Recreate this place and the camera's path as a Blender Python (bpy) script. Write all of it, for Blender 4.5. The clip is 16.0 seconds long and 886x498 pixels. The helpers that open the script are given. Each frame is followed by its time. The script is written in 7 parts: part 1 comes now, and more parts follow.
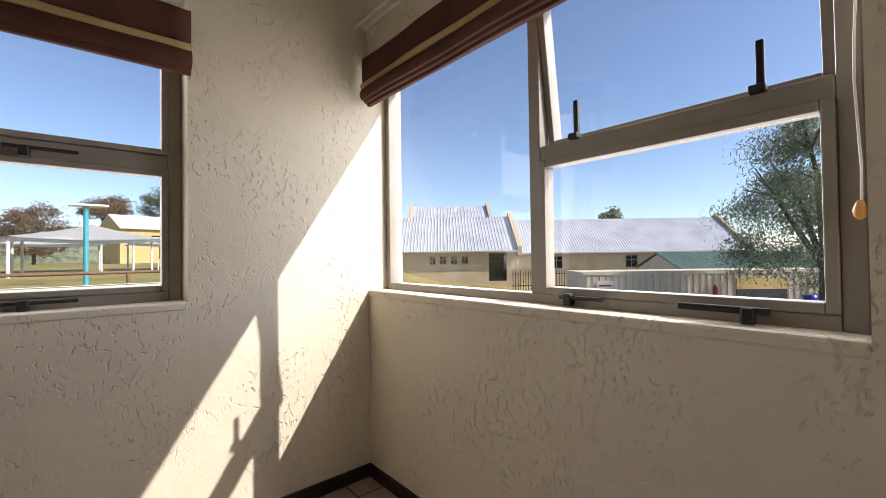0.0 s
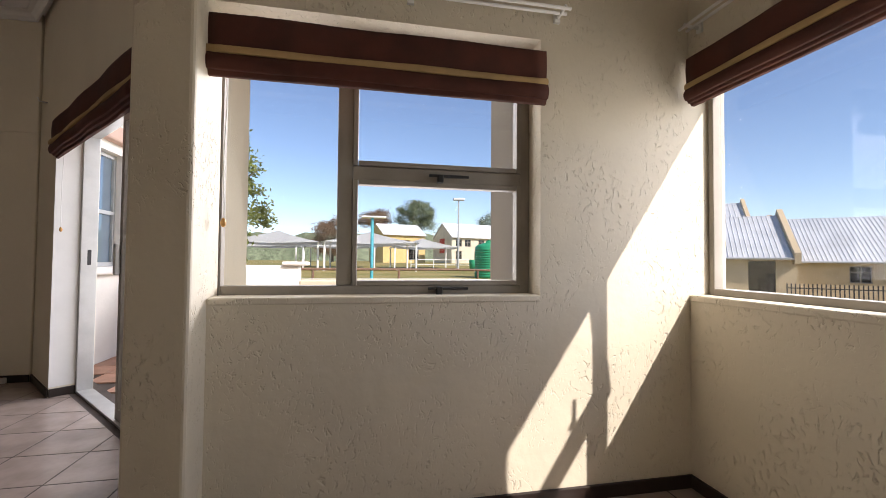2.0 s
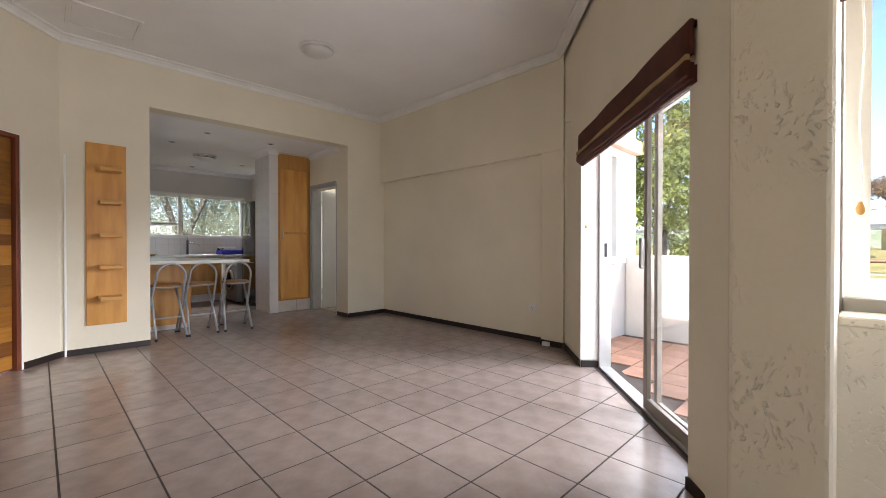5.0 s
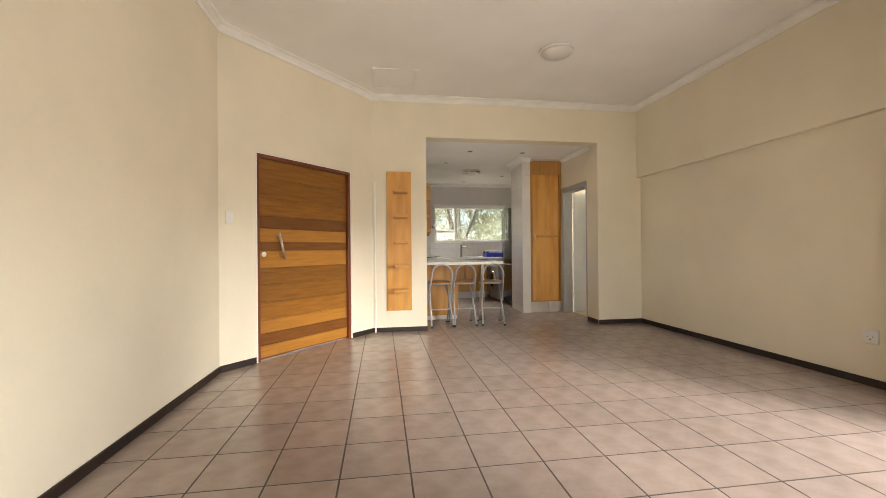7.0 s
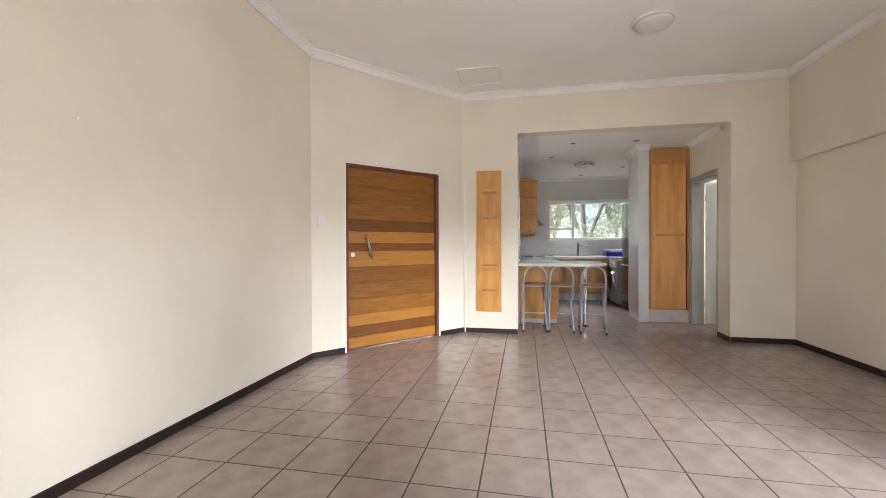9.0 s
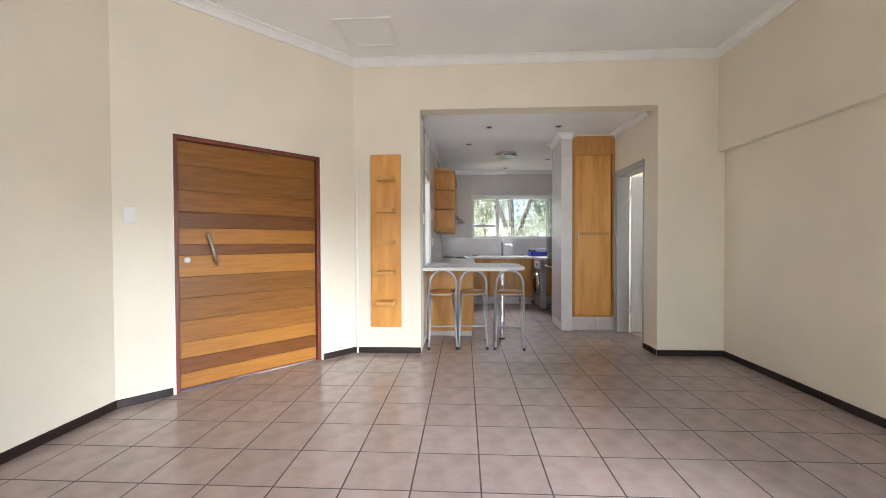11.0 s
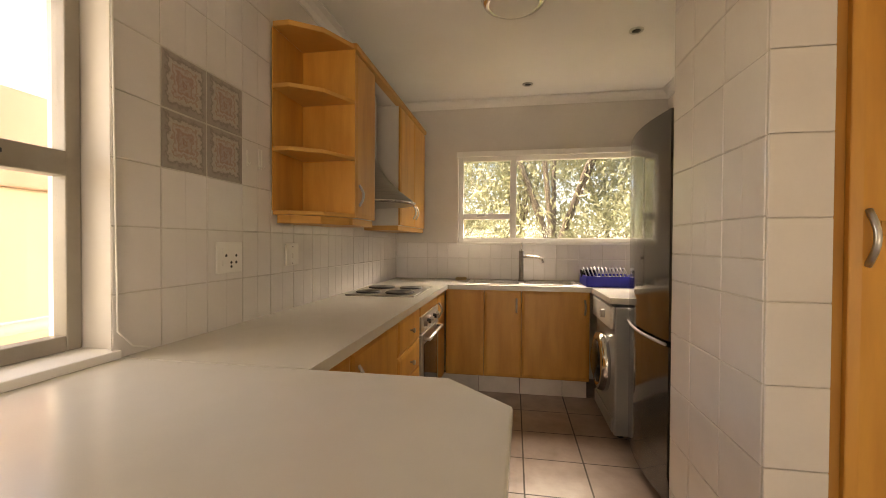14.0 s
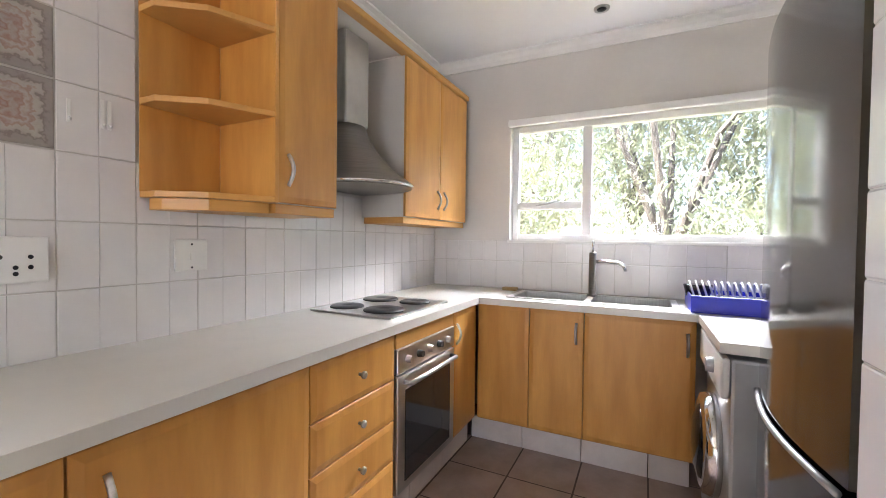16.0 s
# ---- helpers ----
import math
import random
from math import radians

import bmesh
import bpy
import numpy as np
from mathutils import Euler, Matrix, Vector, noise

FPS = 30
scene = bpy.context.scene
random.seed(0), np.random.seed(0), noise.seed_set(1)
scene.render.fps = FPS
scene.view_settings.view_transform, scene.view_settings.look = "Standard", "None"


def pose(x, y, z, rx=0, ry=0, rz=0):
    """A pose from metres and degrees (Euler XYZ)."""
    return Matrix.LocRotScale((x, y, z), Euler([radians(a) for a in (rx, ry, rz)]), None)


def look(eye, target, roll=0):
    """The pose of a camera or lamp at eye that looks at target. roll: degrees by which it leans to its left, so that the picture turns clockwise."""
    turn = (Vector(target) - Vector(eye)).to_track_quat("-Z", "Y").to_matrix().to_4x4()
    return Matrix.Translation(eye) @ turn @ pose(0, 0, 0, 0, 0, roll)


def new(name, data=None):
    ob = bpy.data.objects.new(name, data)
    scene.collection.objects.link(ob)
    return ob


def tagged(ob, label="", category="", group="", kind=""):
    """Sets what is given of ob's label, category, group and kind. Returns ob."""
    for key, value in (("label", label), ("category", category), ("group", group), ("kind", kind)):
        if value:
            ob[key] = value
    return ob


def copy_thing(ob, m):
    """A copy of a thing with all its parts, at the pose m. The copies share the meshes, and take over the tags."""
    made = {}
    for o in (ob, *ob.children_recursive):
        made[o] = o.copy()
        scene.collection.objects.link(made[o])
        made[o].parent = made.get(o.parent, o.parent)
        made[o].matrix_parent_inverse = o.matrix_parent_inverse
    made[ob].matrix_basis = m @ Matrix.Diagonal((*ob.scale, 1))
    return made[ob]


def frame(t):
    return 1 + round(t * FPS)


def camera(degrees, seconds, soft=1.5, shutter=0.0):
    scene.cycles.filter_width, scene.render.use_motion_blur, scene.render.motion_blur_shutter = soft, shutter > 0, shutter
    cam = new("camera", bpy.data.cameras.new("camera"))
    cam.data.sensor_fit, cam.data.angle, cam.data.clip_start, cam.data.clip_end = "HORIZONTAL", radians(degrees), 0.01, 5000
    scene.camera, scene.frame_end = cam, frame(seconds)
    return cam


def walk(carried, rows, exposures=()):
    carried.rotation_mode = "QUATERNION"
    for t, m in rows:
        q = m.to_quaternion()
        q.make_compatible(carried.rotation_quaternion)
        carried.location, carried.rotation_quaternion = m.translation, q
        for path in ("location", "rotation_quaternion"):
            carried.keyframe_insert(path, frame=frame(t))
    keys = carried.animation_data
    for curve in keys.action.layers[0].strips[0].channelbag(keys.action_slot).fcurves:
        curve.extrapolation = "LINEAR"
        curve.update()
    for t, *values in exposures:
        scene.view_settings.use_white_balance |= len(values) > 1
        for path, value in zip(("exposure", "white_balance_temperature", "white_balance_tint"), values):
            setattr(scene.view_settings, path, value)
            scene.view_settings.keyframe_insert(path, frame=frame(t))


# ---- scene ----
cam = camera(94.4, 16.0, 0.85)
PATH = [
    (0, (0.124, 0.155, 1.049), (1.432, 1.667, 1.082), -0.8),
    (0.5, (-0.003, 0.181, 1.037), (1.195, 1.782, 1.077), -0.7),
    (1, (-0.169, 0.224, 1.027), (0.849, 1.945, 1.084), -0.4),
    (1.5, (-0.257, 0.216, 1.038), (0.441, 2.09, 1.094), 0.2),
    (2, (-0.367, 0.23, 1.04), (0.025, 2.191, 1.096), 0.5),
    (2.5, (-0.477, 0.229, 1.074), (-0.375, 2.226, 1.089), 0.7),
    (3, (-0.558, 0.227, 1.063), (-0.787, 2.214, 1.071), 0.6),
    (3.5, (-0.649, 0.23, 1.074), (-1.237, 2.141, 1.057), -0.1),
    (4, (-0.809, 0.269, 1.089), (-1.69, 2.065, 1.076), -0.3),
    (4.5, (-0.891, 0.33, 1.078), (-2.063, 1.95, 1.062), 0.0),
    (7, (-0.840, 0.639, 1.078), (-2.818, 0.935, 1.080), -0.5),
    (7.5, (-0.834, 0.799, 1.131), (-2.833, 0.727, 1.115), -0.3),
    (8, (-0.842, 0.995, 1.148), (-2.802, 0.597, 1.128), -0.2),
    (10.5, (-1.526, 1.605, 1.160), (-3.513, 1.379, 1.136), -0.1),
    (11, (-1.949, 1.699, 1.185), (-3.946, 1.595, 1.149), -0.2),
    (11.5, (-2.668, 1.913, 1.197), (-4.665, 1.824, 1.156), -0.2),
    (12, (-4.026, 2.145, 1.226), (-6.024, 2.087, 1.168), 0.1),
    (12.5, (-5.316, 2.203, 1.197), (-7.316, 2.167, 1.162), -0.1),
    (13, (-5.937, 2.228, 1.198), (-7.936, 2.192, 1.177), -0.0),
    (13.5, (-6.147, 2.241, 1.221), (-8.143, 2.113, 1.199), -0.0),
    (14, (-6.349, 2.386, 1.243), (-8.319, 2.045, 1.214), 0.3),
    (14.5, (-6.638, 2.533, 1.23), (-8.547, 1.937, 1.186), 0.5),
    (15, (-6.922, 2.68, 1.231), (-8.757, 1.887, 1.182), 0.7),
    (15.5, (-7.194, 2.772, 1.251), (-8.993, 1.9, 1.203), 0.8),
    (16, (-7.373, 2.743, 1.247), (-9.167, 1.86, 1.203), 0.7),
]
# the clip's camera opens up as it turns from the bright windows to the rooms
EXPOSURES = [(0.0, 0.4, 6600, 15), (2.5, 0.4, 6700, 17), (3.1, 0.6, 6500, 19), (3.6, 0.95, 6000, 20), (4.0, 1.2, 6200, 18), (4.5, 1.4, 6200, 15),
             (7.0, 2.15, 7400, 11), (7.4, 2.2, 6500, 11), (8.0, 2.2, 6200, 11), (10.4, 2.3, 6000, 11), (11.5, 2.4, 6000, 11), (12.0, 2.4, 6000, 11),
             (12.6, 2.2, 6600, 12), (13.1, 2.15, 8700, 16), (14.5, 2.35, 11000, 19), (15.0, 2.65, 11500, 20), (15.5, 3.0, 7700, 17), (16.0, 3.25, 6200, 15)]
walk(cam, [(t, look(eye, target, roll)) for t, eye, target, roll in PATH], EXPOSURES)

# ---- world and sun ----
SUN_FROM = Vector((0.652, -1.0, 1.02)).normalized()
world = bpy.data.worlds.new("sky")
scene.world = world
world.use_nodes = True
wn = world.node_tree
sky = wn.nodes.new("ShaderNodeTexSky")
sky.sky_type, sky.sun_disc = "NISHITA", False
sky.altitude, sky.dust_density, sky.ozone_density = 1500, 1.4, 2.2
sky.sun_elevation = math.asin(SUN_FROM.z)
sky.sun_rotation = math.atan2(SUN_FROM.x, SUN_FROM.y)
wn.links.new(sky.outputs[0], wn.nodes["Background"].inputs[0])
wn.nodes["Background"].inputs[1].default_value = 0.15
sun = new("sun", bpy.data.lights.new("sun", "SUN"))
sun.data.energy, sun.data.angle, sun.data.color = 5.0, radians(0.5), (1.0, 0.95, 0.87)
sun.matrix_world = look(SUN_FROM * 20, (0, 0, 0))


def sky_panel(name, centre, target, width, height, watts):
    """A soft area lamp just outside and above an opening, which stands in for the open sky that lights it."""
    lamp = new(name, bpy.data.lights.new(name, "AREA"))
    lamp.data.shape, lamp.data.size, lamp.data.size_y = "RECTANGLE", width, height
    lamp.data.energy, lamp.data.color = watts, (0.97, 0.98, 1.0)
    lamp.matrix_world = look(centre, target)


sky_panel("skylight_slider", (-1.73, 3.38, 1.05), (-3.6, 1.75, 0.8), 1.7, 1.9, 14)
sky_panel("skylight_north", (6.6, 10.0, 4.6), (-2.1, 3.0, 1.0), 5.0, 4.6, 1150)
sky_panel("skylight_corner", (1.37, 1.05, 1.40), (-1.0, 1.0, 1.30), 1.6, 0.95, 10)
sky_panel("skylight_nook", (-0.25, 2.16, 1.42), (-0.25, 0.0, 1.20), 1.2, 1.0, 6)
sky_panel("skylight_kitchen", (-12.0, 2.75, 3.25), (-8.8, 2.5, 0.4), 2.2, 1.0, 95)
sky_panel("skylight_bar", (-7.07, 0.9, 1.47), (-7.2, 3.0, 1.0), 0.55, 1.0, 0.9)
sky_panel("skylight_bedroom", (-8.55, 5.1, 1.5), (-6.5, 5.1, 1.3), 1.2, 1.1, 22)

# ---- materials ----
def material(name, colour, rough=0.6, metal=0.0, vary=0.12, scale=6.0, fine=90.0, bump=0.05, colour2=None, island=0.0,
             stretch=(1, 1, 1), spec=0.5, bump_scale=None, dist=0.01, coat=0.0):
    m = bpy.data.materials.new(name)
    m.use_nodes = True
    nt = m.node_tree
    b = nt.nodes["Principled BSDF"]
    b.inputs["Roughness"].default_value, b.inputs["Metallic"].default_value = rough, metal
    b.inputs["Specular IOR Level"].default_value = spec
    b.inputs["Coat Weight"].default_value = coat
    tc = nt.nodes.new("ShaderNodeTexCoord")
    mp = nt.nodes.new("ShaderNodeMapping")
    mp.inputs["Scale"].default_value = stretch
    nt.links.new(tc.outputs["Object"], mp.inputs[0])
    big, small = nt.nodes.new("ShaderNodeTexNoise"), nt.nodes.new("ShaderNodeTexNoise")
    big.inputs["Scale"].default_value, big.inputs["Detail"].default_value = scale, 5
    small.inputs["Scale"].default_value, small.inputs["Detail"].default_value = fine, 3
    for n in (big, small):
        nt.links.new(mp.outputs[0], n.inputs["Vector"])
    ramp = nt.nodes.new("ShaderNodeMix")
    ramp.data_type = "RGBA"
    c2 = colour2 or tuple(c * (1 - 2.2 * vary) for c in colour)
    ramp.inputs["A"].default_value, ramp.inputs["B"].default_value = (*colour, 1), (*c2, 1)
    mr = nt.nodes.new("ShaderNodeMapRange")
    mr.inputs["From Min"].default_value, mr.inputs["From Max"].default_value = 0.38, 0.72
    nt.links.new(big.outputs["Fac"], mr.inputs["Value"])
    nt.links.new(mr.outputs[0], ramp.inputs["Factor"])
    last = ramp.outputs["Result"]
    hsv = nt.nodes.new("ShaderNodeHueSaturation")
    add = nt.nodes.new("ShaderNodeMath")
    add.operation = "MULTIPLY_ADD"
    add.inputs[1].default_value, add.inputs[2].default_value = vary, 1 - vary / 2
    nt.links.new(small.outputs["Fac"], add.inputs[0])
    val = add.outputs[0]
    if island:
        oi = nt.nodes.new("ShaderNodeObjectInfo")
        geo = nt.nodes.new("ShaderNodeNewGeometry")
        s1 = nt.nodes.new("ShaderNodeMath")
        s1.operation = "ADD"
        nt.links.new(oi.outputs["Random"], s1.inputs[0])
        nt.links.new(geo.outputs["Random Per Island"], s1.inputs[1])
        fr = nt.nodes.new("ShaderNodeMath")
        fr.operation = "FRACT"
        nt.links.new(s1.outputs[0], fr.inputs[0])
        m2 = nt.nodes.new("ShaderNodeMath")
        m2.operation = "MULTIPLY_ADD"
        m2.inputs[1].default_value, m2.inputs[2].default_value = island, -island / 2
        nt.links.new(fr.outputs[0], m2.inputs[0])
        a2 = nt.nodes.new("ShaderNodeMath")
        a2.operation = "ADD"
        nt.links.new(val, a2.inputs[0])
        nt.links.new(m2.outputs[0], a2.inputs[1])
        val = a2.outputs[0]
    nt.links.new(val, hsv.inputs["Value"])
    nt.links.new(last, hsv.inputs["Color"])
    nt.links.new(hsv.outputs[0], b.inputs["Base Color"])
    if bump:
        bn = nt.nodes.new("ShaderNodeBump")
        bn.inputs["Strength"].default_value, bn.inputs["Distance"].default_value = bump, dist
        h = small
        if bump_scale:
            h = nt.nodes.new("ShaderNodeTexNoise")
            h.inputs["Scale"].default_value, h.inputs["Detail"].default_value = bump_scale, 6
            nt.links.new(mp.outputs[0], h.inputs["Vector"])
        nt.links.new(h.outputs["Fac"], bn.inputs["Height"])
        nt.links.new(bn.outputs[0], b.inputs["Normal"])
    return m


def rough_plaster(name, colour):
    """Hand-trowelled plaster: smooth ground with scattered gouges, ridges and pits."""
    m = material(name, colour, 0.62, vary=0.05, scale=2.0, fine=60, bump=0)
    nt = m.node_tree
    b = nt.nodes["Principled BSDF"]
    tc = nt.nodes.new("ShaderNodeTexCoord")
    warp = nt.nodes.new("ShaderNodeTexNoise")
    warp.inputs["Scale"].default_value, warp.inputs["Detail"].default_value = 5.0, 4
    nt.links.new(tc.outputs["Object"], warp.inputs["Vector"])
    mixv = nt.nodes.new("ShaderNodeVectorMath")
    mixv.operation = "MULTIPLY_ADD"
    mixv.inputs[1].default_value = (0.16, 0.16, 0.16)
    nt.links.new(warp.outputs["Color"], mixv.inputs[0])
    nt.links.new(tc.outputs["Object"], mixv.inputs[2])
    mp = nt.nodes.new("ShaderNodeMapping")
    mp.inputs["Scale"].default_value = (74, 74, 36)
    mp.inputs["Rotation"].default_value = (0.5, 0.5, 0.3)
    nt.links.new(mixv.outputs[0], mp.inputs[0])
    pits = nt.nodes.new("ShaderNodeTexNoise")
    pits.inputs["Scale"].default_value, pits.inputs["Detail"].default_value = 1.0, 3
    nt.links.new(mp.outputs[0], pits.inputs["Vector"])
    cut = nt.nodes.new("ShaderNodeMapRange")
    cut.inputs["From Min"].default_value, cut.inputs["From Max"].default_value = 0.575, 0.70
    nt.links.new(pits.outputs["Fac"], cut.inputs["Value"])
    patch = nt.nodes.new("ShaderNodeTexNoise")
    patch.inputs["Scale"].default_value, patch.inputs["Detail"].default_value = 3.2, 3
    nt.links.new(tc.outputs["Object"], patch.inputs["Vector"])
    pcut = nt.nodes.new("ShaderNodeMapRange")
    pcut.inputs["From Min"].default_value, pcut.inputs["From Max"].default_value = 0.42, 0.60
    nt.links.new(patch.outputs["Fac"], pcut.inputs["Value"])
    mul = nt.nodes.new("ShaderNodeMath")
    mul.operation = "MULTIPLY"
    nt.links.new(cut.outputs[0], mul.inputs[0])
    nt.links.new(pcut.outputs[0], mul.inputs[1])
    soft = nt.nodes.new("ShaderNodeTexNoise")
    soft.inputs["Scale"].default_value, soft.inputs["Detail"].default_value = 9.0, 5
    nt.links.new(tc.outputs["Object"], soft.inputs["Vector"])
    sub = nt.nodes.new("ShaderNodeMath")
    sub.operation = "SUBTRACT"
    sc = nt.nodes.new("ShaderNodeMath")
    sc.operation = "MULTIPLY"
    sc.inputs[1].default_value = 0.9
    nt.links.new(soft.outputs["Fac"], sc.inputs[0])
    nt.links.new(sc.outputs[0], sub.inputs[0])
    nt.links.new(mul.outputs[0], sub.inputs[1])
    bn = nt.nodes.new("ShaderNodeBump")
    bn.inputs["Strength"].default_value, bn.inputs["Distance"].default_value = 0.9, 0.0058
    nt.links.new(sub.outputs[0], bn.inputs["Height"])
    nt.links.new(bn.outputs[0], b.inputs["Normal"])
    return m


def wood(name, colour, dark, stretch, rough=0.4, island=0.0, scale=3.0, coat=0.0):
    """Grain along the axis whose stretch is small."""
    return material(name, colour, rough, vary=0.1, scale=scale, fine=30, bump=0.04, colour2=dark, island=island,
                    stretch=stretch, dist=0.002, coat=coat)


def glass(name, tint=(1, 1, 1), rough=0.0):
    m = bpy.data.materials.new(name)
    m.use_nodes = True
    nt = m.node_tree
    nt.nodes.remove(nt.nodes["Principled BSDF"])
    tr, gl, mix = nt.nodes.new("ShaderNodeBsdfTransparent"), nt.nodes.new("ShaderNodeBsdfGlossy"), nt.nodes.new("ShaderNodeMixShader")
    tr.inputs["Color"].default_value = (*tint, 1)
    gl.inputs["Roughness"].default_value = rough
    lw = nt.nodes.new("ShaderNodeLayerWeight")
    lw.inputs["Blend"].default_value = 0.5
    pw = nt.nodes.new("ShaderNodeMath")
    pw.operation, pw.inputs[1].default_value = "POWER", 4.5
    ma = nt.nodes.new("ShaderNodeMath")
    ma.operation, ma.inputs[1].default_value, ma.inputs[2].default_value = "MULTIPLY_ADD", 0.5, 0.025
    nt.links.new(lw.outputs["Facing"], pw.inputs[0])
    nt.links.new(pw.outputs[0], ma.inputs[0])
    nt.links.new(ma.outputs[0], mix.inputs[0])
    nt.links.new(tr.outputs[0], mix.inputs[1])
    nt.links.new(gl.outputs[0], mix.inputs[2])
    nt.links.new(mix.outputs[0], nt.nodes["Material Output"].inputs[0])
    return m


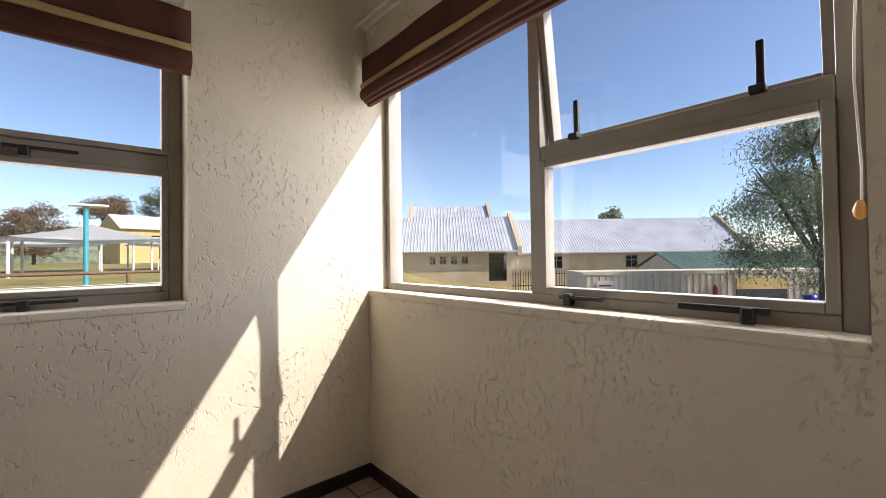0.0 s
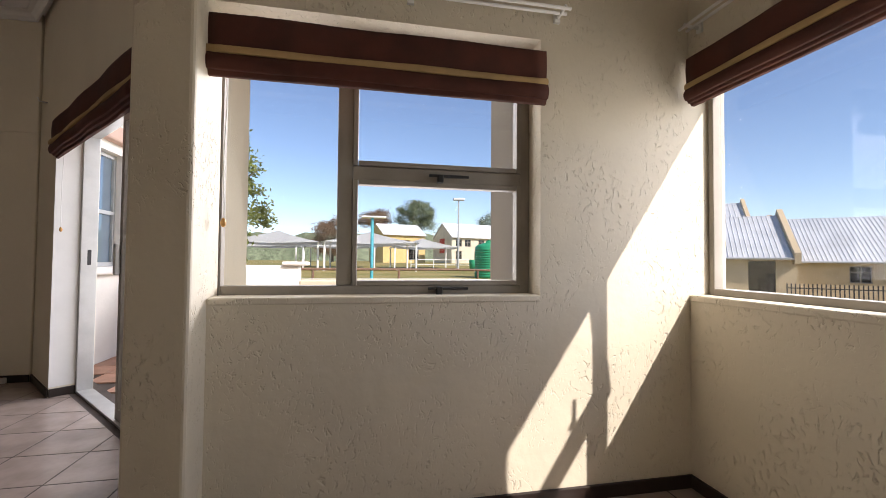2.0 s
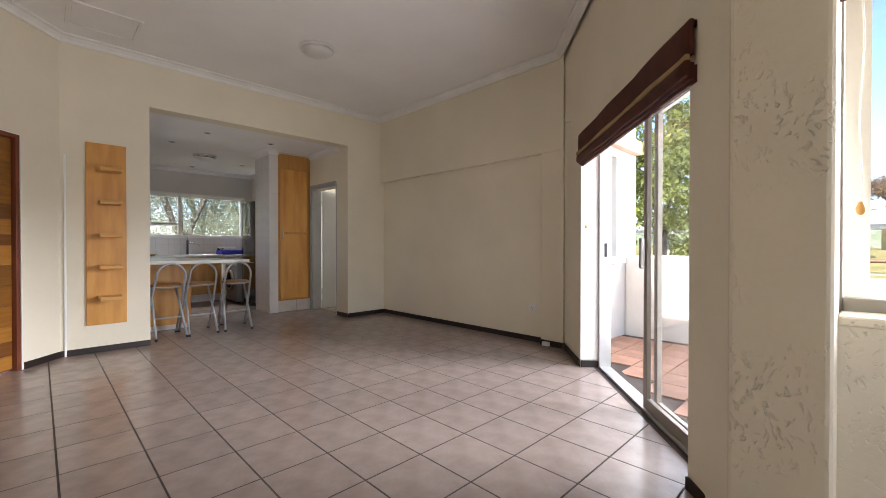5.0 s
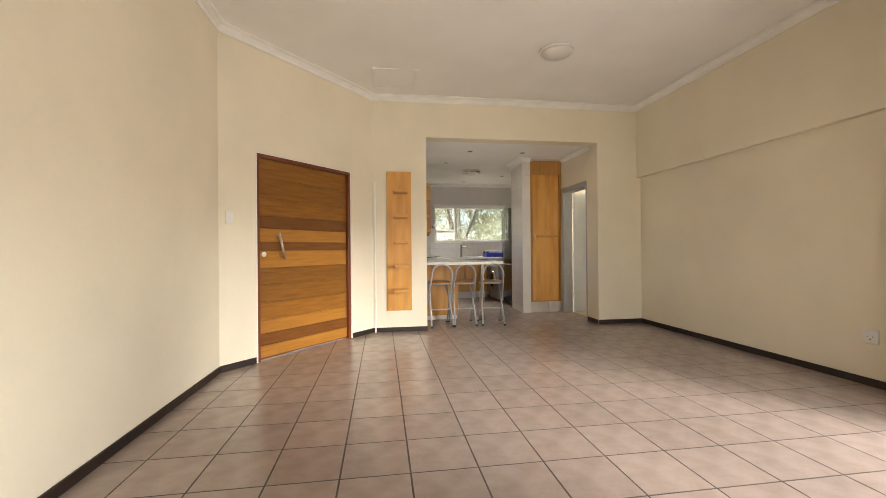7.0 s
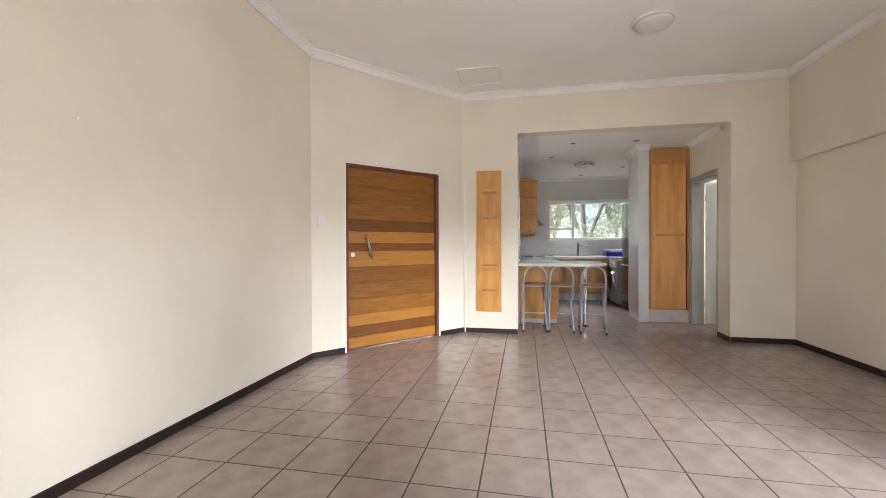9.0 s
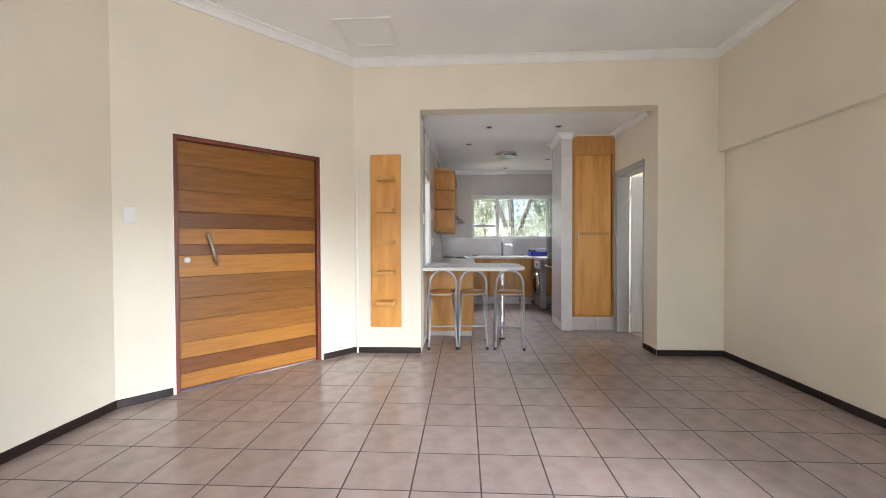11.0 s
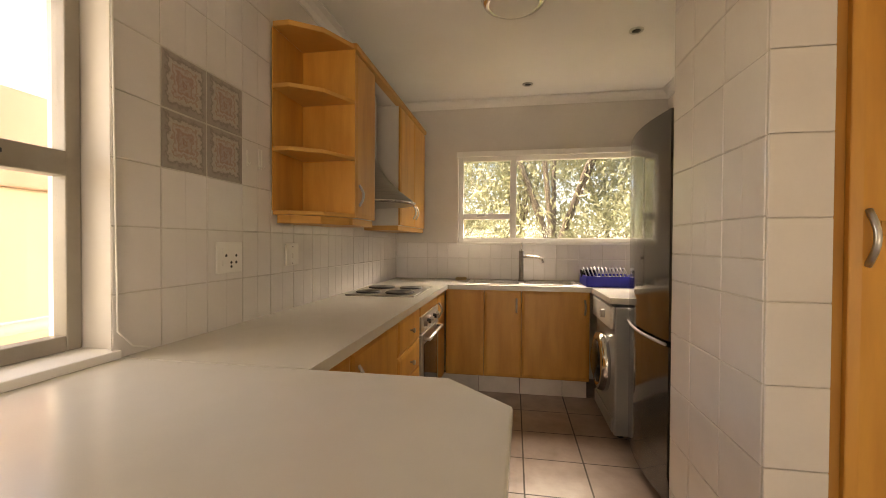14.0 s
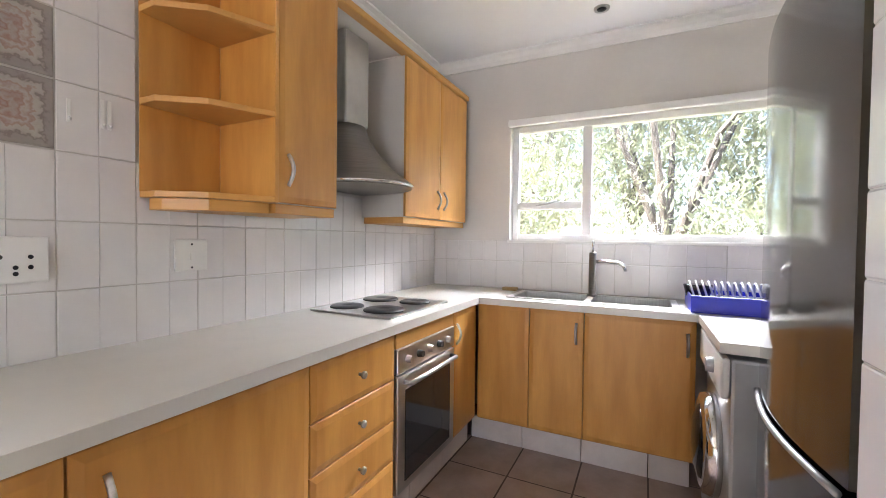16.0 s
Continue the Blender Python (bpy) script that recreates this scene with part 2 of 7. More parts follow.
M = {
    "plaster": rough_plaster("rough_cream_plaster", (0.72, 0.65, 0.52)),
    "wall": material("cream_wall_paint", (0.80, 0.735, 0.595), 0.7, vary=0.04, scale=1.2, fine=40, bump=0.12, bump_scale=14, dist=0.006),
    "ceiling": material("white_ceiling_paint", (0.87, 0.86, 0.84), 0.8, vary=0.03, scale=1.5, bump=0.03),
    "cornice": material("white_cornice", (0.84, 0.83, 0.80), 0.6, vary=0.03, bump=0.02),
    "tile": material("glazed_floor_tile", (0.345, 0.275, 0.24), 0.21, vary=0.10, scale=7, fine=50, bump=0.04, island=0.10, colour2=(0.27, 0.21, 0.18), bump_scale=20, dist=0.003),
    "grout": material("dark_grout", (0.075, 0.055, 0.045), 0.9, vary=0.2, bump=0.1),
    "skirting": material("dark_brown_skirting", (0.022, 0.012, 0.009), 0.5, vary=0.2, bump=0.03),
    "alu": material("taupe_window_frame", (0.30, 0.27, 0.23), 0.45, metal=0.1, vary=0.08, bump=0.02),
    "alu_silver": material("silver_sliding_frame", (0.50, 0.50, 0.49), 0.4, metal=0.5, vary=0.08, bump=0.02),
    "black": material("black_plastic", (0.015, 0.015, 0.016), 0.4, vary=0.2, bump=0.02),
    "glass": glass("clear_glass"),
    "door_wood": wood("stained_door_plank", (0.29, 0.118, 0.017), (0.20, 0.075, 0.011), (1.2, 1.2, 14), 0.38, island=0.55, coat=0.15),
    "door_pale": wood("pale_door_plank", (0.38, 0.165, 0.027), (0.29, 0.118, 0.018), (1.2, 1.2, 14), 0.38, island=0.25, coat=0.15),
    "door_dark": wood("dark_door_plank", (0.17, 0.060, 0.010), (0.115, 0.038, 0.007), (1.2, 1.2, 14), 0.38, island=0.25, coat=0.15),
    "door_frame": wood("dark_red_door_frame", (0.19, 0.045, 0.018), (0.12, 0.028, 0.012), (9, 9, 0.9), 0.4),
    "beech": wood("honey_beech_veneer", (0.67, 0.335, 0.08), (0.53, 0.235, 0.048), (4, 4, 0.6), 0.38, island=0.06),
    "beech_dark": wood("amber_beech_edge", (0.50, 0.25, 0.065), (0.42, 0.19, 0.045), (7, 7, 0.8), 0.4),
    "beech_h": wood("honey_beech_edge", (0.63, 0.33, 0.09), (0.53, 0.26, 0.062), (0.9, 0.9, 9), 0.38),
    "blind": material("brown_blind_fabric", (0.085, 0.022, 0.012), 0.85, vary=0.2, scale=8, fine=300, bump=0.2),
    "blind_band": material("tan_blind_band", (0.46, 0.31, 0.14), 0.85, vary=0.12, fine=300, bump=0.2),
    "walltile": material("white_wall_tile", (0.74, 0.715, 0.70), 0.16, vary=0.04, scale=4, bump=0.05, bump_scale=8, dist=0.004),
    "tile_grout": material("pale_grout", (0.58, 0.55, 0.51), 0.8, vary=0.08, bump=0.1),
    "paint_grey": material("pale_grey_wall_paint", (0.68, 0.65, 0.61), 0.5, vary=0.05, scale=1.5, fine=40, bump=0.06, bump_scale=15),
    "worktop": material("pale_speckled_worktop", (0.70, 0.68, 0.62), 0.20, vary=0.015, scale=9, fine=220, bump=0.02),
    "steel": material("brushed_steel", (0.55, 0.54, 0.52), 0.30, metal=1.0, vary=0.08, stretch=(1, 40, 1), bump=0.02),
    "steel_dark": material("dull_dark_steel", (0.30, 0.29, 0.275), 0.28, metal=1.0, vary=0.08, stretch=(1, 1, 40), bump=0.02),
    "chrome": material("chrome", (0.75, 0.75, 0.76), 0.10, metal=1.0, vary=0.03, bump=0),
    "white_plastic": material("white_plastic", (0.78, 0.77, 0.74), 0.35, vary=0.03, bump=0.01),
    "grey_frame": material("grey_door_frame_paint", (0.42, 0.43, 0.43), 0.45, vary=0.05, bump=0.03),
    "white_door": material("white_door_paint", (0.70, 0.71, 0.72), 0.45, vary=0.04, scale=1.5, bump=0.03),
    "silver_paint": material("silver_appliance_paint", (0.42, 0.43, 0.44), 0.35, metal=0.35, vary=0.04, bump=0.01),
    "fridge": material("graphite_fridge_steel", (0.24, 0.238, 0.235), 0.11, metal=0.9, vary=0.04, bump=0),
    "dark_glass": material("dark_glass", (0.012, 0.012, 0.013), 0.06, vary=0.1, bump=0),
    # mirror glass whose base colour carries the blue of the reflected sky
    "sky_tint_pane": material("sky_tinted_glass", (0.30, 0.38, 0.46), 0.04, metal=0.6, vary=0.05, bump=0),
    "blue": material("blue_plastic", (0.012, 0.02, 0.42), 0.35, vary=0.08, bump=0.01),
    "tan_seat": material("brown_seat_vinyl", (0.38, 0.165, 0.035), 0.28, vary=0.12, bump=0.05),
    "carpet": material("beige_carpet", (0.42, 0.36, 0.27), 0.95, vary=0.15, fine=300, bump=0.4),
    "ceramic": material("pink_flecked_kick_tile", (0.62, 0.56, 0.52), 0.3, vary=0.08, bump=0.03),
    "terracotta": material("terracotta_patio_tile", (0.46, 0.25, 0.17), 0.6, vary=0.15, scale=5, bump=0.08, island=0.12),
    "white_wall": material("white_exterior_plaster", (0.80, 0.76, 0.70), 0.8, vary=0.06, scale=2, bump=0.15, bump_scale=25),
    "house_wall": material("beige_house_plaster", (0.50, 0.40, 0.26), 0.85, vary=0.08, scale=1.2, bump=0.1),
    "house_pale": material("pale_house_plaster", (0.62, 0.55, 0.42), 0.85, vary=0.08, scale=1.2, bump=0.1),
    "ochre": material("ochre_house_plaster", (0.62, 0.46, 0.20), 0.85, vary=0.08, scale=1.2, bump=0.1),
    "roof": material("grey_sheet_roof", (0.56, 0.58, 0.60), 0.45, metal=0.2, vary=0.10, scale=0.6, bump=0.05),
    "roof_white": material("white_sheet_roof", (0.74, 0.75, 0.76), 0.5, vary=0.06, scale=0.8, bump=0.05),
    "roof_green": material("green_sheet_roof", (0.10, 0.17, 0.13), 0.5, vary=0.12, scale=0.8, bump=0.05),
    # plaster darkened to grey-beige, so the pier's shade sits in its colour
    "fin": material("shade_toned_outer_plaster", (0.40, 0.37, 0.32), 0.85, vary=0.08, scale=2, bump=0.15, bump_scale=25),
    "asphalt": material("grey_paving", (0.30, 0.27, 0.23), 0.9, vary=0.15, scale=1.0, fine=60, bump=0.2),
    "grass": material("dry_lawn", (0.17, 0.16, 0.035), 0.95, vary=0.25, scale=0.25, fine=12, bump=0.4, colour2=(0.34, 0.25, 0.09), dist=0.05),
    "leaf": material("grey_green_leaf", (0.24, 0.29, 0.175), 0.6, vary=0.3, scale=0.8, fine=6, bump=0, island=0.5),
    "leaf_bright": material("sunny_green_leaf", (0.26, 0.30, 0.07), 0.55, vary=0.3, scale=0.8, fine=6, bump=0, island=0.5),
    "leaf_pale": material("pale_olive_leaf", (0.30, 0.32, 0.20), 0.45, vary=0.3, scale=0.8, fine=6, bump=0, island=0.5),
    "leaf_rust": material("rusty_autumn_leaf", (0.33, 0.22, 0.14), 0.6, vary=0.3, scale=0.8, fine=6, bump=0, island=0.4),
    "bark": material("grey_bark", (0.115, 0.10, 0.085), 0.9, vary=0.3, scale=3, fine=30, bump=0.5, stretch=(1, 1, 0.3), dist=0.03),
    "tank_green": material("green_tank_plastic", (0.02, 0.30, 0.14), 0.45, vary=0.06, bump=0.02),
    "red": material("red_paint", (0.45, 0.03, 0.02), 0.5, vary=0.1, bump=0.02),
    "teal": material("turquoise_post_paint", (0.06, 0.36, 0.44), 0.5, vary=0.1, bump=0.02),
    "sail": material("pale_shade_sail", (0.66, 0.67, 0.67), 0.8, vary=0.06, bump=0.05),
    "pink_wall": material("salmon_house_plaster", (0.62, 0.42, 0.33), 0.85, vary=0.06, scale=1.5, bump=0.12),
    "lamp_glass": material("frosted_lamp_glass", (0.70, 0.69, 0.67), 0.3, vary=0.03, bump=0),
    # near-black colour that stands for the shade inside an opening
    "dark_in": material("painted_room_shade", (0.05, 0.05, 0.055), 0.3, vary=0.1, bump=0),
    "iron": material("dark_iron_paint", (0.03, 0.03, 0.03), 0.5, vary=0.1, bump=0),
    "rail": material("brown_steel_rail", (0.16, 0.085, 0.05), 0.6, vary=0.15, bump=0),
}


def let_light_through(m, share):
    """Thin leaves pass part of the light to their far side."""
    nt = m.node_tree
    b = nt.nodes["Principled BSDF"]
    tl, mix = nt.nodes.new("ShaderNodeBsdfTranslucent"), nt.nodes.new("ShaderNodeMixShader")
    source = b.inputs["Base Color"].links[0].from_socket
    nt.links.new(source, tl.inputs["Color"])
    mix.inputs[0].default_value = share
    nt.links.new(b.outputs[0], mix.inputs[1])
    nt.links.new(tl.outputs[0], mix.inputs[2])
    nt.links.new(mix.outputs[0], nt.nodes["Material Output"].inputs[0])


for key in ("leaf", "leaf_bright", "leaf_pale", "leaf_rust"):
    let_light_through(M[key], 0.4)


# ---- mesh helpers ----
def add_box(bm, x0, x1, y0, y1, z0, z1, bevel=0.0, m=None, seg=2):
    vs = [bm.verts.new((x, y, z)) for x in (x0, x1) for y in (y0, y1) for z in (z0, z1)]
    fs = [bm.faces.new([vs[i] for i in q]) for q in ((0, 1, 3, 2), (4, 6, 7, 5), (0, 4, 5, 1), (2, 3, 7, 6), (0, 2, 6, 4), (1, 5, 7, 3))]
    bmesh.ops.recalc_face_normals(bm, faces=fs)
    if m is not None:
        bmesh.ops.transform(bm, matrix=m, verts=vs)
    if bevel:
        es = {e for f in fs for e in f.edges}
        bmesh.ops.bevel(bm, geom=list(es), offset=bevel, segments=seg, affect="EDGES", profile=0.5)


def add_prism(bm, pts, z0, z1, bevel=0.0, m=None):
    """An upright prism over a plan polygon."""
    a = [bm.verts.new((x, y, z0)) for x, y in pts]
    b = [bm.verts.new((x, y, z1)) for x, y in pts]
    n = len(pts)
    fs = [bm.faces.new(a[::-1]), bm.faces.new(b)] + [bm.faces.new((a[i], a[(i + 1) % n], b[(i + 1) % n], b[i])) for i in range(n)]
    bmesh.ops.recalc_face_normals(bm, faces=fs)
    if m is not None:
        bmesh.ops.transform(bm, matrix=m, verts=a + b)
    if bevel:
        es = {e for f in fs for e in f.edges}
        bmesh.ops.bevel(bm, geom=list(es), offset=bevel, segments=2, affect="EDGES", profile=0.5)


def add_cyl(bm, p0, p1, r0, r1=None, seg=12, caps=True):
    p0, p1 = Vector(p0), Vector(p1)
    d = p1 - p0
    m = Matrix.Translation((p0 + p1) / 2) @ d.to_track_quat("Z", "Y").to_matrix().to_4x4()
    bmesh.ops.create_cone(bm, cap_ends=caps, segments=seg, radius1=r0, radius2=r0 if r1 is None else r1, depth=d.length, matrix=m)


def add_tube(bm, pts, r, seg=8):
    """A round tube along a line of points."""
    pts = [Vector(p) for p in pts]
    rings = []
    side = None
    for i, p in enumerate(pts):
        d = (pts[min(i + 1, len(pts) - 1)] - pts[max(i - 1, 0)]).normalized()
        if side is None:
            side = d.orthogonal().normalized()
        side = (side - d * side.dot(d)).normalized()
        up = d.cross(side)
        rings.append([bm.verts.new(p + r * (math.cos(2 * math.pi * k / seg) * side + math.sin(2 * math.pi * k / seg) * up)) for k in range(seg)])
    fs = []
    for a, b in zip(rings, rings[1:]):
        fs += [bm.faces.new((a[k], a[(k + 1) % seg], b[(k + 1) % seg], b[k])) for k in range(seg)]
    fs += [bm.faces.new(rings[0][::-1]), bm.faces.new(rings[-1])]
    for f in fs:
        f.smooth = True


def add_lathe(bm, profile, centre=(0, 0, 0), seg=24, m=None):
    """A turned shape: rows of radius and height."""
    rings = []
    vs = []
    for r, z in profile:
        ring = [bm.verts.new((centre[0] + r * math.cos(2 * math.pi * k / seg), centre[1] + r * math.sin(2 * math.pi * k / seg), centre[2] + z)) for k in range(seg)]
        rings.append(ring)
        vs += ring
    for a, b in zip(rings, rings[1:]):
        for k in range(seg):
            bm.faces.new((a[k], a[(k + 1) % seg], b[(k + 1) % seg], b[k])).smooth = True
    bm.faces.new(rings[0][::-1])
    bm.faces.new(rings[-1])
    if m is not None:
        bmesh.ops.transform(bm, matrix=m, verts=vs)


def mesh_ob(name, bm, mat, parent=None, label="", category="", group="", kind=""):
    me = bpy.data.meshes.new(name)
    bm.to_mesh(me)
    bm.free()
    me.materials.append(mat)
    ob = new(name, me)
    if parent is not None:
        ob.parent = parent
        ob.matrix_parent_inverse = parent.matrix_basis.inverted()
    return tagged(ob, label, category, group, kind)


def part(name, bm, mat, parent, label=""):
    return mesh_ob(name, bm, mat, parent, label)


def box_part(name, dims, mat, parent=None, bevel=0.0, label="", **tags):
    bm = bmesh.new()
    add_box(bm, *dims, bevel)
    return mesh_ob(name, bm, mat, parent, label, **tags)


def thing(name, label, category, m=None, group="", kind=""):
    ob = new(name)
    ob.empty_display_size = 0.1
    if m is not None:
        ob.matrix_basis = m
    return tagged(ob, label, category, group, kind)


def add_wall(bm, p0, p1, thick, z0, z1, holes=()):
    """A wall whose face runs from p0 to p1 and whose body lies on the right of that way; holes are (u0, u1, z0, z1)."""
    p0, p1 = Vector((*p0, 0)), Vector((*p1, 0))
    length = (p1 - p0).length
    d = (p1 - p0) / length
    n = Vector((d.y, -d.x, 0))
    us = sorted({0.0, length, *[min(max(h[i], 0), length) for h in holes for i in (0, 1)]})
    zs = sorted({z0, z1, *[min(max(h[i], z0), z1) for h in holes for i in (2, 3)]})

    def solid(i, j):
        if not (0 <= i < len(us) - 1 and 0 <= j < len(zs) - 1):
            return False
        u, z = (us[i] + us[i + 1]) / 2, (zs[j] + zs[j + 1]) / 2
        return not any(h[0] < u < h[1] and h[2] < z < h[3] for h in holes)

    def at(u, z, k):
        return bm.verts.new(p0 + d * u + n * (thick * k) + Vector((0, 0, z)))

    for i in range(len(us) - 1):
        for j in range(len(zs) - 1):
            if not solid(i, j):
                continue
            a, b, c, e = us[i], us[i + 1], zs[j], zs[j + 1]
            for k in (0, 1):
                bm.faces.new((at(a, c, k), at(b, c, k), at(b, e, k), at(a, e, k)))
            for ii, jj, q in ((i - 1, j, ((a, c), (a, e))), (i + 1, j, ((b, c), (b, e))), (i, j - 1, ((a, c), (b, c))), (i, j + 1, ((a, e), (b, e)))):
                if not solid(ii, jj):
                    bm.faces.new((at(*q[0], 0), at(*q[1], 0), at(*q[1], 1), at(*q[0], 1)))
    bmesh.ops.remove_doubles(bm, verts=bm.verts[:], dist=0.0005)
    bmesh.ops.recalc_face_normals(bm, faces=bm.faces[:])


def wall(name, p0, p1, thick, z0, z1, holes, mat, label):
    bm = bmesh.new()
    add_wall(bm, p0, p1, thick, z0, z1, holes)
    return mesh_ob(name, bm, mat, None, label, "wall", kind="structure")


# ---- large structure ----
CEIL, KCEIL = 3.11, 2.60
XW, KS, KW, KN = -6.28, 1.235, -10.28, 3.72
ANG_A, ANG_B = Vector((-4.73, -0.79)), Vector((-6.28, 0.52))
SL_C, SL_D = Vector((-3.06, 4.31)), Vector((-1.06, 2.012))
sl_dir = (SL_D - SL_C).normalized()
sl_n = Vector((-sl_dir.y, sl_dir.x))

wall("wall_west", (XW, 4.55), (XW, ANG_B.y), 0.2, 0, CEIL, [(4.55 - 3.683, 4.55 - KS, -1, 2.575)], M["wall"],
     "cream painted wall with a wide opening to the kitchen")
NORTH = 4.35
wall("wall_north", (-3.06, NORTH), (XW - 0.2, NORTH), 0.22, 0, CEIL, [], M["wall"], "cream painted living room wall with a shallow recess")
box_part("wall_north_bulkhead", (XW, -3.06, NORTH - 0.07, NORTH, 2.085, CEIL), M["wall"], None, 0.006,
         "cream painted bulkhead above the shallow recess", category="wall", kind="structure")
box_part("wall_north_pier", (-3.33, -3.06, NORTH - 0.065, NORTH, 0, 2.09), M["wall"], None, 0.008,
         "cream painted pier beside the sliding door", category="wall", kind="structure")
sl_len = (SL_D - SL_C).length
u_a, u_b = (Vector((-2.6, 3.83)) - SL_C).dot(sl_dir), (Vector((-1.39, 2.44)) - SL_C).dot(sl_dir)
wall("wall_slider", tuple(SL_D), tuple(SL_C), 0.26, 0, CEIL, [(sl_len - u_b, sl_len - u_a, -1, 2.03)], M["wall"],
     "angled cream wall with the sliding patio door")
NE_X, NN_Y = 1.155, 1.90
wall("wall_nook_north", (-1.0, NN_Y), (NE_X + 0.2, NN_Y), -0.18, 0, CEIL, [(0.035, 1.40, 0.885, 2.02)], M["plaster"],
     "rough cream plaster wall under and around the window")
wall("wall_nook_east", (NE_X, NN_Y), (NE_X, -0.79), -0.20, 0, CEIL, [(0.0, 1.69, 0.885, 1.95)], M["plaster"],
     "rough cream plaster wall under the corner window")
wall("wall_south", (NE_X + 0.3, -0.79), tuple(ANG_A), -0.22, 0, CEIL, [], M["wall"], "smooth cream painted living room wall")
ang_dir = (ANG_B - ANG_A).normalized()
ang_len = (ANG_B - ANG_A).length
d0, d1 = (Vector((-5.025, -0.56)) - ANG_A).dot(ang_dir), (Vector((-6.0, 0.24)) - ANG_A).dot(ang_dir)
wall("wall_entrance", tuple(ANG_A), tuple(ANG_B), -0.22, 0, CEIL, [(d0, d1, -1, 2.03)], M["wall"], "angled cream wall with the front door")
# kitchen
wall("wall_kitchen_south", (XW - 0.2, KS), (KW - 0.2, KS), -0.24, 0, KCEIL + 0.1,
     [(XW - 0.2 + 6.77, XW - 0.2 + 7.37, 0.905, 2.03)], M["paint_grey"],
     "kitchen wall with pale tiles above the worktop")
wall("wall_kitchen_west", (KW, KS - 0.24), (KW, KN + 0.2), -0.22, 0, KCEIL + 0.1, [(1.85 - KS + 0.24, 3.55 - KS + 0.24, 1.25, 2.085)], M["paint_grey"],
     "grey kitchen end wall with the window over the sink")
wall("wall_kitchen_niche", (KW, KN), (-7.97, KN), -0.2, 0, KCEIL + 0.1, [], M["paint_grey"], "kitchen wall behind the fridge")
wall("wall_partition", (-8.035, 2.984), (-7.45, 2.984), -0.136, 0, KCEIL + 0.1, [], M["paint_grey"], "short tiled partition beside the fridge")
wall("wall_cupboard_back", (-8.035, 3.12), (-8.035, KN), 0.10, 0, KCEIL + 0.1, [], M["wall"], "wall behind the tall cupboard")
wall("wall_passage", (XW - 0.2, 3.683), (-8.1, 3.683), 0.15, 0, KCEIL + 0.1, [(0.11, 0.94, -1, 2.05)], M["wall"],
     "cream wall with the doorway to the bedroom")
# room beyond the passage door
wall("wall_bedroom_west", (-8.3, 3.83), (-8.3, 6.2), -0.2, 0, KCEIL + 0.1, [(0.6, 1.9, 0.9, 2.1)], M["wall"], "cream bedroom wall")
wall("wall_bedroom_north", (-8.5, 6.2), (-6.3, 6.2), -0.2, 0, KCEIL + 0.1, [], M["wall"], "cream bedroom wall")
wall("wall_bedroom_east", (-6.5, 4.57), (-6.5, 6.2), 0.2, 0, KCEIL + 0.1, [], M["wall"], "cream bedroom wall")

# ceilings
bm = bmesh.new()
add_prism(bm, [(1.6, -1.05), (1.6, 2.2), (-0.6, 2.2), (-2.9, 4.6), (-6.5, 4.6), (-6.5, 0.3), (-4.8, -1.05)], CEIL, CEIL + 0.15)
mesh_ob("ceiling", bm, M["ceiling"], None, "smooth white living room ceiling", "ceiling", kind="structure")
bm = bmesh.new()
add_box(bm, KW - 0.25, XW - 0.2, KS - 0.25, 3.69, KCEIL, KCEIL + 0.1)
mesh_ob("ceiling_kitchen", bm, M["ceiling"], None, "white kitchen ceiling", "ceiling", kind="structure")
bm = bmesh.new()
add_box(bm, -8.6, -6.4, 3.695, 6.5, KCEIL, KCEIL + 0.1)
mesh_ob("ceiling_bedroom", bm, M["ceiling"], None, "white bedroom ceiling", "ceiling", kind="structure")
bm = bmesh.new()
add_prism(bm, [(1.9, -1.4), (1.9, 2.5), (-0.5, 2.5), (-2.8, 4.95), (-6.6, 4.95), (-6.6, 6.7), (-8.9, 6.7), (-8.9, 4.1), (-10.8, 4.1), (-10.8, 0.8), (-6.9, 0.8), (-7.1, 0.8), (-7.2, -0.1), (-5.35, -1.65)], CEIL + 0.16, CEIL + 0.3)
mesh_ob("roof_slab", bm, M["roof"], None, "flat roof over the flat", "roof", kind="structure")


def cornice(name, pts, z, size=0.075):
    """A coved strip along a run of wall; the room lies on the left."""
    bm = bmesh.new()
    prof = [(0.0, -size), (size * 0.18, -size), (size * 0.32, -size * 0.62), (size * 0.62, -size * 0.32), (size, -size * 0.18), (size, 0.0)]
    pts = [Vector(p) for p in pts]
    rows = []
    for i, p in enumerate(pts):
        ns = []
        for a, b in ((i - 1, i), (i, i + 1)):
            if 0 <= a and b < len(pts):
                d = (pts[b] - pts[a]).normalized()
                ns.append(Vector((-d.y, d.x)))
        n = sum(ns, Vector((0, 0))) / len(ns)
        n /= n.dot(ns[0])
        rows.append([bm.verts.new((*(p + n * a), z + b)) for a, b in prof])
    for r, s in zip(rows, rows[1:]):
        for k in range(len(prof) - 1):
            bm.faces.new((r[k], s[k], s[k + 1], r[k + 1]))
    bmesh.ops.recalc_face_normals(bm, faces=bm.faces[:])
    return mesh_ob(name, bm, M["cornice"], None, "white coved cornice", "cornice", kind="structure")


UPN = NORTH - 0.07
cornice("cornice_living", [(NE_X, -0.79), (NE_X, NN_Y), (-1.0, NN_Y), tuple(SL_D), (-3.06 - 0.03, UPN), (XW, UPN), tuple(ANG_B), tuple(ANG_A), (NE_X, -0.79)], CEIL)
cornice("cornice_passage", [(XW - 0.2, 3.683), (-7.45, 3.683)], KCEIL, 0.07)
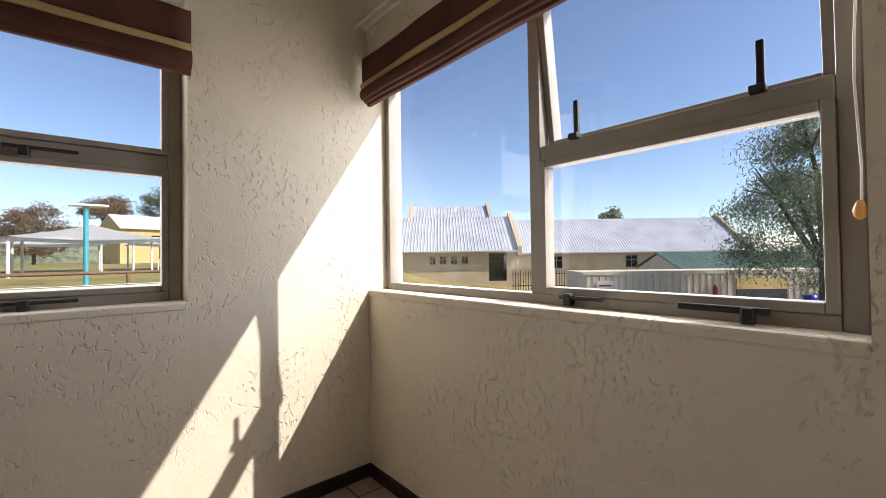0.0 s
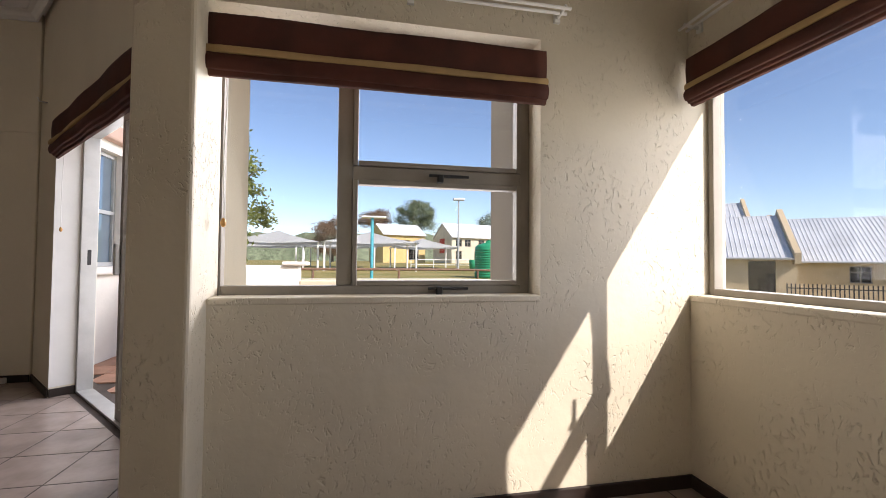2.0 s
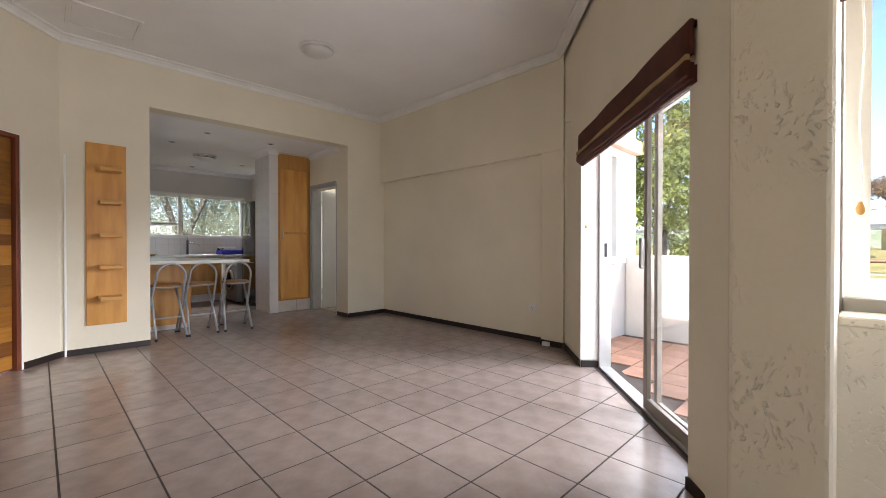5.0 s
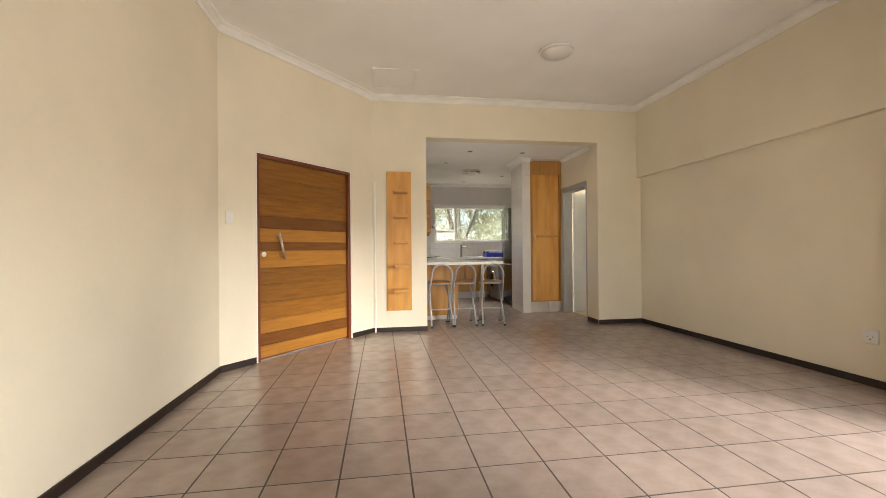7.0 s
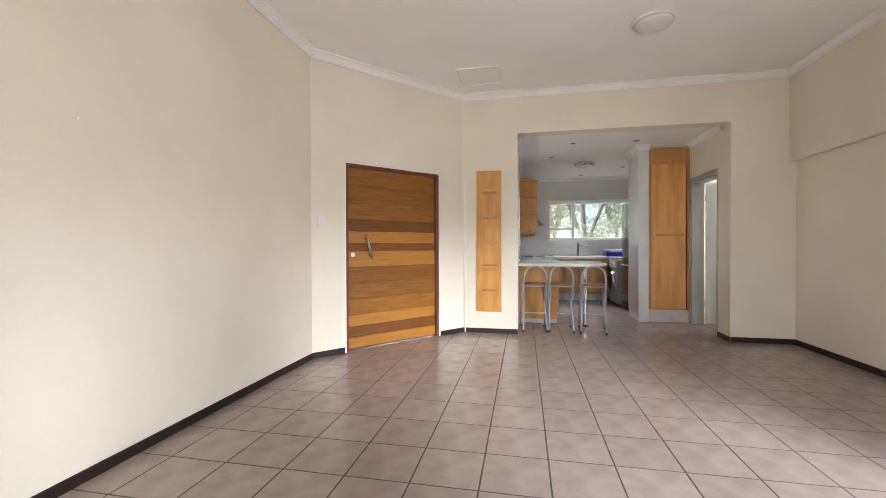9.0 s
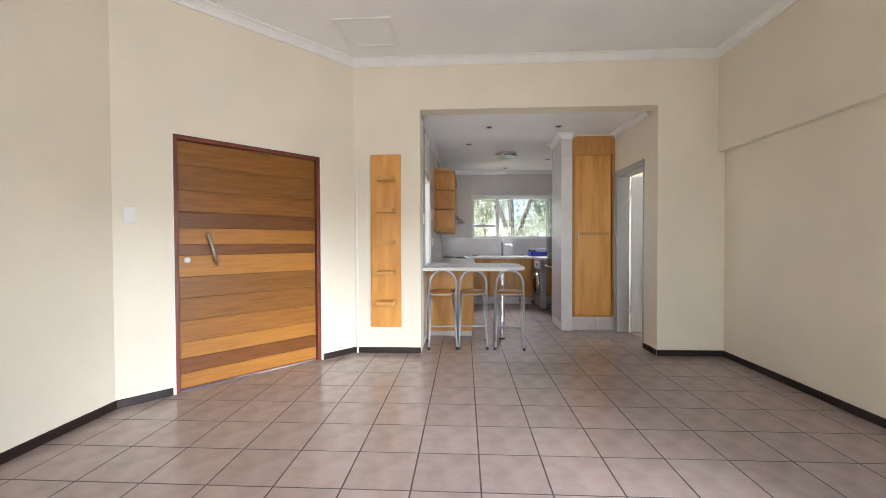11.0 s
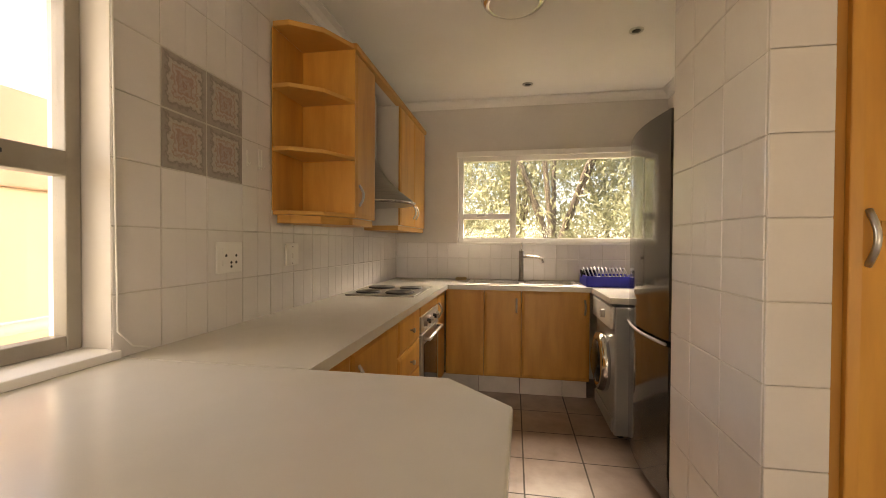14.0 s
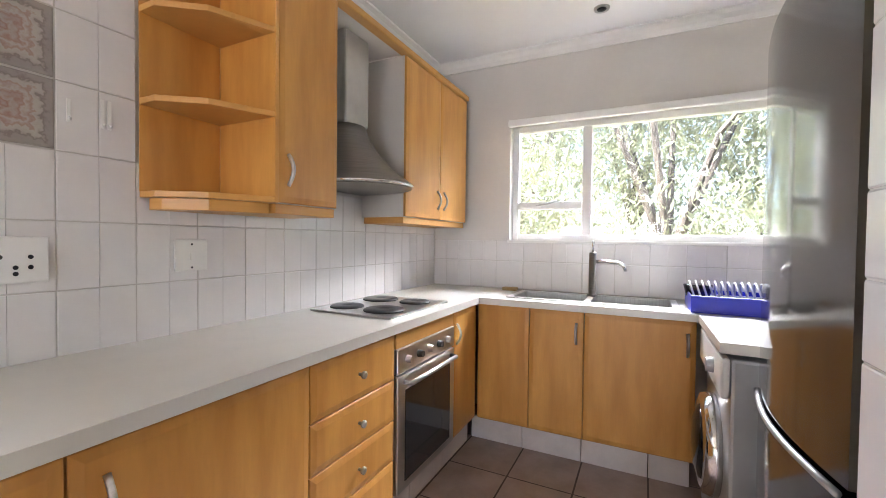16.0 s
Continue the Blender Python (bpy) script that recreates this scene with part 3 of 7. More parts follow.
cornice("cornice_kitchen", [(-7.45, 3.12), (-7.45, 2.984), (-8.035, 2.984), (-8.035, KN), (KW, KN), (KW, KS), (XW - 0.2, KS)], KCEIL, 0.07)


def skirting(name, p0, p1, h=0.06, t=0.014):
    p0, p1 = Vector(p0), Vector(p1)
    d = p1 - p0
    ang = math.atan2(d.y, d.x)
    bm = bmesh.new()
    add_box(bm, 0, d.length, 0, t, 0, h, 0.004, Matrix.Translation((*p0, 0)) @ Matrix.Rotation(ang, 4, "Z"))
    return mesh_ob(name, bm, M["skirting"], None, "dark brown stained skirting board", "skirting", kind="structure")


skirting("baseboard_1", tuple(ANG_A), (NE_X, -0.79))
skirting("baseboard_2", tuple(ANG_A + ang_dir * (d0 - 0.02)), tuple(ANG_A))
skirting("baseboard_3", tuple(ANG_B), tuple(ANG_A + ang_dir * (d1 + 0.02)))
skirting("baseboard_4", (XW, KS), tuple(ANG_B))
skirting("baseboard_5", (XW, NORTH), (XW, 3.683))
skirting("baseboard_6", (-3.33, NORTH), (XW, NORTH))
skirting("baseboard_7", (-3.06, NORTH - 0.065), (-3.33, NORTH - 0.065))
skirting("baseboard_8", tuple(SL_C + sl_dir * u_a), tuple(SL_C))
skirting("baseboard_9", (-1.17, 2.19), tuple(SL_C + sl_dir * u_b))
skirting("baseboard_10", (NE_X, NN_Y), (-0.93, NN_Y))
skirting("baseboard_11", (NE_X, -0.79), (NE_X, NN_Y))
skirting("baseboard_12", (XW, 3.683), (-6.58, 3.683))
skirting("baseboard_13", tuple(SL_C + sl_dir * u_a + sl_n * 0.15), tuple(SL_C + sl_dir * u_a))

# the floor bed under the tiles; the tiles come last
bm = bmesh.new()
add_prism(bm, [(1.5, -1.05), (1.5, 2.15), (-0.75, 2.15), (-2.85, 4.55), (-6.5, 4.55), (-6.5, 3.83), (-10.5, 3.95), (-10.5, 0.99), (-6.5, 0.99), (-6.5, 0.3), (-4.85, -1.05)], -0.2, -0.0009)
floor_ob = mesh_ob("floor", bm, M["grout"], None, "tiled floor with dark grout lines", "floor", kind="structure")
box_part("floor_bedroom", (-8.4, -6.4, 3.832, 6.3, -0.2, 0.004), M["carpet"], None, 0, "beige carpeted bedroom floor", category="floor", kind="structure")

# column beside the corner windows, flared at the top
bm = bmesh.new()
col = [(-1.162, 1.813), (-0.927, 1.741), (-0.927, 2.03), (-1.10, 2.09)]
rings = []
for z, g in ((0, 0.0), (0.02, 0.0), (2.03, 0.0), (2.09, 0.02), (2.20, 0.07), (CEIL, 0.07)):
    rings.append([bm.verts.new((x - g * (1 if x < -1 else -1), y - g, z)) for x, y in col])
for a, b in zip(rings, rings[1:]):
    for k in range(4):
        bm.faces.new((a[k], a[(k + 1) % 4], b[(k + 1) % 4], b[k]))
bm.faces.new(rings[0][::-1])
bm.faces.new(rings[-1])
bmesh.ops.recalc_face_normals(bm, faces=bm.faces[:])
es = [e for e in bm.edges if abs(e.verts[0].co.z - e.verts[1].co.z) > 0.01]
bmesh.ops.bevel(bm, geom=es, offset=0.018, segments=3, affect="EDGES", profile=0.5)
mesh_ob("column", bm, M["plaster"], None, "rough cream plastered column between sliding door and window", "column", kind="structure")

# ---- windows, blinds and doors of the living room ----
def base_at(x, y, z=0.0):
    return Matrix.Translation((x, y, z))


def bar(name, dims, mat, parent, bevel=0.004, label=""):
    return box_part(name, dims, mat, parent, bevel, label)


def stay(parent, x0, x1, y0, y1, z0, z1, knob):
    """A black window stay with a peg."""
    ob = bar("window_stay", (x0, x1, y0, y1, z0, z1), M["black"], parent, 0.003, "black casement stay")
    bm = bmesh.new()
    add_box(bm, knob[0] - 0.014, knob[0] + 0.014, knob[1] - 0.014, knob[1] + 0.014, knob[2] - 0.025, knob[2] + 0.012, 0.005)
    part("stay_peg", bm, M["black"], ob)
    return ob


# window over the rough plaster wall
w1 = thing("window_1", "taupe aluminium window with a fixed pane and two casements", "window", base_at(-0.257, 2.05, 0.885), kind="structure")
X0, X1, Z0, Z1, FY0, FY1 = -0.965, 0.40, 0.885, 2.02, 2.025, 2.075
for nm, d in (("frame_jamb", (X0, X0 + 0.045, FY0, FY1, Z0, Z1)), ("frame_jamb", (X1 - 0.045, X1, FY0, FY1, Z0, Z1)),
              ("frame_sill", (X0 + 0.045, X1 - 0.045, FY0 - 0.004, FY1, Z0, Z0 + 0.045)), ("frame_head", (X0 + 0.045, X1 - 0.045, FY0, FY1, Z1 - 0.045, Z1)),
              ("mullion", (-0.47, -0.405, FY0, FY1, Z0 + 0.045, Z1 - 0.045)), ("transom", (-0.405, X1 - 0.045, FY0, FY1, 1.385, 1.445))):
    bar(nm, d, M["alu"], w1)
for nm, a, b, c, e in (("casement", -0.405, X1 - 0.045, 0.93, 1.385), ("casement", -0.405, X1 - 0.045, 1.445, Z1 - 0.045)):
    bm = bmesh.new()
    t = 0.022
    for q in ((a, a + t, c, e), (b - t, b, c, e), (a + t, b - t, c, c + t), (a + t, b - t, e - t, e)):
        add_box(bm, q[0] + 0.0005, q[1] - 0.0005, FY0 - 0.012, FY1 - 0.012, q[2] + 0.0005, q[3] - 0.0005, 0.003)
    ca = part(nm, bm, M["alu"], w1)
    g = bar("pane", (a + t, b - t, 2.043, 2.047, c + t, e - t), M["glass"], ca, 0)
    g.visible_shadow = False
g = bar("pane", (X0 + 0.045, -0.47, 2.043, 2.047, Z0 + 0.045, Z1 - 0.045), M["glass"], w1, 0)
g.visible_shadow = False
stay(w1, -0.08, 0.10, 1.985, 2.0, 1.405, 1.417, (-0.03, 1.995, 1.405))
stay(w1, -0.08, 0.10, 1.985, 2.0, 0.912, 0.924, (-0.03, 1.995, 0.915))
box_part("window_sill_1", (-0.925, X1, NN_Y - 0.006, FY0 - 0.002, Z0 - 0.02, Z0 + 0.008), M["plaster"], None, 0.006, "cream plastered window sill", category="sill", kind="structure")

# corner window, upper sash pushed open
w2 = thing("window_2", "taupe aluminium corner window with an open top sash", "window", base_at(1.28, 1.05, 0.885), kind="structure")
Y0, Y1, Z0, Z1, FX0, FX1 = 0.215, 1.895, 0.885, 1.95, 1.255, 1.305
for nm, d in (("frame_jamb", (FX0, FX1, Y0, Y0 + 0.04, Z0, Z1)), ("frame_jamb", (FX0, FX1, Y1 - 0.03, Y1, Z0, Z1)),
              ("frame_sill", (FX0 - 0.004, FX1, Y0 + 0.04, Y1 - 0.03, Z0, Z0 + 0.035)), ("frame_head", (FX0, FX1, Y0 + 0.04, Y1 - 0.03, Z1 - 0.04, Z1)),
              ("mullion", (FX0, FX1, 0.965, 1.01, Z0 + 0.035, Z1 - 0.04)), ("transom", (FX0, FX1, Y0 + 0.04, 0.965, 1.355, 1.405))):
    bar(nm, d, M["alu"], w2)


def sash(name, y0, y1, z0, z1, parent, tilt=0.0):
    t = 0.024
    m = Matrix.Translation((1.275, 0, z1)) @ Matrix.Rotation(-tilt, 4, "Y") @ Matrix.Translation((-1.275, 0, -z1))
    bm = bmesh.new()
    for q in ((y0, y0 + t, z0, z1), (y1 - t, y1, z0, z1), (y0 + t, y1 - t, z0, z0 + t), (y0 + t, y1 - t, z1 - t, z1)):
        add_box(bm, 1.243, 1.293, q[0] + 0.0005, q[1] - 0.0005, q[2] + 0.0005, q[3] - 0.0005, 0.003, m)
    s = part(name, bm, M["alu"], parent)
    bm = bmesh.new()
    add_box(bm, 1.268, 1.272, y0 + t, y1 - t, z0 + t, z1 - t, 0, m)
    g = part("pane", bm, M["glass"], s)
    g.visible_shadow = False


sash("casement", Y0 + 0.04, 0.965, Z0 + 0.035, 1.355, w2)
sash("top_sash", Y0 + 0.04, 0.965, 1.405, Z1 - 0.04, w2, radians(7))
g = bar("pane", (1.272, 1.276, 1.01, Y1 - 0.03, Z0 + 0.035, Z1 - 0.04), M["glass"], w2, 0)
g.visible_shadow = False
for y in (0.375, 0.83):
    bm = bmesh.new()
    add_box(bm, 1.25, 1.264, y - 0.008, y + 0.008, 1.40, 1.52, 0.003, Matrix.Translation((0.0, 0, 0)))
    add_box(bm, 1.235, 1.262, y - 0.012, y + 0.02, 1.40, 1.418, 0.003)
    part("window_stay", bm, M["black"], w2, "black upright stay of the open sash")
stay(w2, 1.218, 1.23, 0.74, 0.88, 0.912, 0.924, (1.226, 0.85, 0.918))
stay(w2, 1.208, 1.22, 0.36, 0.54, 0.912, 0.928, (1.218, 0.40, 0.915))
box_part("window_sill_2", (NE_X - 0.004, FX0 - 0.006, 0.21, NN_Y - 0.001, Z0 - 0.03, Z0 + 0.004), M["plaster"], None, 0.008, "cream plastered sill of the corner window", category="sill", kind="structure")


def roman_blind(name, m, width, height, label, folds=2):
    """A raised roman blind: a flat head panel, a tan band and stacked folds. Local x along the wall, y into the room."""
    b = thing(name, label, "blind", m)
    rng = random.Random(len(name) * 7 + int(width * 100))
    h1 = height * 0.56

    def sheet(z0, z1, depth, bulge, y0):
        bm = bmesh.new()
        n = 10
        rows = []
        for i in range(25):
            u = width * i / 24
            sag = 0.004 * math.sin(u * 9.1 + z0 * 40) + rng.uniform(-0.0015, 0.0015)
            rows.append([bm.verts.new((u, y0 + sag + bulge * math.sin(math.pi * k / n), z0 + (z1 - z0) * k / n)) for k in range(n + 1)] +
                        [bm.verts.new((u, y0 - depth, z1)), bm.verts.new((u, y0 - depth, z0))])
        for r, s in zip(rows, rows[1:]):
            k = len(r)
            for j in range(k):
                bm.faces.new((r[j], s[j], s[(j + 1) % k], r[(j + 1) % k])).smooth = j < n
        bm.faces.new(rows[0])
        bm.faces.new(rows[-1][::-1])
        bmesh.ops.recalc_face_normals(bm, faces=bm.faces[:])
        return bm

    def put(name, bm, mat, label=""):
        o = part(name, bm, mat, b, label)
        o.matrix_parent_inverse = Matrix.Identity(4)

    put("head_panel", sheet(height - h1, height, 0.02, 0.004, 0.035), M["blind"])
    put("band", sheet(height - h1 - 0.024, height - h1 + 0.002, 0.02, 0.002, 0.050), M["blind_band"], "tan woven band")
    lo = height - h1 - 0.024
    for i in range(folds):
        z1 = lo - lo * 0.32 * i / folds
        z0 = lo - lo * (0.55 + 0.45 * (i + 1) / folds)
        put("fold", sheet(max(z0, 0), z1, 0.016, 0.010, 0.046 - 0.018 * i), M["blind"])
    bm = bmesh.new()
    add_box(bm, 0.004, width - 0.004, -0.012, 0.012, height - 0.03, height - 0.002, 0.003)
    put("head_rail", bm, M["skirting"])
    return b


roman_blind("roman_blind", Matrix.Translation((0.405, 1.885, 1.715)) @ Matrix.Rotation(math.pi, 4, "Z"), 1.335, 0.23,
            "raised brown roman blind with a tan band over the window")
roman_blind("roman_blind", Matrix.Translation((1.148, 0.19, 1.77)) @ Matrix.Rotation(math.pi / 2, 4, "Z"), 1.675, 0.22,
            "raised brown roman blind with tan band at the corner window", 3)
sl_ang = math.atan2(sl_dir.y, sl_dir.x)
pa = SL_C + sl_dir * (u_b + 0.06)
roman_blind("roman_blind", Matrix.Translation((pa.x - sl_n.x * 0.0, pa.y, 1.775)) @ Matrix.Rotation(sl_ang + math.pi, 4, "Z"), u_b - u_a + 0.02, 0.27,
            "raised reddish-brown roman blind above the sliding door", 3)


def blind_cord(x, y, z0, z1, label):
    c = thing("blind_cord", label, "cord", base_at(x, y, z0))
    bm = bmesh.new()
    add_tube(bm, [(x + 0.004 * math.sin(k), y + 0.003 * math.cos(k * 1.3), z1 - (z1 - z0) * k / 8) for k in range(9)], 0.0022, 6)
    part("cord", bm, M["cornice"], c)
    bm = bmesh.new()
    add_lathe(bm, [(0.003, 0.0), (0.009, 0.006), (0.011, 0.018), (0.006, 0.032), (0.003, 0.036)], (x, y, z0 - 0.02), 12)
    part("acorn", bm, M["beech_h"], c, "wooden cord acorn")


blind_cord(-0.885, 1.93, 1.18, 1.74, "pale blind cord hanging beside the window")
blind_cord(1.20, 0.222, 1.125, 1.76, "pale blind cord with a wooden acorn")
cp = SL_C + sl_dir * (u_a + 0.05) + sl_n * 0.03
blind_cord(cp.x, cp.y, 1.25, 1.82, "blind cord hanging on the white reveal")


def curtain_rail(name, p0, p1, n, z):
    r = thing(name, "thin white double curtain rail on small brackets", "curtain rail", base_at(p0[0], p0[1], z))
    p0, p1, n = Vector((*p0, z)), Vector((*p1, z)), Vector((*n, 0))
    for k, off in enumerate((0.045, 0.085)):
        bm = bmesh.new()
        add_tube(bm, [p0 + n * off, p0.lerp(p1, 0.5) + n * off + Vector((0, 0, -0.004)), p1 + n * off], 0.007, 8)
        part("rod", bm, M["cornice"], r)
    for f in (0.02, 0.5, 0.98):
        bm = bmesh.new()
        c = p0.lerp(p1, f)
        add_tube(bm, [c, c + n * 0.05, c + n * 0.09 + Vector((0, 0, 0.008))], 0.008, 6)
        add_box(bm, -0.014, 0.014, -0.014, 0.014, -0.022, 0.022, 0.003, Matrix.Translation(c))
        part("bracket", bm, M["cornice"], r)


curtain_rail("curtain_rail", (-0.86, NN_Y), (0.5, NN_Y), (0, -1), 2.12)
curtain_rail("curtain_rail", (NE_X, 0.1), (NE_X, 1.86), (-1, 0), 2.12)
q0, q1 = SL_C + sl_dir * 0.25, SL_C + sl_dir * (u_b + 0.15)
for q in (q0, q1):
    hk = thing("curtain_hook", "small white curtain bracket screwed to the wall", "bracket", base_at(q.x, q.y, 2.3))
    bm = bmesh.new()
    a = Vector((q.x, q.y, 2.30))
    inn = Vector((-sl_n.x, -sl_n.y, 0))
    add_tube(bm, [a, a + inn * 0.05, a + inn * 0.06 + Vector((0, 0, 0.03))], 0.006, 6)
    part("hook", bm, M["cornice"], hk)

# sliding patio door, half open
m_sl = Matrix.Translation((SL_C.x, SL_C.y, 0)) @ Matrix.Rotation(sl_ang, 4, "Z")
sd = thing("sliding_door", "half-open silver aluminium sliding patio door with clear glass", "sliding door", m_sl, kind="structure")
us = (Vector((-1.85, 3.235)) - SL_C).dot(sl_dir)


def sl_part(name, dims, mat, parent, bevel=0.003, label=""):
    bm = bmesh.new()
    add_box(bm, *dims, bevel, m_sl)
    return part(name, bm, mat, parent, label)


sl_part("frame_jamb", (u_a, u_a + 0.04, 0.15, 0.25, 0, 2.03), M["alu_silver"], sd)
sl_part("frame_jamb", (u_b - 0.04, u_b, 0.15, 0.25, 0, 2.03), M["alu_silver"], sd)
sl_part("frame_head", (u_a + 0.04, u_b - 0.04, 0.15, 0.25, 1.98, 2.03), M["alu_silver"], sd)
sl_part("track", (u_a + 0.04, u_b - 0.04, 0.15, 0.25, 0.0, 0.018), M["alu_silver"], sd)
for a, b, y in ((us, u_b - 0.04, 0.165), (us + 0.06, u_b - 0.04, 0.205)):
    bm = bmesh.new()
    for d in ((a, a + 0.05, 0.02, 1.97), (b - 0.05, b, 0.02, 1.97), (a + 0.05, b - 0.05, 0.02, 0.09), (a + 0.05, b - 0.05, 1.91, 1.97)):
        add_box(bm, d[0], d[1], y, y + 0.03, d[2], d[3], 0.003, m_sl)
    lf = part("door_leaf", bm, M["alu"], sd)
    g = sl_part("pane", (a + 0.05, b - 0.05, y + 0.012, y + 0.018, 0.09, 1.91), M["glass"], lf, 0)
    g.visible_shadow = False
    if y < 0.2:
        sl_part("handle", (a + 0.006, a + 0.036, y - 0.035, y - 0.002, 0.93, 1.13), M["alu_silver"], lf, 0.008, "grey pull handle")
sl_part("lock_plate", (u_a + 0.034, u_a + 0.042, 0.19, 0.215, 0.98, 1.10), M["black"], sd)
# reveal lining
bm = bmesh.new()
add_box(bm, u_a - 0.001, u_a + 0.004, -0.002, 0.15, 0.072, 2.03, 0, m_sl)
mesh_ob("trim_reveal", bm, M["cornice"], None, "white painted reveal of the sliding door", "trim", kind="structure")

# front door of stained planks in the angled wall
ang_rot = math.atan2(-ang_dir.y, -ang_dir.x)
m_fd = Matrix.Translation((ANG_B.x, ANG_B.y, 0)) @ Matrix.Rotation(ang_rot, 4, "Z")
f0, f1 = ang_len - d1, ang_len - d0


def fd_part(name, dims, mat, parent, bevel=0.003, label=""):
    bm = bmesh.new()
    add_box(bm, *dims, bevel)
    ob = part(name, bm, mat, parent, label)
    ob.matrix_parent_inverse = Matrix.Identity(4)
    return ob


fd = thing("front_door", "closed wide front door of horizontal stained wooden planks", "door", m_fd, kind="structure")
fd_part("door_jamb", (f0, f0 + 0.035, -0.14, -0.004, 0, 2.03), M["door_frame"], fd, 0.004, "dark red-brown timber frame")
fd_part("door_jamb", (f1 - 0.035, f1, -0.14, -0.004, 0, 2.03), M["door_frame"], fd, 0.004)
fd_part("door_head", (f0 + 0.035, f1 - 0.035, -0.14, -0.004, 1.995, 2.03), M["door_frame"], fd, 0.004)
fd_part("edge_trim", (f0 - 0.006, f1 + 0.006, -0.003, 0.006, 2.028, 2.036), M["cornice"], fd, 0.002, "thin white edge strip")
leaf = fd_part("door_leaf", (f0 + 0.037, f1 - 0.037, -0.075, -0.05, 0.012, 1.992), M["door_frame"], fd, 0)
fd_part("edge_trim", (f0 - 0.006, f0 + 0.002, -0.003, 0.006, 0, 2.026), M["cornice"], fd, 0.002)
fd_part("edge_trim", (f1 - 0.002, f1 + 0.006, -0.003, 0.006, 0, 2.026), M["cornice"], fd, 0.002)
z_top = 1.99
for height, tone in ((0.19, "wood"), (0.20, "wood"), (0.17, "wood"), (0.13, "dark"), (0.13, "pale"), (0.09, "dark"), (0.17, "pale"),
                     (0.17, "wood"), (0.18, "wood"), (0.17, "wood"), (0.13, "pale"), (0.12, "dark"), (0.115, "pale")):
    fd_part("plank", (f0 + 0.04, f1 - 0.04, -0.05, -0.038, z_top - height + 0.001, z_top - 0.001), M["door_" + tone], leaf, 0.0025)
    z_top -= height
bm = bmesh.new()
hx = f1 - 0.27
add_tube(bm, [(hx + 0.035, 0.02, 1.26), (hx - 0.035, 0.02, 1.00)], 0.012, 10)
add_tube(bm, [(hx + 0.026, -0.04, 1.225), (hx + 0.026, 0.02, 1.225)], 0.009, 8)
add_tube(bm, [(hx - 0.026, -0.04, 1.035), (hx - 0.026, 0.02, 1.035)], 0.009, 8)
o = part("pull_handle", bm, M["steel"], leaf, "slanted steel pull handle")
o.matrix_parent_inverse = Matrix.Identity(4)
bm = bmesh.new()
add_lathe(bm, [(0.026, 0), (0.026, 0.006), (0.018, 0.01), (0.016, 0.014)], seg=16, m=Matrix.Translation((f1 - 0.10, -0.039, 1.045)) @ Matrix.Rotation(-math.pi / 2, 4, "X"))
o = part("lock", bm, M["white_plastic"], leaf, "pale round lock escutcheon")
o.matrix_parent_inverse = Matrix.Identity(4)


def wall_plate(name, m, w, h, label, category, buttons):
    """A plate on a wall; local x along it, y out of it."""
    t = thing(name, label, category, m)
    bm = bmesh.new()
    add_box(bm, -w / 2, w / 2, 0, 0.010, -h / 2, h / 2, 0.004)
    o = part("plate", bm, M["white_plastic"], t)
    o.matrix_parent_inverse = Matrix.Identity(4)
    for kind, x, z, s in buttons:
        bm = bmesh.new()
        if kind == "rocker":
            add_box(bm, x - s * 0.5, x + s * 0.5, 0.010, 0.015, z - s, z + s, 0.002)
            mat = M["white_plastic"]
        else:
            add_cyl(bm, (x, 0.009, z), (x, 0.0108, z), s, seg=10)
            mat = M["black"]
        o = part("switch" if kind == "rocker" else "pin_hole", bm, mat, t)
        o.matrix_parent_inverse = Matrix.Identity(4)
    return t


sp = ANG_A + ang_dir * 0.10
wall_plate("light_switch", Matrix.Translation((sp.x, sp.y, 1.385)) @ Matrix.Rotation(ang_rot, 4, "Z"), 0.075, 0.12, "white light switch on the cream wall", "switch", [("rocker", 0, 0, 0.014)])
pins = [("hole", -0.018, 0.0, 0.004), ("hole", 0.018, 0.0, 0.004), ("hole", 0, -0.02, 0.005), ("rocker", 0.02, 0.032, 0.009)]
wall_plate("wall_socket", Matrix.Translation((-3.47, NORTH, 0.38)) @ Matrix.Rotation(math.pi, 4, "Z"), 0.11, 0.11, "white socket low on the cream wall", "socket", pins)
box_part("cable_cover", (-3.29, -3.21, NORTH - 0.11, NORTH - 0.066, 0.001, 0.045), M["white_plastic"], None, 0.006, "small cream cable box at the skirting", category="cable box")

nl = thing("wall_plug", "small pale screw plug in the cream wall", "screw", base_at(-2.527, -0.79, 1.764))
bm = bmesh.new()
add_lathe(bm, [(0.011, 0.0), (0.010, 0.003), (0.006, 0.005), (0.002, 0.004)], seg=12, m=Matrix.Translation((-2.527, -0.79, 1.764)) @ Matrix.Rotation(-math.pi / 2, 4, "X"))
part("plug", bm, M["cornice"], nl)

# slim shelf rack on the wall
rk = thing("wall_shelf_rack", "tall honey beech board with five small staggered shelves", "shelf", base_at(XW, 0.87, 0.28))
box_part("board", (XW + 0.001, XW + 0.026, 0.71, 1.03, 0.28, 2.105), M["beech"], rk, 0.003)
for z in (1.83, 1.505, 1.175, 0.865, 0.555):
    box_part("shelf", (XW + 0.026, XW + 0.225, 0.80, 0.975, z - 0.018, z + 0.018), M["beech_h"], rk, 0.003)
box_part("conduit", (XW + 0.0005, XW + 0.016, 0.548, 0.566, 0.0, 1.96), M["cornice"], None, 0.003, "thin white cable conduit on the wall", category="conduit")

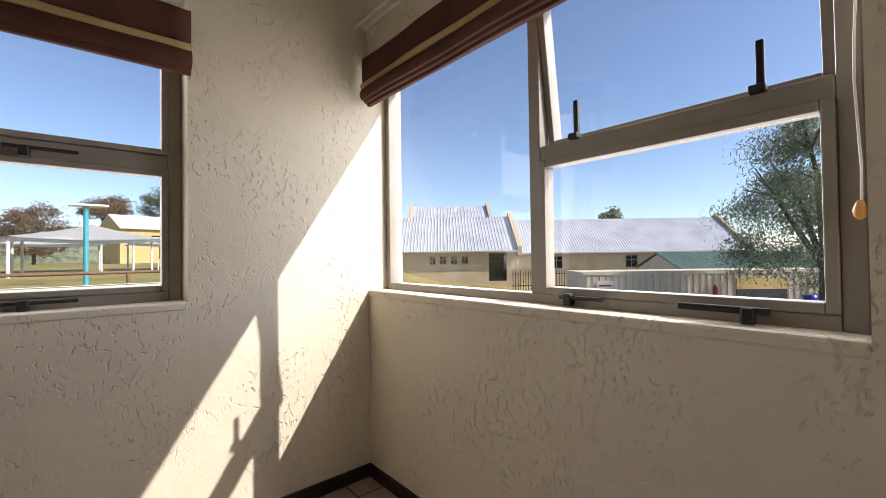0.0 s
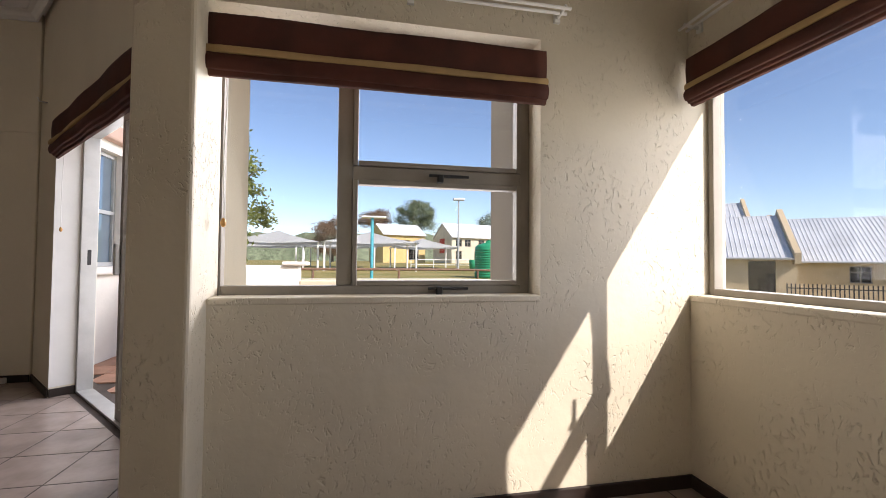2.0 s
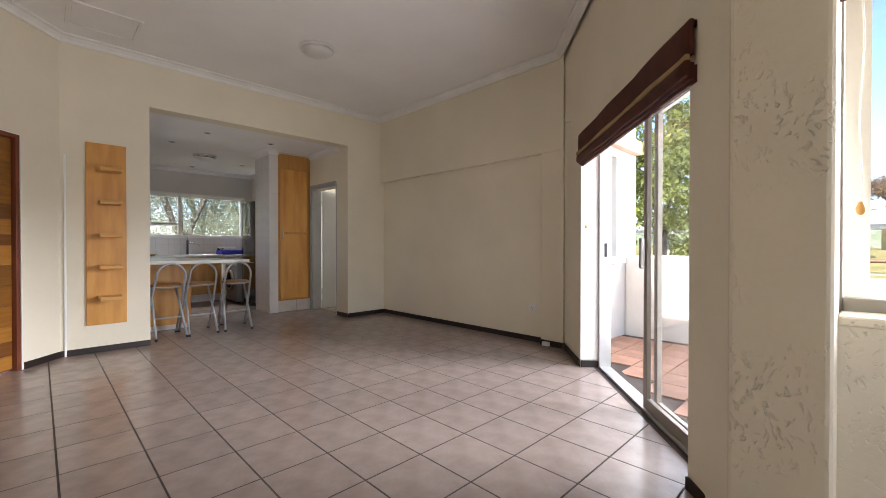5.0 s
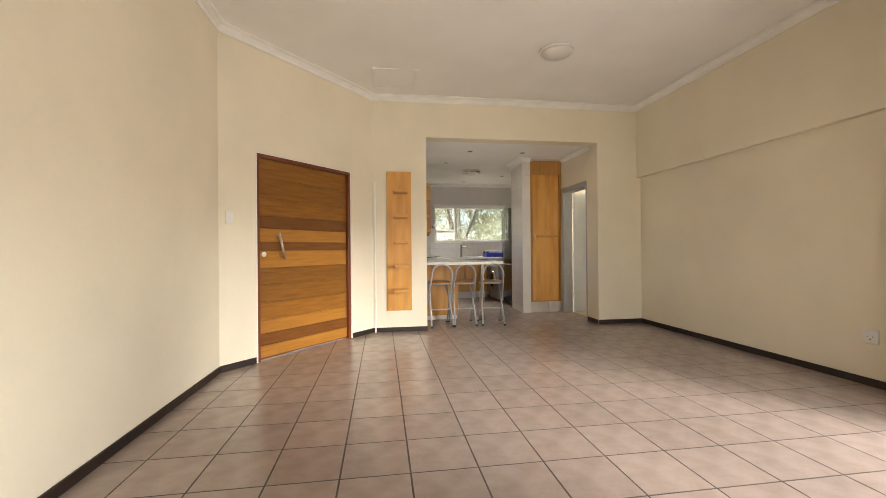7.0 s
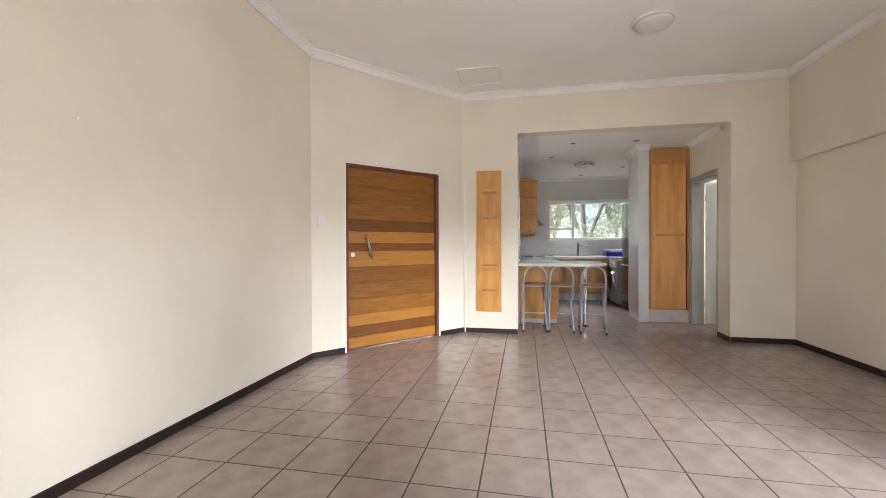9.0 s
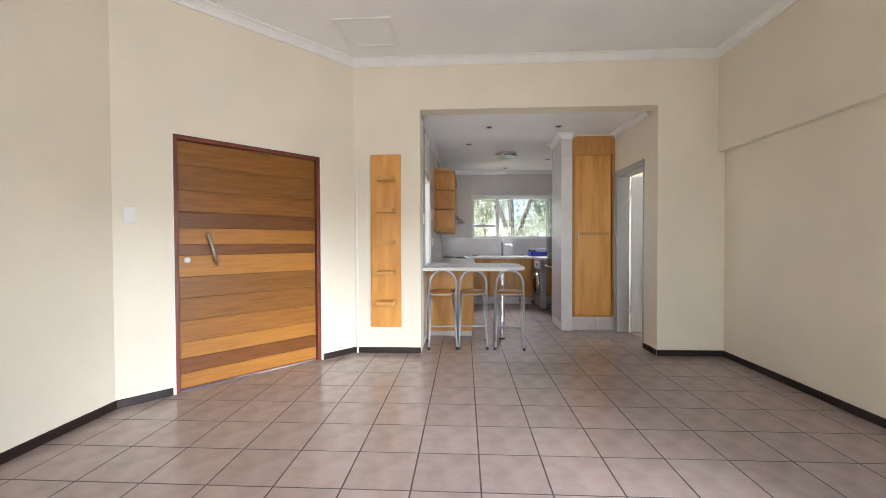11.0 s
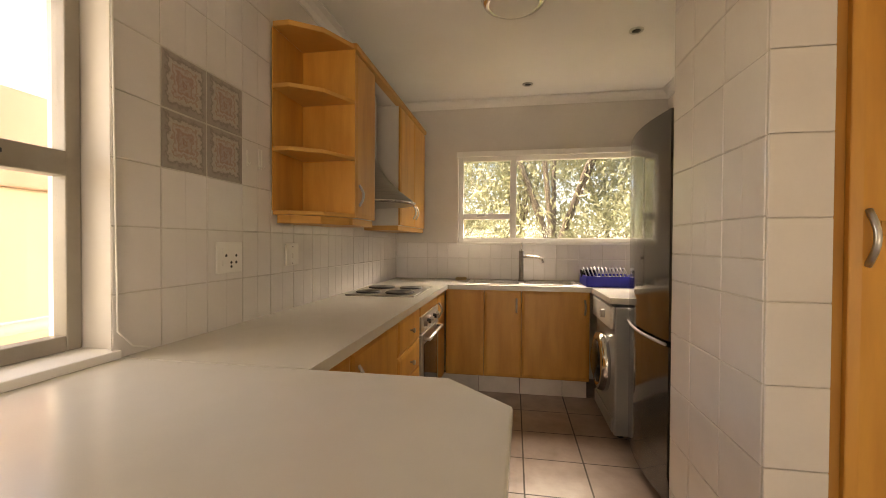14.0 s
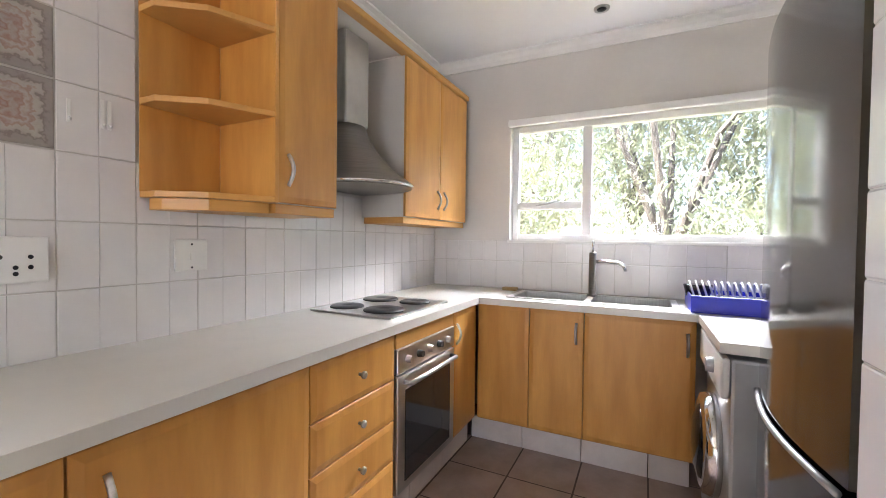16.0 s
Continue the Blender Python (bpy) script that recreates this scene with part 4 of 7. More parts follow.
# ceiling lamp and loft hatch
cl = thing("ceiling_lamp", "round white glass ceiling lamp, switched off", "lamp", base_at(-4.82, 2.43, CEIL))
bm = bmesh.new()
add_lathe(bm, [(0.17, 0), (0.175, -0.012), (0.17, -0.025)][::-1], (-4.82, 2.43, CEIL), 32)
part("rim", bm, M["white_plastic"], cl)
bm = bmesh.new()
add_lathe(bm, [(0.02, -0.085), (0.09, -0.075), (0.14, -0.05), (0.162, -0.022)], (-4.82, 2.43, CEIL), 32)
part("shade", bm, M["lamp_glass"], cl, "frosted glass dome")
ht = thing("loft_hatch", "square white loft hatch in the ceiling", "hatch", base_at(-5.71, 0.81, CEIL), kind="structure")
for d in ((-5.97, -5.94, 0.55, 1.07), (-5.49, -5.46, 0.55, 1.07), (-5.94, -5.49, 0.55, 0.58), (-5.94, -5.49, 1.04, 1.07)):
    bar("frame_strip", (*d, CEIL - 0.014, CEIL + 0.004), M["cornice"], ht, 0.003)
bar("panel", (-5.935, -5.495, 0.585, 1.035, CEIL - 0.006, CEIL + 0.002), M["ceiling"], ht, 0.002)

# passage door
pd = thing("door_1", "white painted door standing open in a grey frame", "door", base_at(-7.39, 3.83), kind="structure")
for nm, d in (("door_jamb", (-7.42, -7.385, 3.678, 3.836, 0, 2.05)), ("door_jamb", (-6.625, -6.59, 3.678, 3.836, 0, 2.05)), ("door_head", (-7.385, -6.625, 3.678, 3.836, 2.01, 2.05)),
              ("architrave", (-7.455, -7.42, 3.668, 3.682, 0, 2.09)), ("architrave_head", (-7.42, -6.59, 3.668, 3.682, 2.05, 2.09))):
    bar(nm, d, M["grey_frame"], pd, 0.003)
lf = bar("door_leaf", (-7.40, -7.36, 3.85, 4.60, 0.008, 2.01), M["white_door"], pd, 0.003)
for z in (0.25, 1.75):
    bar("hinge", (-7.382, -7.366, 3.835, 3.852, z, z + 0.1), M["steel"], lf, 0.002)

# loose end of skirting at the foot of the column
skb = thing("skirting_offcut", "short dark brown skirting offcut by the column", "skirting", base_at(-0.83, 1.86))
bar("board", (-0.93, -0.76, 1.845, 1.86, 0.001, 0.13), M["skirting"], skb, 0.003)
bar("return", (-0.775, -0.76, 1.72, 1.844, 0.001, 0.13), M["skirting"], skb, 0.003)

# ---- kitchen ----
WT0, WT1 = 0.862, 0.90
CF, CX = 1.82, -9.74          # cabinet fronts: south run and west run
wt = thing("worktop", "pale laminate worktop with a chamfered breakfast bar", "worktop", base_at(-8.3, 1.54, WT0))
bm = bmesh.new()
add_prism(bm, [(-6.43, KS + 0.008), (-6.43, 2.20), (-6.58, 2.372), (-7.222, 2.386), (-7.378, 2.226), (-7.378, KS + 0.008)], WT0, WT1, 0.005)
part("breakfast_bar", bm, M["worktop"], wt)
bm = bmesh.new()
add_box(bm, KW + 0.008, -7.3785, KS + 0.008, 1.845, WT0, WT1)
part("long_run", bm, M["worktop"], wt)
bm = bmesh.new()
for d in ((KW + 0.008, -10.17, 1.8455, 3.62), (-9.80, -9.70, 1.8455, 3.62), (-10.17, -9.80, 1.8455, 1.99), (-10.17, -9.80, 2.91, 3.62), (-9.70, -9.085, 2.985, 3.62)):
    add_box(bm, *d, WT0, WT1)
part("sink_run", bm, M["worktop"], wt)
# window ledge level with the worktop
box_part("window_sill_3", (-7.37, -6.77, 1.09, KS + 0.02, 0.90, 0.925), M["cornice"], None, 0.003, "white sill beside the breakfast bar", category="sill", kind="structure")

bl = thing("support_post", "polished chrome round leg under the breakfast bar", "post", base_at(-6.955, 2.156))
bm = bmesh.new()
add_cyl(bm, (-6.955, 2.156, 0.012), (-6.955, 2.156, WT0), 0.03, seg=24)
part("pole", bm, M["chrome"], bl)
bm = bmesh.new()
add_lathe(bm, [(0.037, 0), (0.037, 0.012), (0.031, 0.02)], (-6.955, 2.156, 0), 24)
part("foot", bm, M["black"], bl)


def bow_handle(parent, c, n, along, size=0.115, mat="steel"):
    """A bowed handle; n points out of the door, along is its length."""
    c, n, along = Vector(c), Vector(n), Vector(along)
    bm = bmesh.new()
    pts = [c + along * (size * (k / 8 - 0.5)) + n * (0.026 * math.sin(math.pi * k / 8) + 0.001) for k in range(9)]
    add_tube(bm, pts, 0.0075, 8)
    return part("handle", bm, M[mat], parent, "bowed metal handle")


def knob(parent, c, n):
    bm = bmesh.new()
    m = Matrix.Translation(c) @ Vector(n).to_track_quat("Z", "Y").to_matrix().to_4x4()
    add_lathe(bm, [(0.006, 0.0), (0.006, 0.012), (0.014, 0.018), (0.014, 0.026), (0.008, 0.03)], seg=16, m=m)
    part("handle", bm, M["steel"], parent, "round metal knob")


def add_front(bm, x0, x1, z0, z1, y, m=None, thick=0.019, border=0.024, fall=0.0045):
    """A cabinet front facing local +y at y: a flat field inside a shallow sloping border, with eased edges."""
    rings = []
    for yy, c in ((y - thick, 0.0), (y - fall - 0.002, 0.0), (y - fall, 0.0025), (y, border), ):
        rings.append([bm.verts.new(p) for p in ((x0 + c, yy, z0 + c), (x1 - c, yy, z0 + c), (x1 - c, yy, z1 - c), (x0 + c, yy, z1 - c))])
    fs = [bm.faces.new(rings[0][::-1]), bm.faces.new(rings[-1])]
    for a, b in zip(rings, rings[1:]):
        fs += [bm.faces.new((a[k], a[(k + 1) % 4], b[(k + 1) % 4], b[k])) for k in range(4)]
    bmesh.ops.recalc_face_normals(bm, faces=fs)
    if m is not None:
        bmesh.ops.transform(bm, matrix=m, verts=[v for r in rings for v in r])


def base_unit(label, x0, x1, fronts, depth0=KS + 0.012):
    """A unit of the south run. fronts: (kind, x0, x1, z0, z1, handle)."""
    u = thing("base_cabinet", label, "cabinet", base_at((x0 + x1) / 2, (KS + CF) / 2), group="kitchen base cabinets")
    # darker beech on the body paints in the shade of the door gaps
    bar("body", (x0 + 0.001, x1 - 0.001, depth0, CF - 0.02, 0.14, WT0 - 0.002), M["beech_dark"], u, 0)
    for kind, a, b, z0, z1, h in fronts:
        bm = bmesh.new()
        add_front(bm, a + 0.0025, b - 0.0025, z0 + 0.0025, z1 - 0.0025, CF)
        d = part(kind, bm, M["beech"], u)
        if h == "knob":
            knob(d, ((a + b) / 2, CF, (z0 + z1) / 2), (0, 1, 0))
        elif h is not None:
            bow_handle(d, (h, CF, z1 - 0.12), (0, 1, 0), (0, 0, 1))
    return u


base_unit("honey beech base cabinet under the worktop", -7.73, -7.12, [("door", -7.73, -7.12, 0.15, 0.85, -7.68)])
base_unit("honey beech base cabinet under the worktop", -8.33, -7.73, [("door", -8.33, -7.73, 0.15, 0.85, -7.79)])
base_unit("honey beech unit with four drawers and round knobs", -8.815, -8.33,
          [("drawer", -8.815, -8.33, 0.66, 0.85, "knob"), ("drawer", -8.815, -8.33, 0.49, 0.66, "knob"), ("drawer", -8.815, -8.33, 0.32, 0.49, "knob"), ("drawer", -8.815, -8.33, 0.15, 0.32, "knob")])
base_unit("narrow honey beech corner cabinet beside the oven", -9.735, -9.395, [("door", -9.735, -9.395, 0.15, 0.85, -9.43)])
# end panel facing the stools
ep = thing("end_panel", "honey beech panel closing the cabinets at the bar", "panel", base_at(-7.10, 1.52))
bar("panel", (-7.119, -7.095, KS + 0.01, 1.80, 0.06, WT0 - 0.002), M["beech"], ep, 0.002)
bar("plinth", (-7.119, -7.10, KS + 0.01, 1.79, 0.0, 0.058), M["ceramic"], ep, 0.002)

# oven
ov = thing("oven", "built-in steel oven with a dark glass door", "oven", base_at(-9.105, 1.55))
bar("body", (-9.392, -8.818, KS + 0.02, CF - 0.021, 0.15, WT0 - 0.004), M["black"], ov, 0)
bar("filler", (-9.39, -8.82, CF - 0.02, CF - 0.001, 0.785, 0.855), M["beech_h"], ov, 0.002, "beech strip above the oven")
bar("control_panel", (-9.388, -8.822, CF - 0.02, CF + 0.006, 0.675, 0.783), M["steel"], ov, 0.004)
for k in range(5):
    bm = bmesh.new()
    xk = -8.90 - k * 0.10
    add_cyl(bm, (xk, CF + 0.006, 0.728), (xk, CF + 0.03, 0.728), 0.018, 0.015, seg=16)
    part("dial", bm, M["black" if k % 2 else "steel"], ov)
dr = bar("oven_door", (-9.388, -8.822, CF - 0.02, CF + 0.008, 0.16, 0.668), M["steel"], ov, 0.004)
bar("oven_glass", (-9.33, -8.88, CF + 0.008, CF + 0.0115, 0.20, 0.60), M["dark_glass"], dr, 0.001)
bm = bmesh.new()
add_tube(bm, [(-9.34, CF + 0.008, 0.635), (-9.33, CF + 0.045, 0.635), (-8.88, CF + 0.045, 0.635), (-8.87, CF + 0.008, 0.635)], 0.011, 10)
part("handle", bm, M["steel"], dr)

# west run under the sink
for a, b, h, lab in ((1.823, 2.145, None, "blank honey beech corner panel under the worktop"), (2.145, 2.45, 2.41, "honey beech cabinet door under the sink"), (2.45, 2.984, 2.945, "wide honey beech cabinet door under the sink")):
    u = thing("sink_cabinet", lab, "cabinet", base_at(-9.95, (a + b) / 2), group="kitchen base cabinets")
    # body in darker beech, again to colour the gaps as shaded
    bar("body", (KW + 0.02, CX - 0.02, a + 0.001, b - 0.001, 0.14, 0.68), M["beech_dark"], u, 0)
    bm = bmesh.new()
    add_front(bm, -b + 0.0025, -a - 0.0025, 0.15, 0.855, CX, Matrix.Rotation(-math.pi / 2, 4, "Z"))
    d = part("door" if h else "front", bm, M["beech"], u)
    if h:
        bow_handle(d, (CX, h, 0.735), (1, 0, 0), (0, 0, 1))
for i, (x0, x1) in enumerate(((-9.73, -9.37), (-9.37, -9.02), (-9.02, -8.67), (-8.67, -8.32), (-8.32, -7.97), (-7.97, -7.62), (-7.62, -7.12))):
    box_part("kick_tile", (x0 + 0.002, x1 - 0.002, 1.752, 1.77, 0.0, 0.139), M["ceramic"], None, 0.002, "white glazed tile along the cabinet plinth", category="plinth tile", group="plinth tiles")
for y0, y1 in ((1.772, 2.10), (2.10, 2.44), (2.44, 2.78), (2.78, 2.97)):
    box_part("kick_tile", (-9.80, -9.785, y0 + 0.002, y1 - 0.002, 0.0, 0.139), M["ceramic"], None, 0.002, "white glazed tile along the cabinet plinth", category="plinth tile", group="plinth tiles")

# hob
hb = thing("hob", "steel electric hob with four dark plates", "hob", base_at(-9.13, 1.54, WT1))
bm = bmesh.new()
add_box(bm, -9.42, -8.85, 1.31, 1.77, WT1, WT1 + 0.010, 0.004)
part("hob_plate", bm, M["steel"], hb)
for x, y, r in ((-9.28, 1.42, 0.09), (-9.28, 1.64, 0.075), (-8.99, 1.42, 0.075), (-8.99, 1.64, 0.09)):
    bm = bmesh.new()
    add_lathe(bm, [(r + 0.008, 0.0), (r + 0.008, 0.005), (r, 0.010), (r * 0.3, 0.010), (r * 0.25, 0.008), (0.005, 0.008)], (x, y, WT1 + 0.010), 28)
    part("burner", bm, M["iron"], hb, "dark cast-iron hot plate")

# sink
sk = thing("sink", "inset double-bowl stainless steel sink", "sink", base_at(-9.985, 2.45, WT1))
bm = bmesh.new()
for d in ((-10.175, -10.13, 1.985, 2.915), (-9.83, -9.795, 1.985, 2.915), (-10.13, -9.83, 1.985, 2.02), (-10.13, -9.83, 2.43, 2.47), (-10.13, -9.83, 2.88, 2.915)):
    add_box(bm, *d, WT1 + 0.0005, WT1 + 0.006, 0.002)
part("rim", bm, M["steel"], sk)
for y0, y1 in ((2.02, 2.43), (2.47, 2.88)):
    bm = bmesh.new()
    r = 0.006
    for d in ((-10.13, -9.83, y0, y1, 0.735, 0.741), (-10.136, -10.13, y0, y1, 0.735, WT1), (-9.83, -9.824, y0, y1, 0.735, WT1), (-10.13, -9.83, y0 - r, y0, 0.735, WT1), (-10.13, -9.83, y1, y1 + r, 0.735, WT1)):
        add_box(bm, *d)
    bo = part("bowl", bm, M["steel"], sk)
    bm = bmesh.new()
    add_lathe(bm, [(0.03, 0), (0.03, 0.004), (0.015, 0.005)], (-9.98, (y0 + y1) / 2, 0.741), 16)
    part("drain", bm, M["chrome"], bo)
tp = thing("tap", "tall chrome mixer tap with a side spout", "tap", base_at(-10.10, 2.45, WT1 + 0.006))
bm = bmesh.new()
add_lathe(bm, [(0.03, 0), (0.03, 0.01), (0.022, 0.015), (0.022, 0.27), (0.018, 0.275)], (-10.10, 2.45, WT1 + 0.006), 20)
part("body", bm, M["steel_dark"], tp)
bm = bmesh.new()
add_tube(bm, [(-10.10, 2.46, 1.125), (-10.09, 2.53, 1.125), (-10.085, 2.60, 1.12), (-10.08, 2.63, 1.105), (-10.08, 2.642, 1.07)], 0.011, 10)
part("spout", bm, M["chrome"], tp)
bm = bmesh.new()
add_tube(bm, [(-10.10, 2.45, 1.18), (-10.10, 2.452, 1.25)], 0.007, 8)
part("lever", bm, M["chrome"], tp)
sp_ = thing("sponge", "small tan sponge on the worktop", "sponge", base_at(-10.16, 1.90, WT1))
bar("sponge_block", (-10.19, -10.13, 1.85, 1.95, WT1 + 0.0005, WT1 + 0.022), M["blind_band"], sp_, 0.006)

# dish rack on its blue tray
dk = thing("dish_rack", "blue plastic tray with a dark plate rack", "dish rack", base_at(-9.93, 3.12, WT1))
bm = bmesh.new()
x0, x1, y0, y1 = -10.10, -9.75, 2.955, 3.33
add_box(bm, x0, x1, y0, y1, WT1 + 0.001, WT1 + 0.008)
for d in ((x0, x0 + 0.006, y0, y1), (x1 - 0.006, x1, y0, y1), (x0 + 0.006, x1 - 0.006, y0, y0 + 0.006), (x0 + 0.006, x1 - 0.006, y1 - 0.006, y1)):
    add_box(bm, *d, WT1 + 0.008, WT1 + 0.085, 0.002)
part("tray", bm, M["blue"], dk)
for k in range(12):
    y = y0 + 0.025 + k * 0.029
    bm = bmesh.new()
    add_tube(bm, [(x0 + 0.05, y, WT1 + 0.05), (x0 + 0.10, y - 0.012, WT1 + 0.135), (x0 + 0.17, y - 0.02, WT1 + 0.145), (x0 + 0.25, y, WT1 + 0.06)], 0.0055, 6)
    part("rib", bm, M["grey_frame"], dk)
bm = bmesh.new()
add_tube(bm, [(x0 + 0.05, y0 + 0.01, WT1 + 0.06), (x0 + 0.05, y1 - 0.01, WT1 + 0.06)], 0.006, 6)
part("rail", bm, M["silver_paint"], dk)
bm = bmesh.new()
add_tube(bm, [(x0 + 0.25, y0 + 0.01, WT1 + 0.07), (x0 + 0.25, y1 - 0.01, WT1 + 0.07)], 0.006, 6)
part("rail", bm, M["silver_paint"], dk)
bm = bmesh.new()
add_lathe(bm, [(0.04, 0), (0.055, 0.01), (0.07, 0.07), (0.066, 0.075)], (x0 + 0.12, y0 + 0.05, WT1 + 0.05), 20)
part("cup", bm, M["dark_glass"], dk, "dark cup in the rack")

# wall cabinets
UF = 1.545
us_ = thing("corner_shelf_unit", "open honey beech end shelf unit with chamfered shelves", "shelf", base_at(-8.29, 1.39, 1.36))
plan = [(-8.432, KS + 0.012), (-8.145, KS + 0.012), (-8.145, 1.33), (-8.24, 1.46), (-8.432, UF)]
for z0, z1 in ((1.375, 1.395), (1.68, 1.70), (1.98, 2.00), (2.27, 2.295)):
    bm = bmesh.new()
    add_prism(bm, plan, z0, z1, 0.002)
    part("shelf", bm, M["beech_h"], us_)
bar("back", (-8.43, -8.147, KS + 0.007, KS + 0.012, 1.395, 2.27), M["beech"], us_, 0)
bar("side", (-8.45, -8.433, KS + 0.008, UF, 1.375, 2.295), M["beech"], us_, 0.002)
bm = bmesh.new()
add_prism(bm, [(-8.432, KS + 0.02), (-8.17, KS + 0.02), (-8.17, 1.325), (-8.255, 1.44), (-8.432, UF - 0.03)], 1.335, 1.374, 0.002)
part("pelmet", bm, M["beech_h"], us_)


def wall_unit(label, x0, x1, doors):
    u = thing("wall_cabinet", label, "cabinet", base_at((x0 + x1) / 2, 1.4, 1.375), group="kitchen wall cabinets")
    bar("body", (x0 + 0.001, x1 - 0.001, KS + 0.008, UF - 0.02, 1.375, 2.27), M["paint_grey"], u, 0)
    for a, b, h in doors:
        bm = bmesh.new()
        add_front(bm, a + 0.002, b - 0.002, 1.378, 2.265, UF)
        d = part("door", bm, M["beech"], u)
        bow_handle(d, (h, UF, 1.50), (0, 1, 0), (0, 0, 1))
    bar("pelmet", (x0 + 0.002, x1 - 0.002, KS + 0.02, UF - 0.02, 1.337, 1.374), M["beech_h"], u, 0.002)
    return u


wall_unit("honey beech wall cabinet beside the cooker hood", -8.77, -8.451, [(-8.77, -8.451, -8.495)])
wall_unit("honey beech double wall cabinet in the corner", -10.19, -9.335, [(-9.765, -9.335, -9.72), (-10.19, -9.765, -9.81)])
tc_ = thing("cabinet_cornice", "honey beech cornice along the wall cabinets", "cornice", base_at(-9.2, 1.5, 2.27))
bm = bmesh.new()
add_box(bm, -10.19, -8.43, UF - 0.045, UF + 0.012, 2.271, 2.305, 0.006)
part("cornice_strip", bm, M["beech_h"], tc_)
bar("soffit_panel", (-9.334, -8.771, KS + 0.008, UF - 0.046, 2.275, 2.29), M["paint_grey"], tc_, 0)

# cooker hood
hd = thing("cooker_hood", "curved steel chimney cooker hood", "cooker hood", base_at(-9.05, 1.45, 1.5))
bm = bmesh.new()
rings = []
for z, wx, d in ((1.50, 0.27, 0.46), (1.515, 0.275, 0.465), (1.53, 0.27, 0.455), (1.60, 0.215, 0.36), (1.68, 0.165, 0.28), (1.76, 0.13, 0.225), (1.82, 0.115, 0.20)):
    ring = []
    for k in range(17):
        a = math.pi * k / 16
        ring.append(bm.verts.new((-9.055 + wx * math.cos(a), KS + 0.012 + 0.06 + (d - 0.06) * math.sin(a) ** 0.8, z)))
    ring += [bm.verts.new((-9.055 - wx, KS + 0.012, z)), bm.verts.new((-9.055 + wx, KS + 0.012, z))]
    rings.append(ring)
for a, b in zip(rings, rings[1:]):
    n = len(a)
    for k in range(n):
        bm.faces.new((a[k], a[(k + 1) % n], b[(k + 1) % n], b[k])).smooth = True
bm.faces.new(rings[0][::-1])
bm.faces.new(rings[-1])
bmesh.ops.recalc_face_normals(bm, faces=bm.faces[:])
part("canopy", bm, M["steel_dark"], hd)
bm = bmesh.new()
add_box(bm, -9.15, -8.96, KS + 0.012, KS + 0.19, 1.82, 2.274, 0.012)
part("chimney", bm, M["steel"], hd)
bm = bmesh.new()
add_tube(bm, [(-9.055 + 0.278 * math.cos(math.pi * k / 16), KS + 0.07 + 0.41 * math.sin(math.pi * k / 16) ** 0.8, 1.512) for k in range(17)], 0.007, 6)
part("rim", bm, M["chrome"], hd)

# sockets
plug = [("hole", -0.035 + 0.03 * i, -0.02 + 0.028 * j, 0.006) for i, j in ((0, 0), (1, 0), (0, 1), (2, 1), (1, -0.6))] + [("rocker", 0.042, 0.03, 0.012), ("rocker", 0.042, -0.02, 0.012)]
wall_plate("wall_socket", Matrix.Translation((-7.84, KS + 0.009, 1.18)) , 0.15, 0.125, "white double plug socket on the kitchen tiles", "socket", plug)
wall_plate("wall_switch", Matrix.Translation((-8.315, KS + 0.009, 1.18)), 0.12, 0.115, "white isolator switch on the kitchen tiles", "switch", [("rocker", 0, -0.005, 0.014), ("hole", 0, 0.04, 0.004), ("hole", 0, -0.045, 0.004)])
wall_plate("light_switch", Matrix.Translation((-6.485, KS + 0.009, 1.44)), 0.075, 0.115, "white light switch on the tiled wall by the window", "switch", [("rocker", 0, 0, 0.014)])

# stick-on hooks beside the patterned tiles
for xs, z0, z1 in (((-7.963,), 1.575, 1.642), ((-8.046, -8.064), 1.575, 1.664)):
    hk = thing("adhesive_hook", "small white stick-on hook on the kitchen tiles", "hook", base_at(xs[0], KS + 0.006, z0), group="hooks on the tiles")
    for x in xs:
        bm = bmesh.new()
        add_box(bm, x - 0.005, x + 0.005, KS + 0.0062, KS + 0.0095, z0, z1, 0.001)
        add_tube(bm, [(x, KS + 0.009, z0 + 0.016), (x, KS + 0.020, z0 + 0.004), (x, KS + 0.023, z0 + 0.014)], 0.0022, 6)
        part("strip", bm, M["white_plastic"], hk)

# fridge freezer
fr = thing("fridge_freezer", "tall graphite steel fridge freezer with curved doors", "fridge", base_at(-8.66, 3.38))
FX0_, FX1_, FF = -9.01, -8.36, 3.13
bar("body", (FX0_, FX1_, FF, 3.70, 0.02, 1.86), M["fridge"], fr, 0.006)


def curved_door(name, z0, z1):
    """A door bowed in plan, upright in section; its top and bottom have edges of their own."""
    n = 14
    plan = [(FX0_ + (FX1_ - FX0_) * k / n, FF - 0.047 - 0.035 * math.sin(math.pi * k / n)) for k in range(n + 1)]
    bm = bmesh.new()
    lo, hi = ([bm.verts.new((x, y, z)) for x, y in plan] for z in (z0, z1))
    for k in range(n):
        bm.faces.new((lo[k], lo[k + 1], hi[k + 1], hi[k])).smooth = True
    ends = plan + [(FX1_, FF - 0.001), (FX0_, FF - 0.001)]
    caps = [[bm.verts.new((x, y, z)) for x, y in ends] for z in (z0, z1)]
    bm.faces.new(caps[0][::-1])
    bm.faces.new(caps[1])
    m = len(ends)
    for k in range(n, m):
        bm.faces.new((caps[0][k], caps[0][(k + 1) % m], caps[1][(k + 1) % m], caps[1][k]))
    return part(name, bm, M["fridge"], fr)


